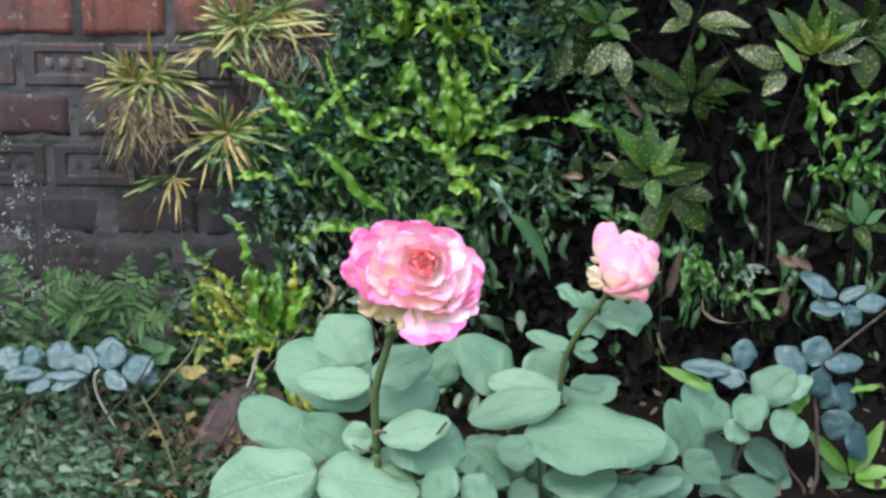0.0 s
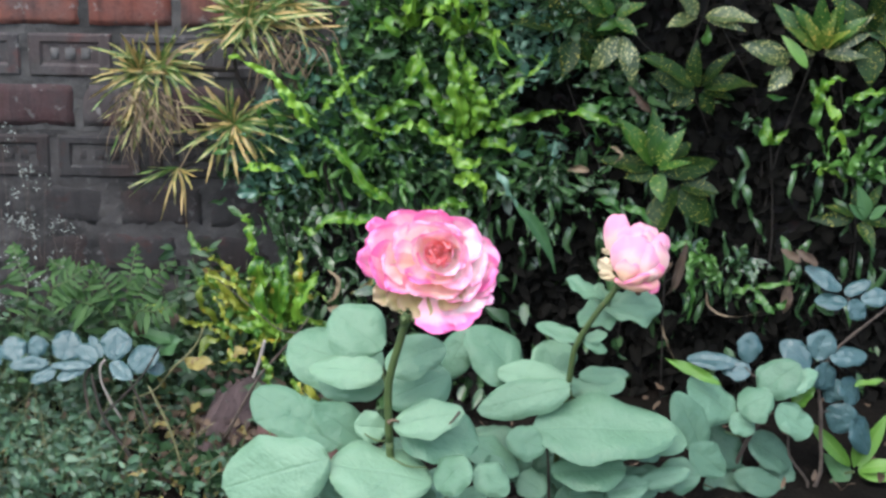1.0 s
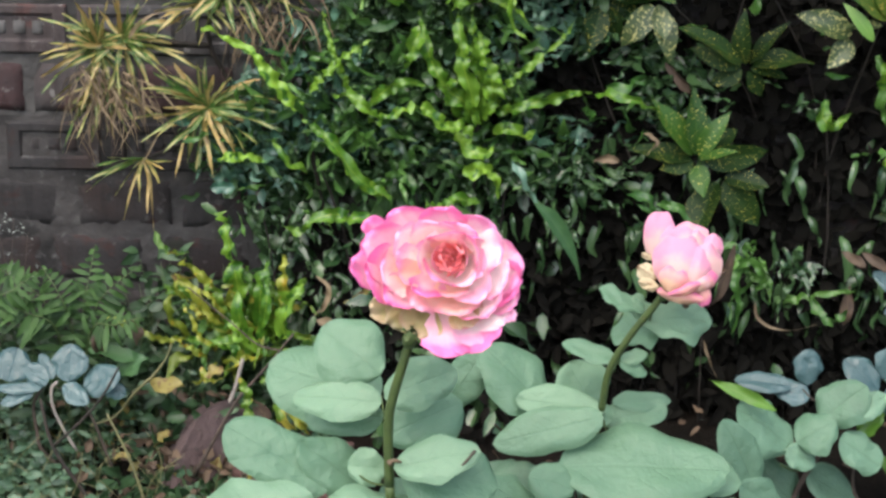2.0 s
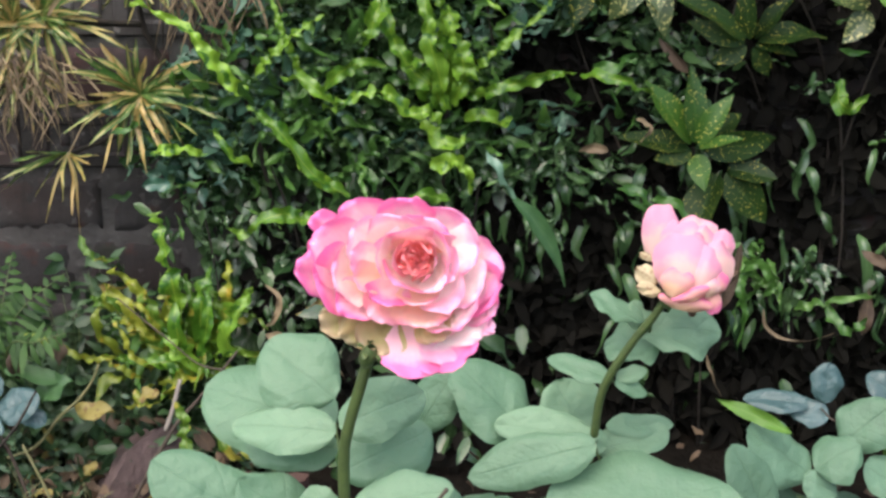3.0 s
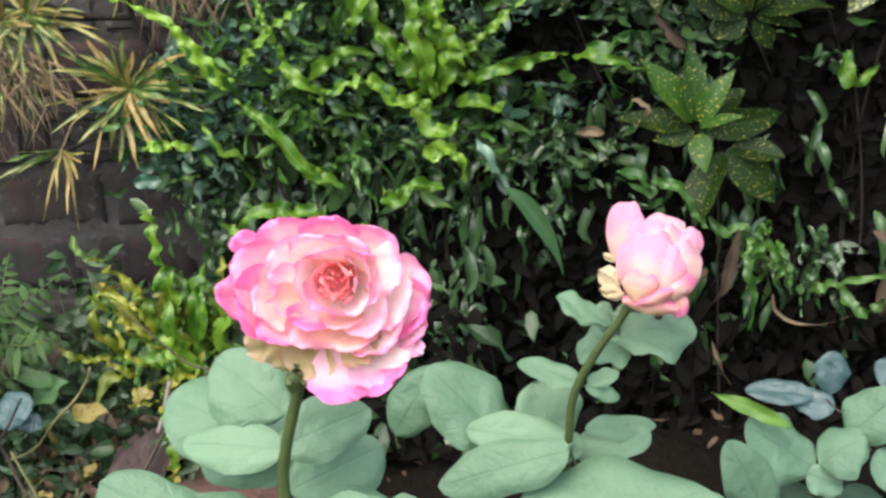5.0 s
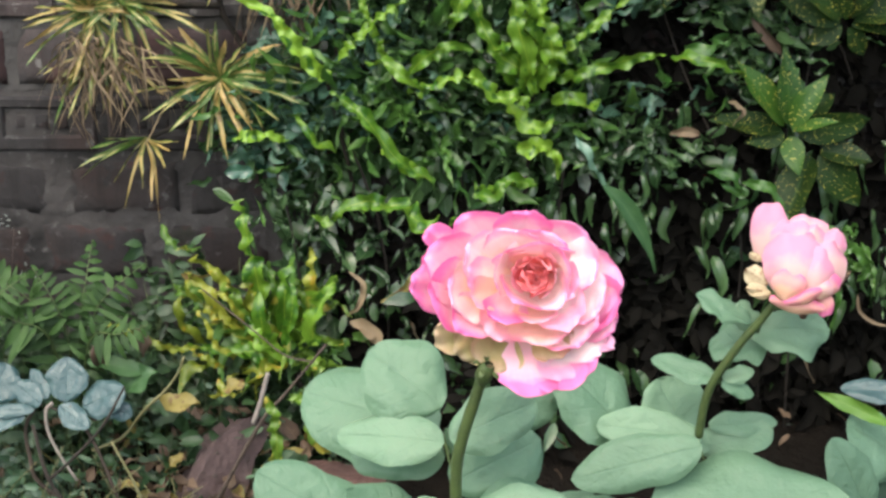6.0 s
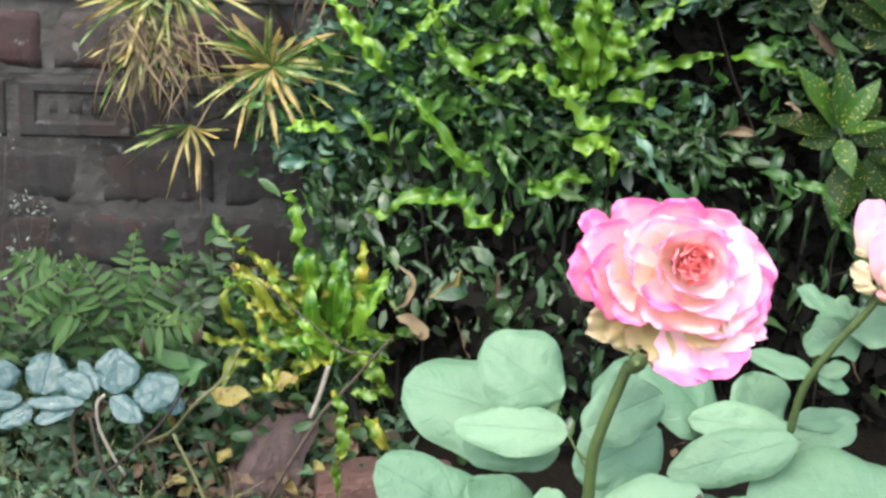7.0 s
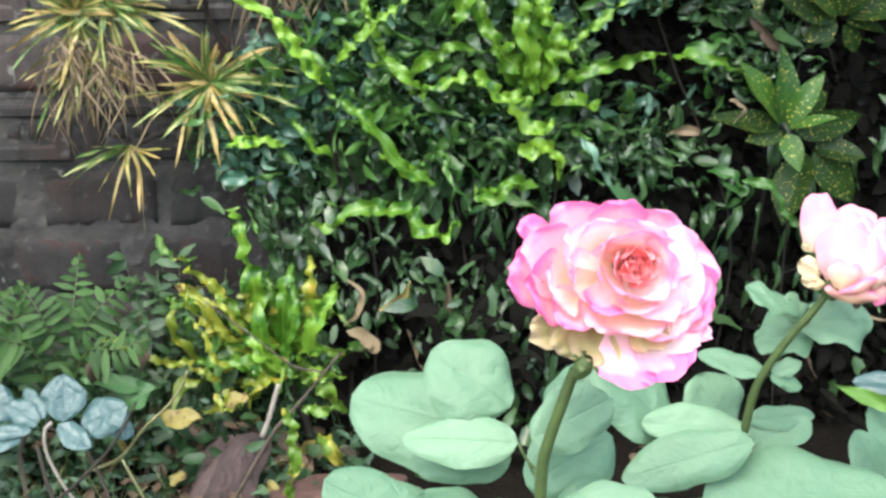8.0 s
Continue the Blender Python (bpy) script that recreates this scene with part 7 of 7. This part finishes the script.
lime = empty("lime_plant", (0.560, 0.470, 0.0), "young plant with bright lime green leaves", "plant")
part("stem", tube([(0.560, 0.470, -0.01), (0.577, 0.460, 0.010), (0.594, 0.450, 0.020)], 0.003, 0.0024, 8, 6, 0.05), STEM, lime)
spotted_rosette(lime, (0.594, 0.450, 0.020), [
    ((0.529, 0.440, 0.099), 0.023), ((0.591, 0.430, 0.083), 0.016), ((0.633, 0.450, 0.105), 0.026), ((0.645, 0.430, 0.050), 0.025), ((0.648, 0.420, 0.026), 0.023)], LIME, 21)
spotted_rosette(lime, (0.590, 0.450, -0.002), [((0.557, 0.460, 0.046), 0.033), ((0.557, 0.440, -0.003), 0.036)], LIME_DIM, 22)
loose_leaf("yellow_green_leaf", (0.382, 0.390, 0.177), (0.306, 0.395, 0.215), 0.017, LIME, "glossy yellow-green pointed leaf", seed=16, bend=0.2)
loose_leaf("yellow_green_leaf", (0.583, 0.450, 0.156), (0.629, 0.450, 0.169), 0.012, LIME, "narrow lime green leaf", seed=17, bend=0.2)
loose_leaf("lime_leaf", (0.489, 0.420, 0.133), (0.519, 0.420, 0.162), 0.024, LIME, "broad lime green young leaf", seed=18, bend=0.2)
loose_leaf("lime_leaf", (0.529, 0.455, 0.191), (0.522, 0.460, 0.222), 0.020, LIME, "lime green young leaf behind grey-blue leaves", seed=19, bend=0.2)


def broken_brick(place, size, turn, snapped, label, seed):
    """A broken brick that leans in the soil: a rough block with snapped corners."""
    bm = bmesh.new()
    bmesh.ops.create_cube(bm, size=1.0)
    bmesh.ops.subdivide_edges(bm, edges=bm.edges[:], cuts=9, use_grid_fill=True)
    for v in bm.verts:
        p = v.co.copy()
        v.co = Vector((p.x * size[0], p.y * size[1], p.z * size[2]))
        if p.x < 0 and p.z > 0:
            v.co.z -= snapped * (-p.x) * p.z * 3
        v.co += Vector([noise.noise(v.co * 24 + Vector((k * 7, seed, 0))) * 0.006 + noise.noise(v.co * 110 + Vector((k * 5, seed, 0))) * 0.0016 for k in range(3)])
    bm.transform(Matrix.Translation(place) @ Euler(turn).to_matrix().to_4x4())
    verts, faces = [v.co.copy() for v in bm.verts], [tuple(v.index for v in f.verts) for f in bm.faces]
    bm.free()
    ob = part("broken_brick", (verts, faces, None), STONE if seed == 0 else STONE_RED)
    ob.data.polygons.foreach_set("use_smooth", [False] * len(ob.data.polygons))
    tagged(ob, label, "brick", "broken bricks")


broken_brick((-0.343, 0.510, 0.058), (0.056, 0.065, 0.135), (-0.45, 0.50, 0.25), 0.05, "dull grey-red broken brick leaning in the soil", 0)
broken_brick((-0.217, 0.470, 0.047), (0.14, 0.09, 0.075), (-0.30, 0.05, -0.10), 0.02, "dull red broken brick half sunk in soil", 1)


def twig(name, points, r0, r1, material, label, seed=1):
    tagged(part(name, tube(points, r0, r1, 16, 6, 0.12, seed), material), label, "twig")


twig("twig", [(-0.341, 0.460, 0.044), (-0.309, 0.460, 0.105), (-0.280, 0.460, 0.155), (-0.260, 0.460, 0.178), (-0.236, 0.460, 0.208), (-0.212, 0.460, 0.239)], 0.0026, 0.0012, CANE, "thin dark brown bare twig rising from the soil", 2)
twig("twig", [(-0.295, 0.470, 0.141), (-0.286, 0.470, 0.167), (-0.277, 0.470, 0.201)], 0.0030, 0.0026, PALE_TWIG, "short pale cut stub of a twig", 3)
twig("vine", [(-0.481, 0.500, 0.093), (-0.447, 0.500, 0.108), (-0.420, 0.500, 0.142), (-0.395, 0.500, 0.166), (-0.379, 0.500, 0.189), (-0.372, 0.500, 0.207)], 0.0020, 0.0014, VINE, "thin olive vine curving over the weeds", 4)
twig("vine", [(-0.382, 0.387, 0.001), (-0.406, 0.387, 0.091), (-0.436, 0.396, 0.155)], 0.0020, 0.0014, VINE, "thin olive vine standing in the weeds", 5)
twig("twig", [(-0.432, 0.378, 0.005), (-0.475, 0.387, 0.064), (-0.506, 0.396, 0.112), (-0.522, 0.414, 0.165)], 0.0030, 0.0020, BARK, "thin dark bare twig in the weeds", 6)
twig("twig", [(-0.504, 0.396, 0.110), (-0.478, 0.396, 0.134), (-0.444, 0.396, 0.172), (-0.420, 0.405, 0.213)], 0.0020, 0.0014, BARK, "thin dark forked twig over the weeds", 8)
twig("twig", [(-0.229, 0.495, 0.203), (-0.261, 0.504, 0.207), (-0.293, 0.513, 0.230), (-0.355, 0.540, 0.271)], 0.0014, 0.0009, CANE, "thin dark twig across the yellow croton", 7)


def wall_sprig(root, height, seed):
    """A wiry weed with tiny pale leaves before the wall."""
    rnd = random.Random(seed)
    plant = empty("wall_weed", root, "wiry weed with tiny pale grey leaves before the wall", "weed", "wall weeds")
    bits = []
    for k in range(5):
        top = Vector(root) + Vector((rnd.uniform(-0.05, 0.05), rnd.uniform(-0.03, 0.0), height * rnd.uniform(0.75, 1.0)))
        part("stalk", tube([root, Vector(root).lerp(top, 0.5) + Vector((rnd.uniform(-0.02, 0.02), 0, 0)), top], 0.0006, 0.0004, 8, 4, 0.0, k), CANE, plant)
        for cluster in range(3):
            c = Vector(root).lerp(top, (0.55, 0.8, 1.0)[cluster]) + Vector((rnd.uniform(-0.015, 0.015), rnd.uniform(-0.015, 0.0), 0))
            for j in range(9):
                p = c + Vector((rnd.gauss(0, 0.007), rnd.gauss(0, 0.004), rnd.gauss(0, 0.007)))
                bits.append(random_leaf(rnd, p, rnd.uniform(0.003, 0.009), rnd.uniform(0.0015, 0.0035), oval, (rnd.uniform(-1, 1), -0.5, rnd.uniform(-0.3, 0.8)), n=3, small=True))
    tagged(part("leaves", joined(bits), SPRIG, plant), kind="stuff")


wall_sprig((-0.674, 0.702, 0.000), 0.46, 1)
wall_sprig((-0.728, 0.684, 0.000), 0.40, 2)
wall_sprig((-0.608, 0.693, 0.000), 0.36, 3)


brick_wall()
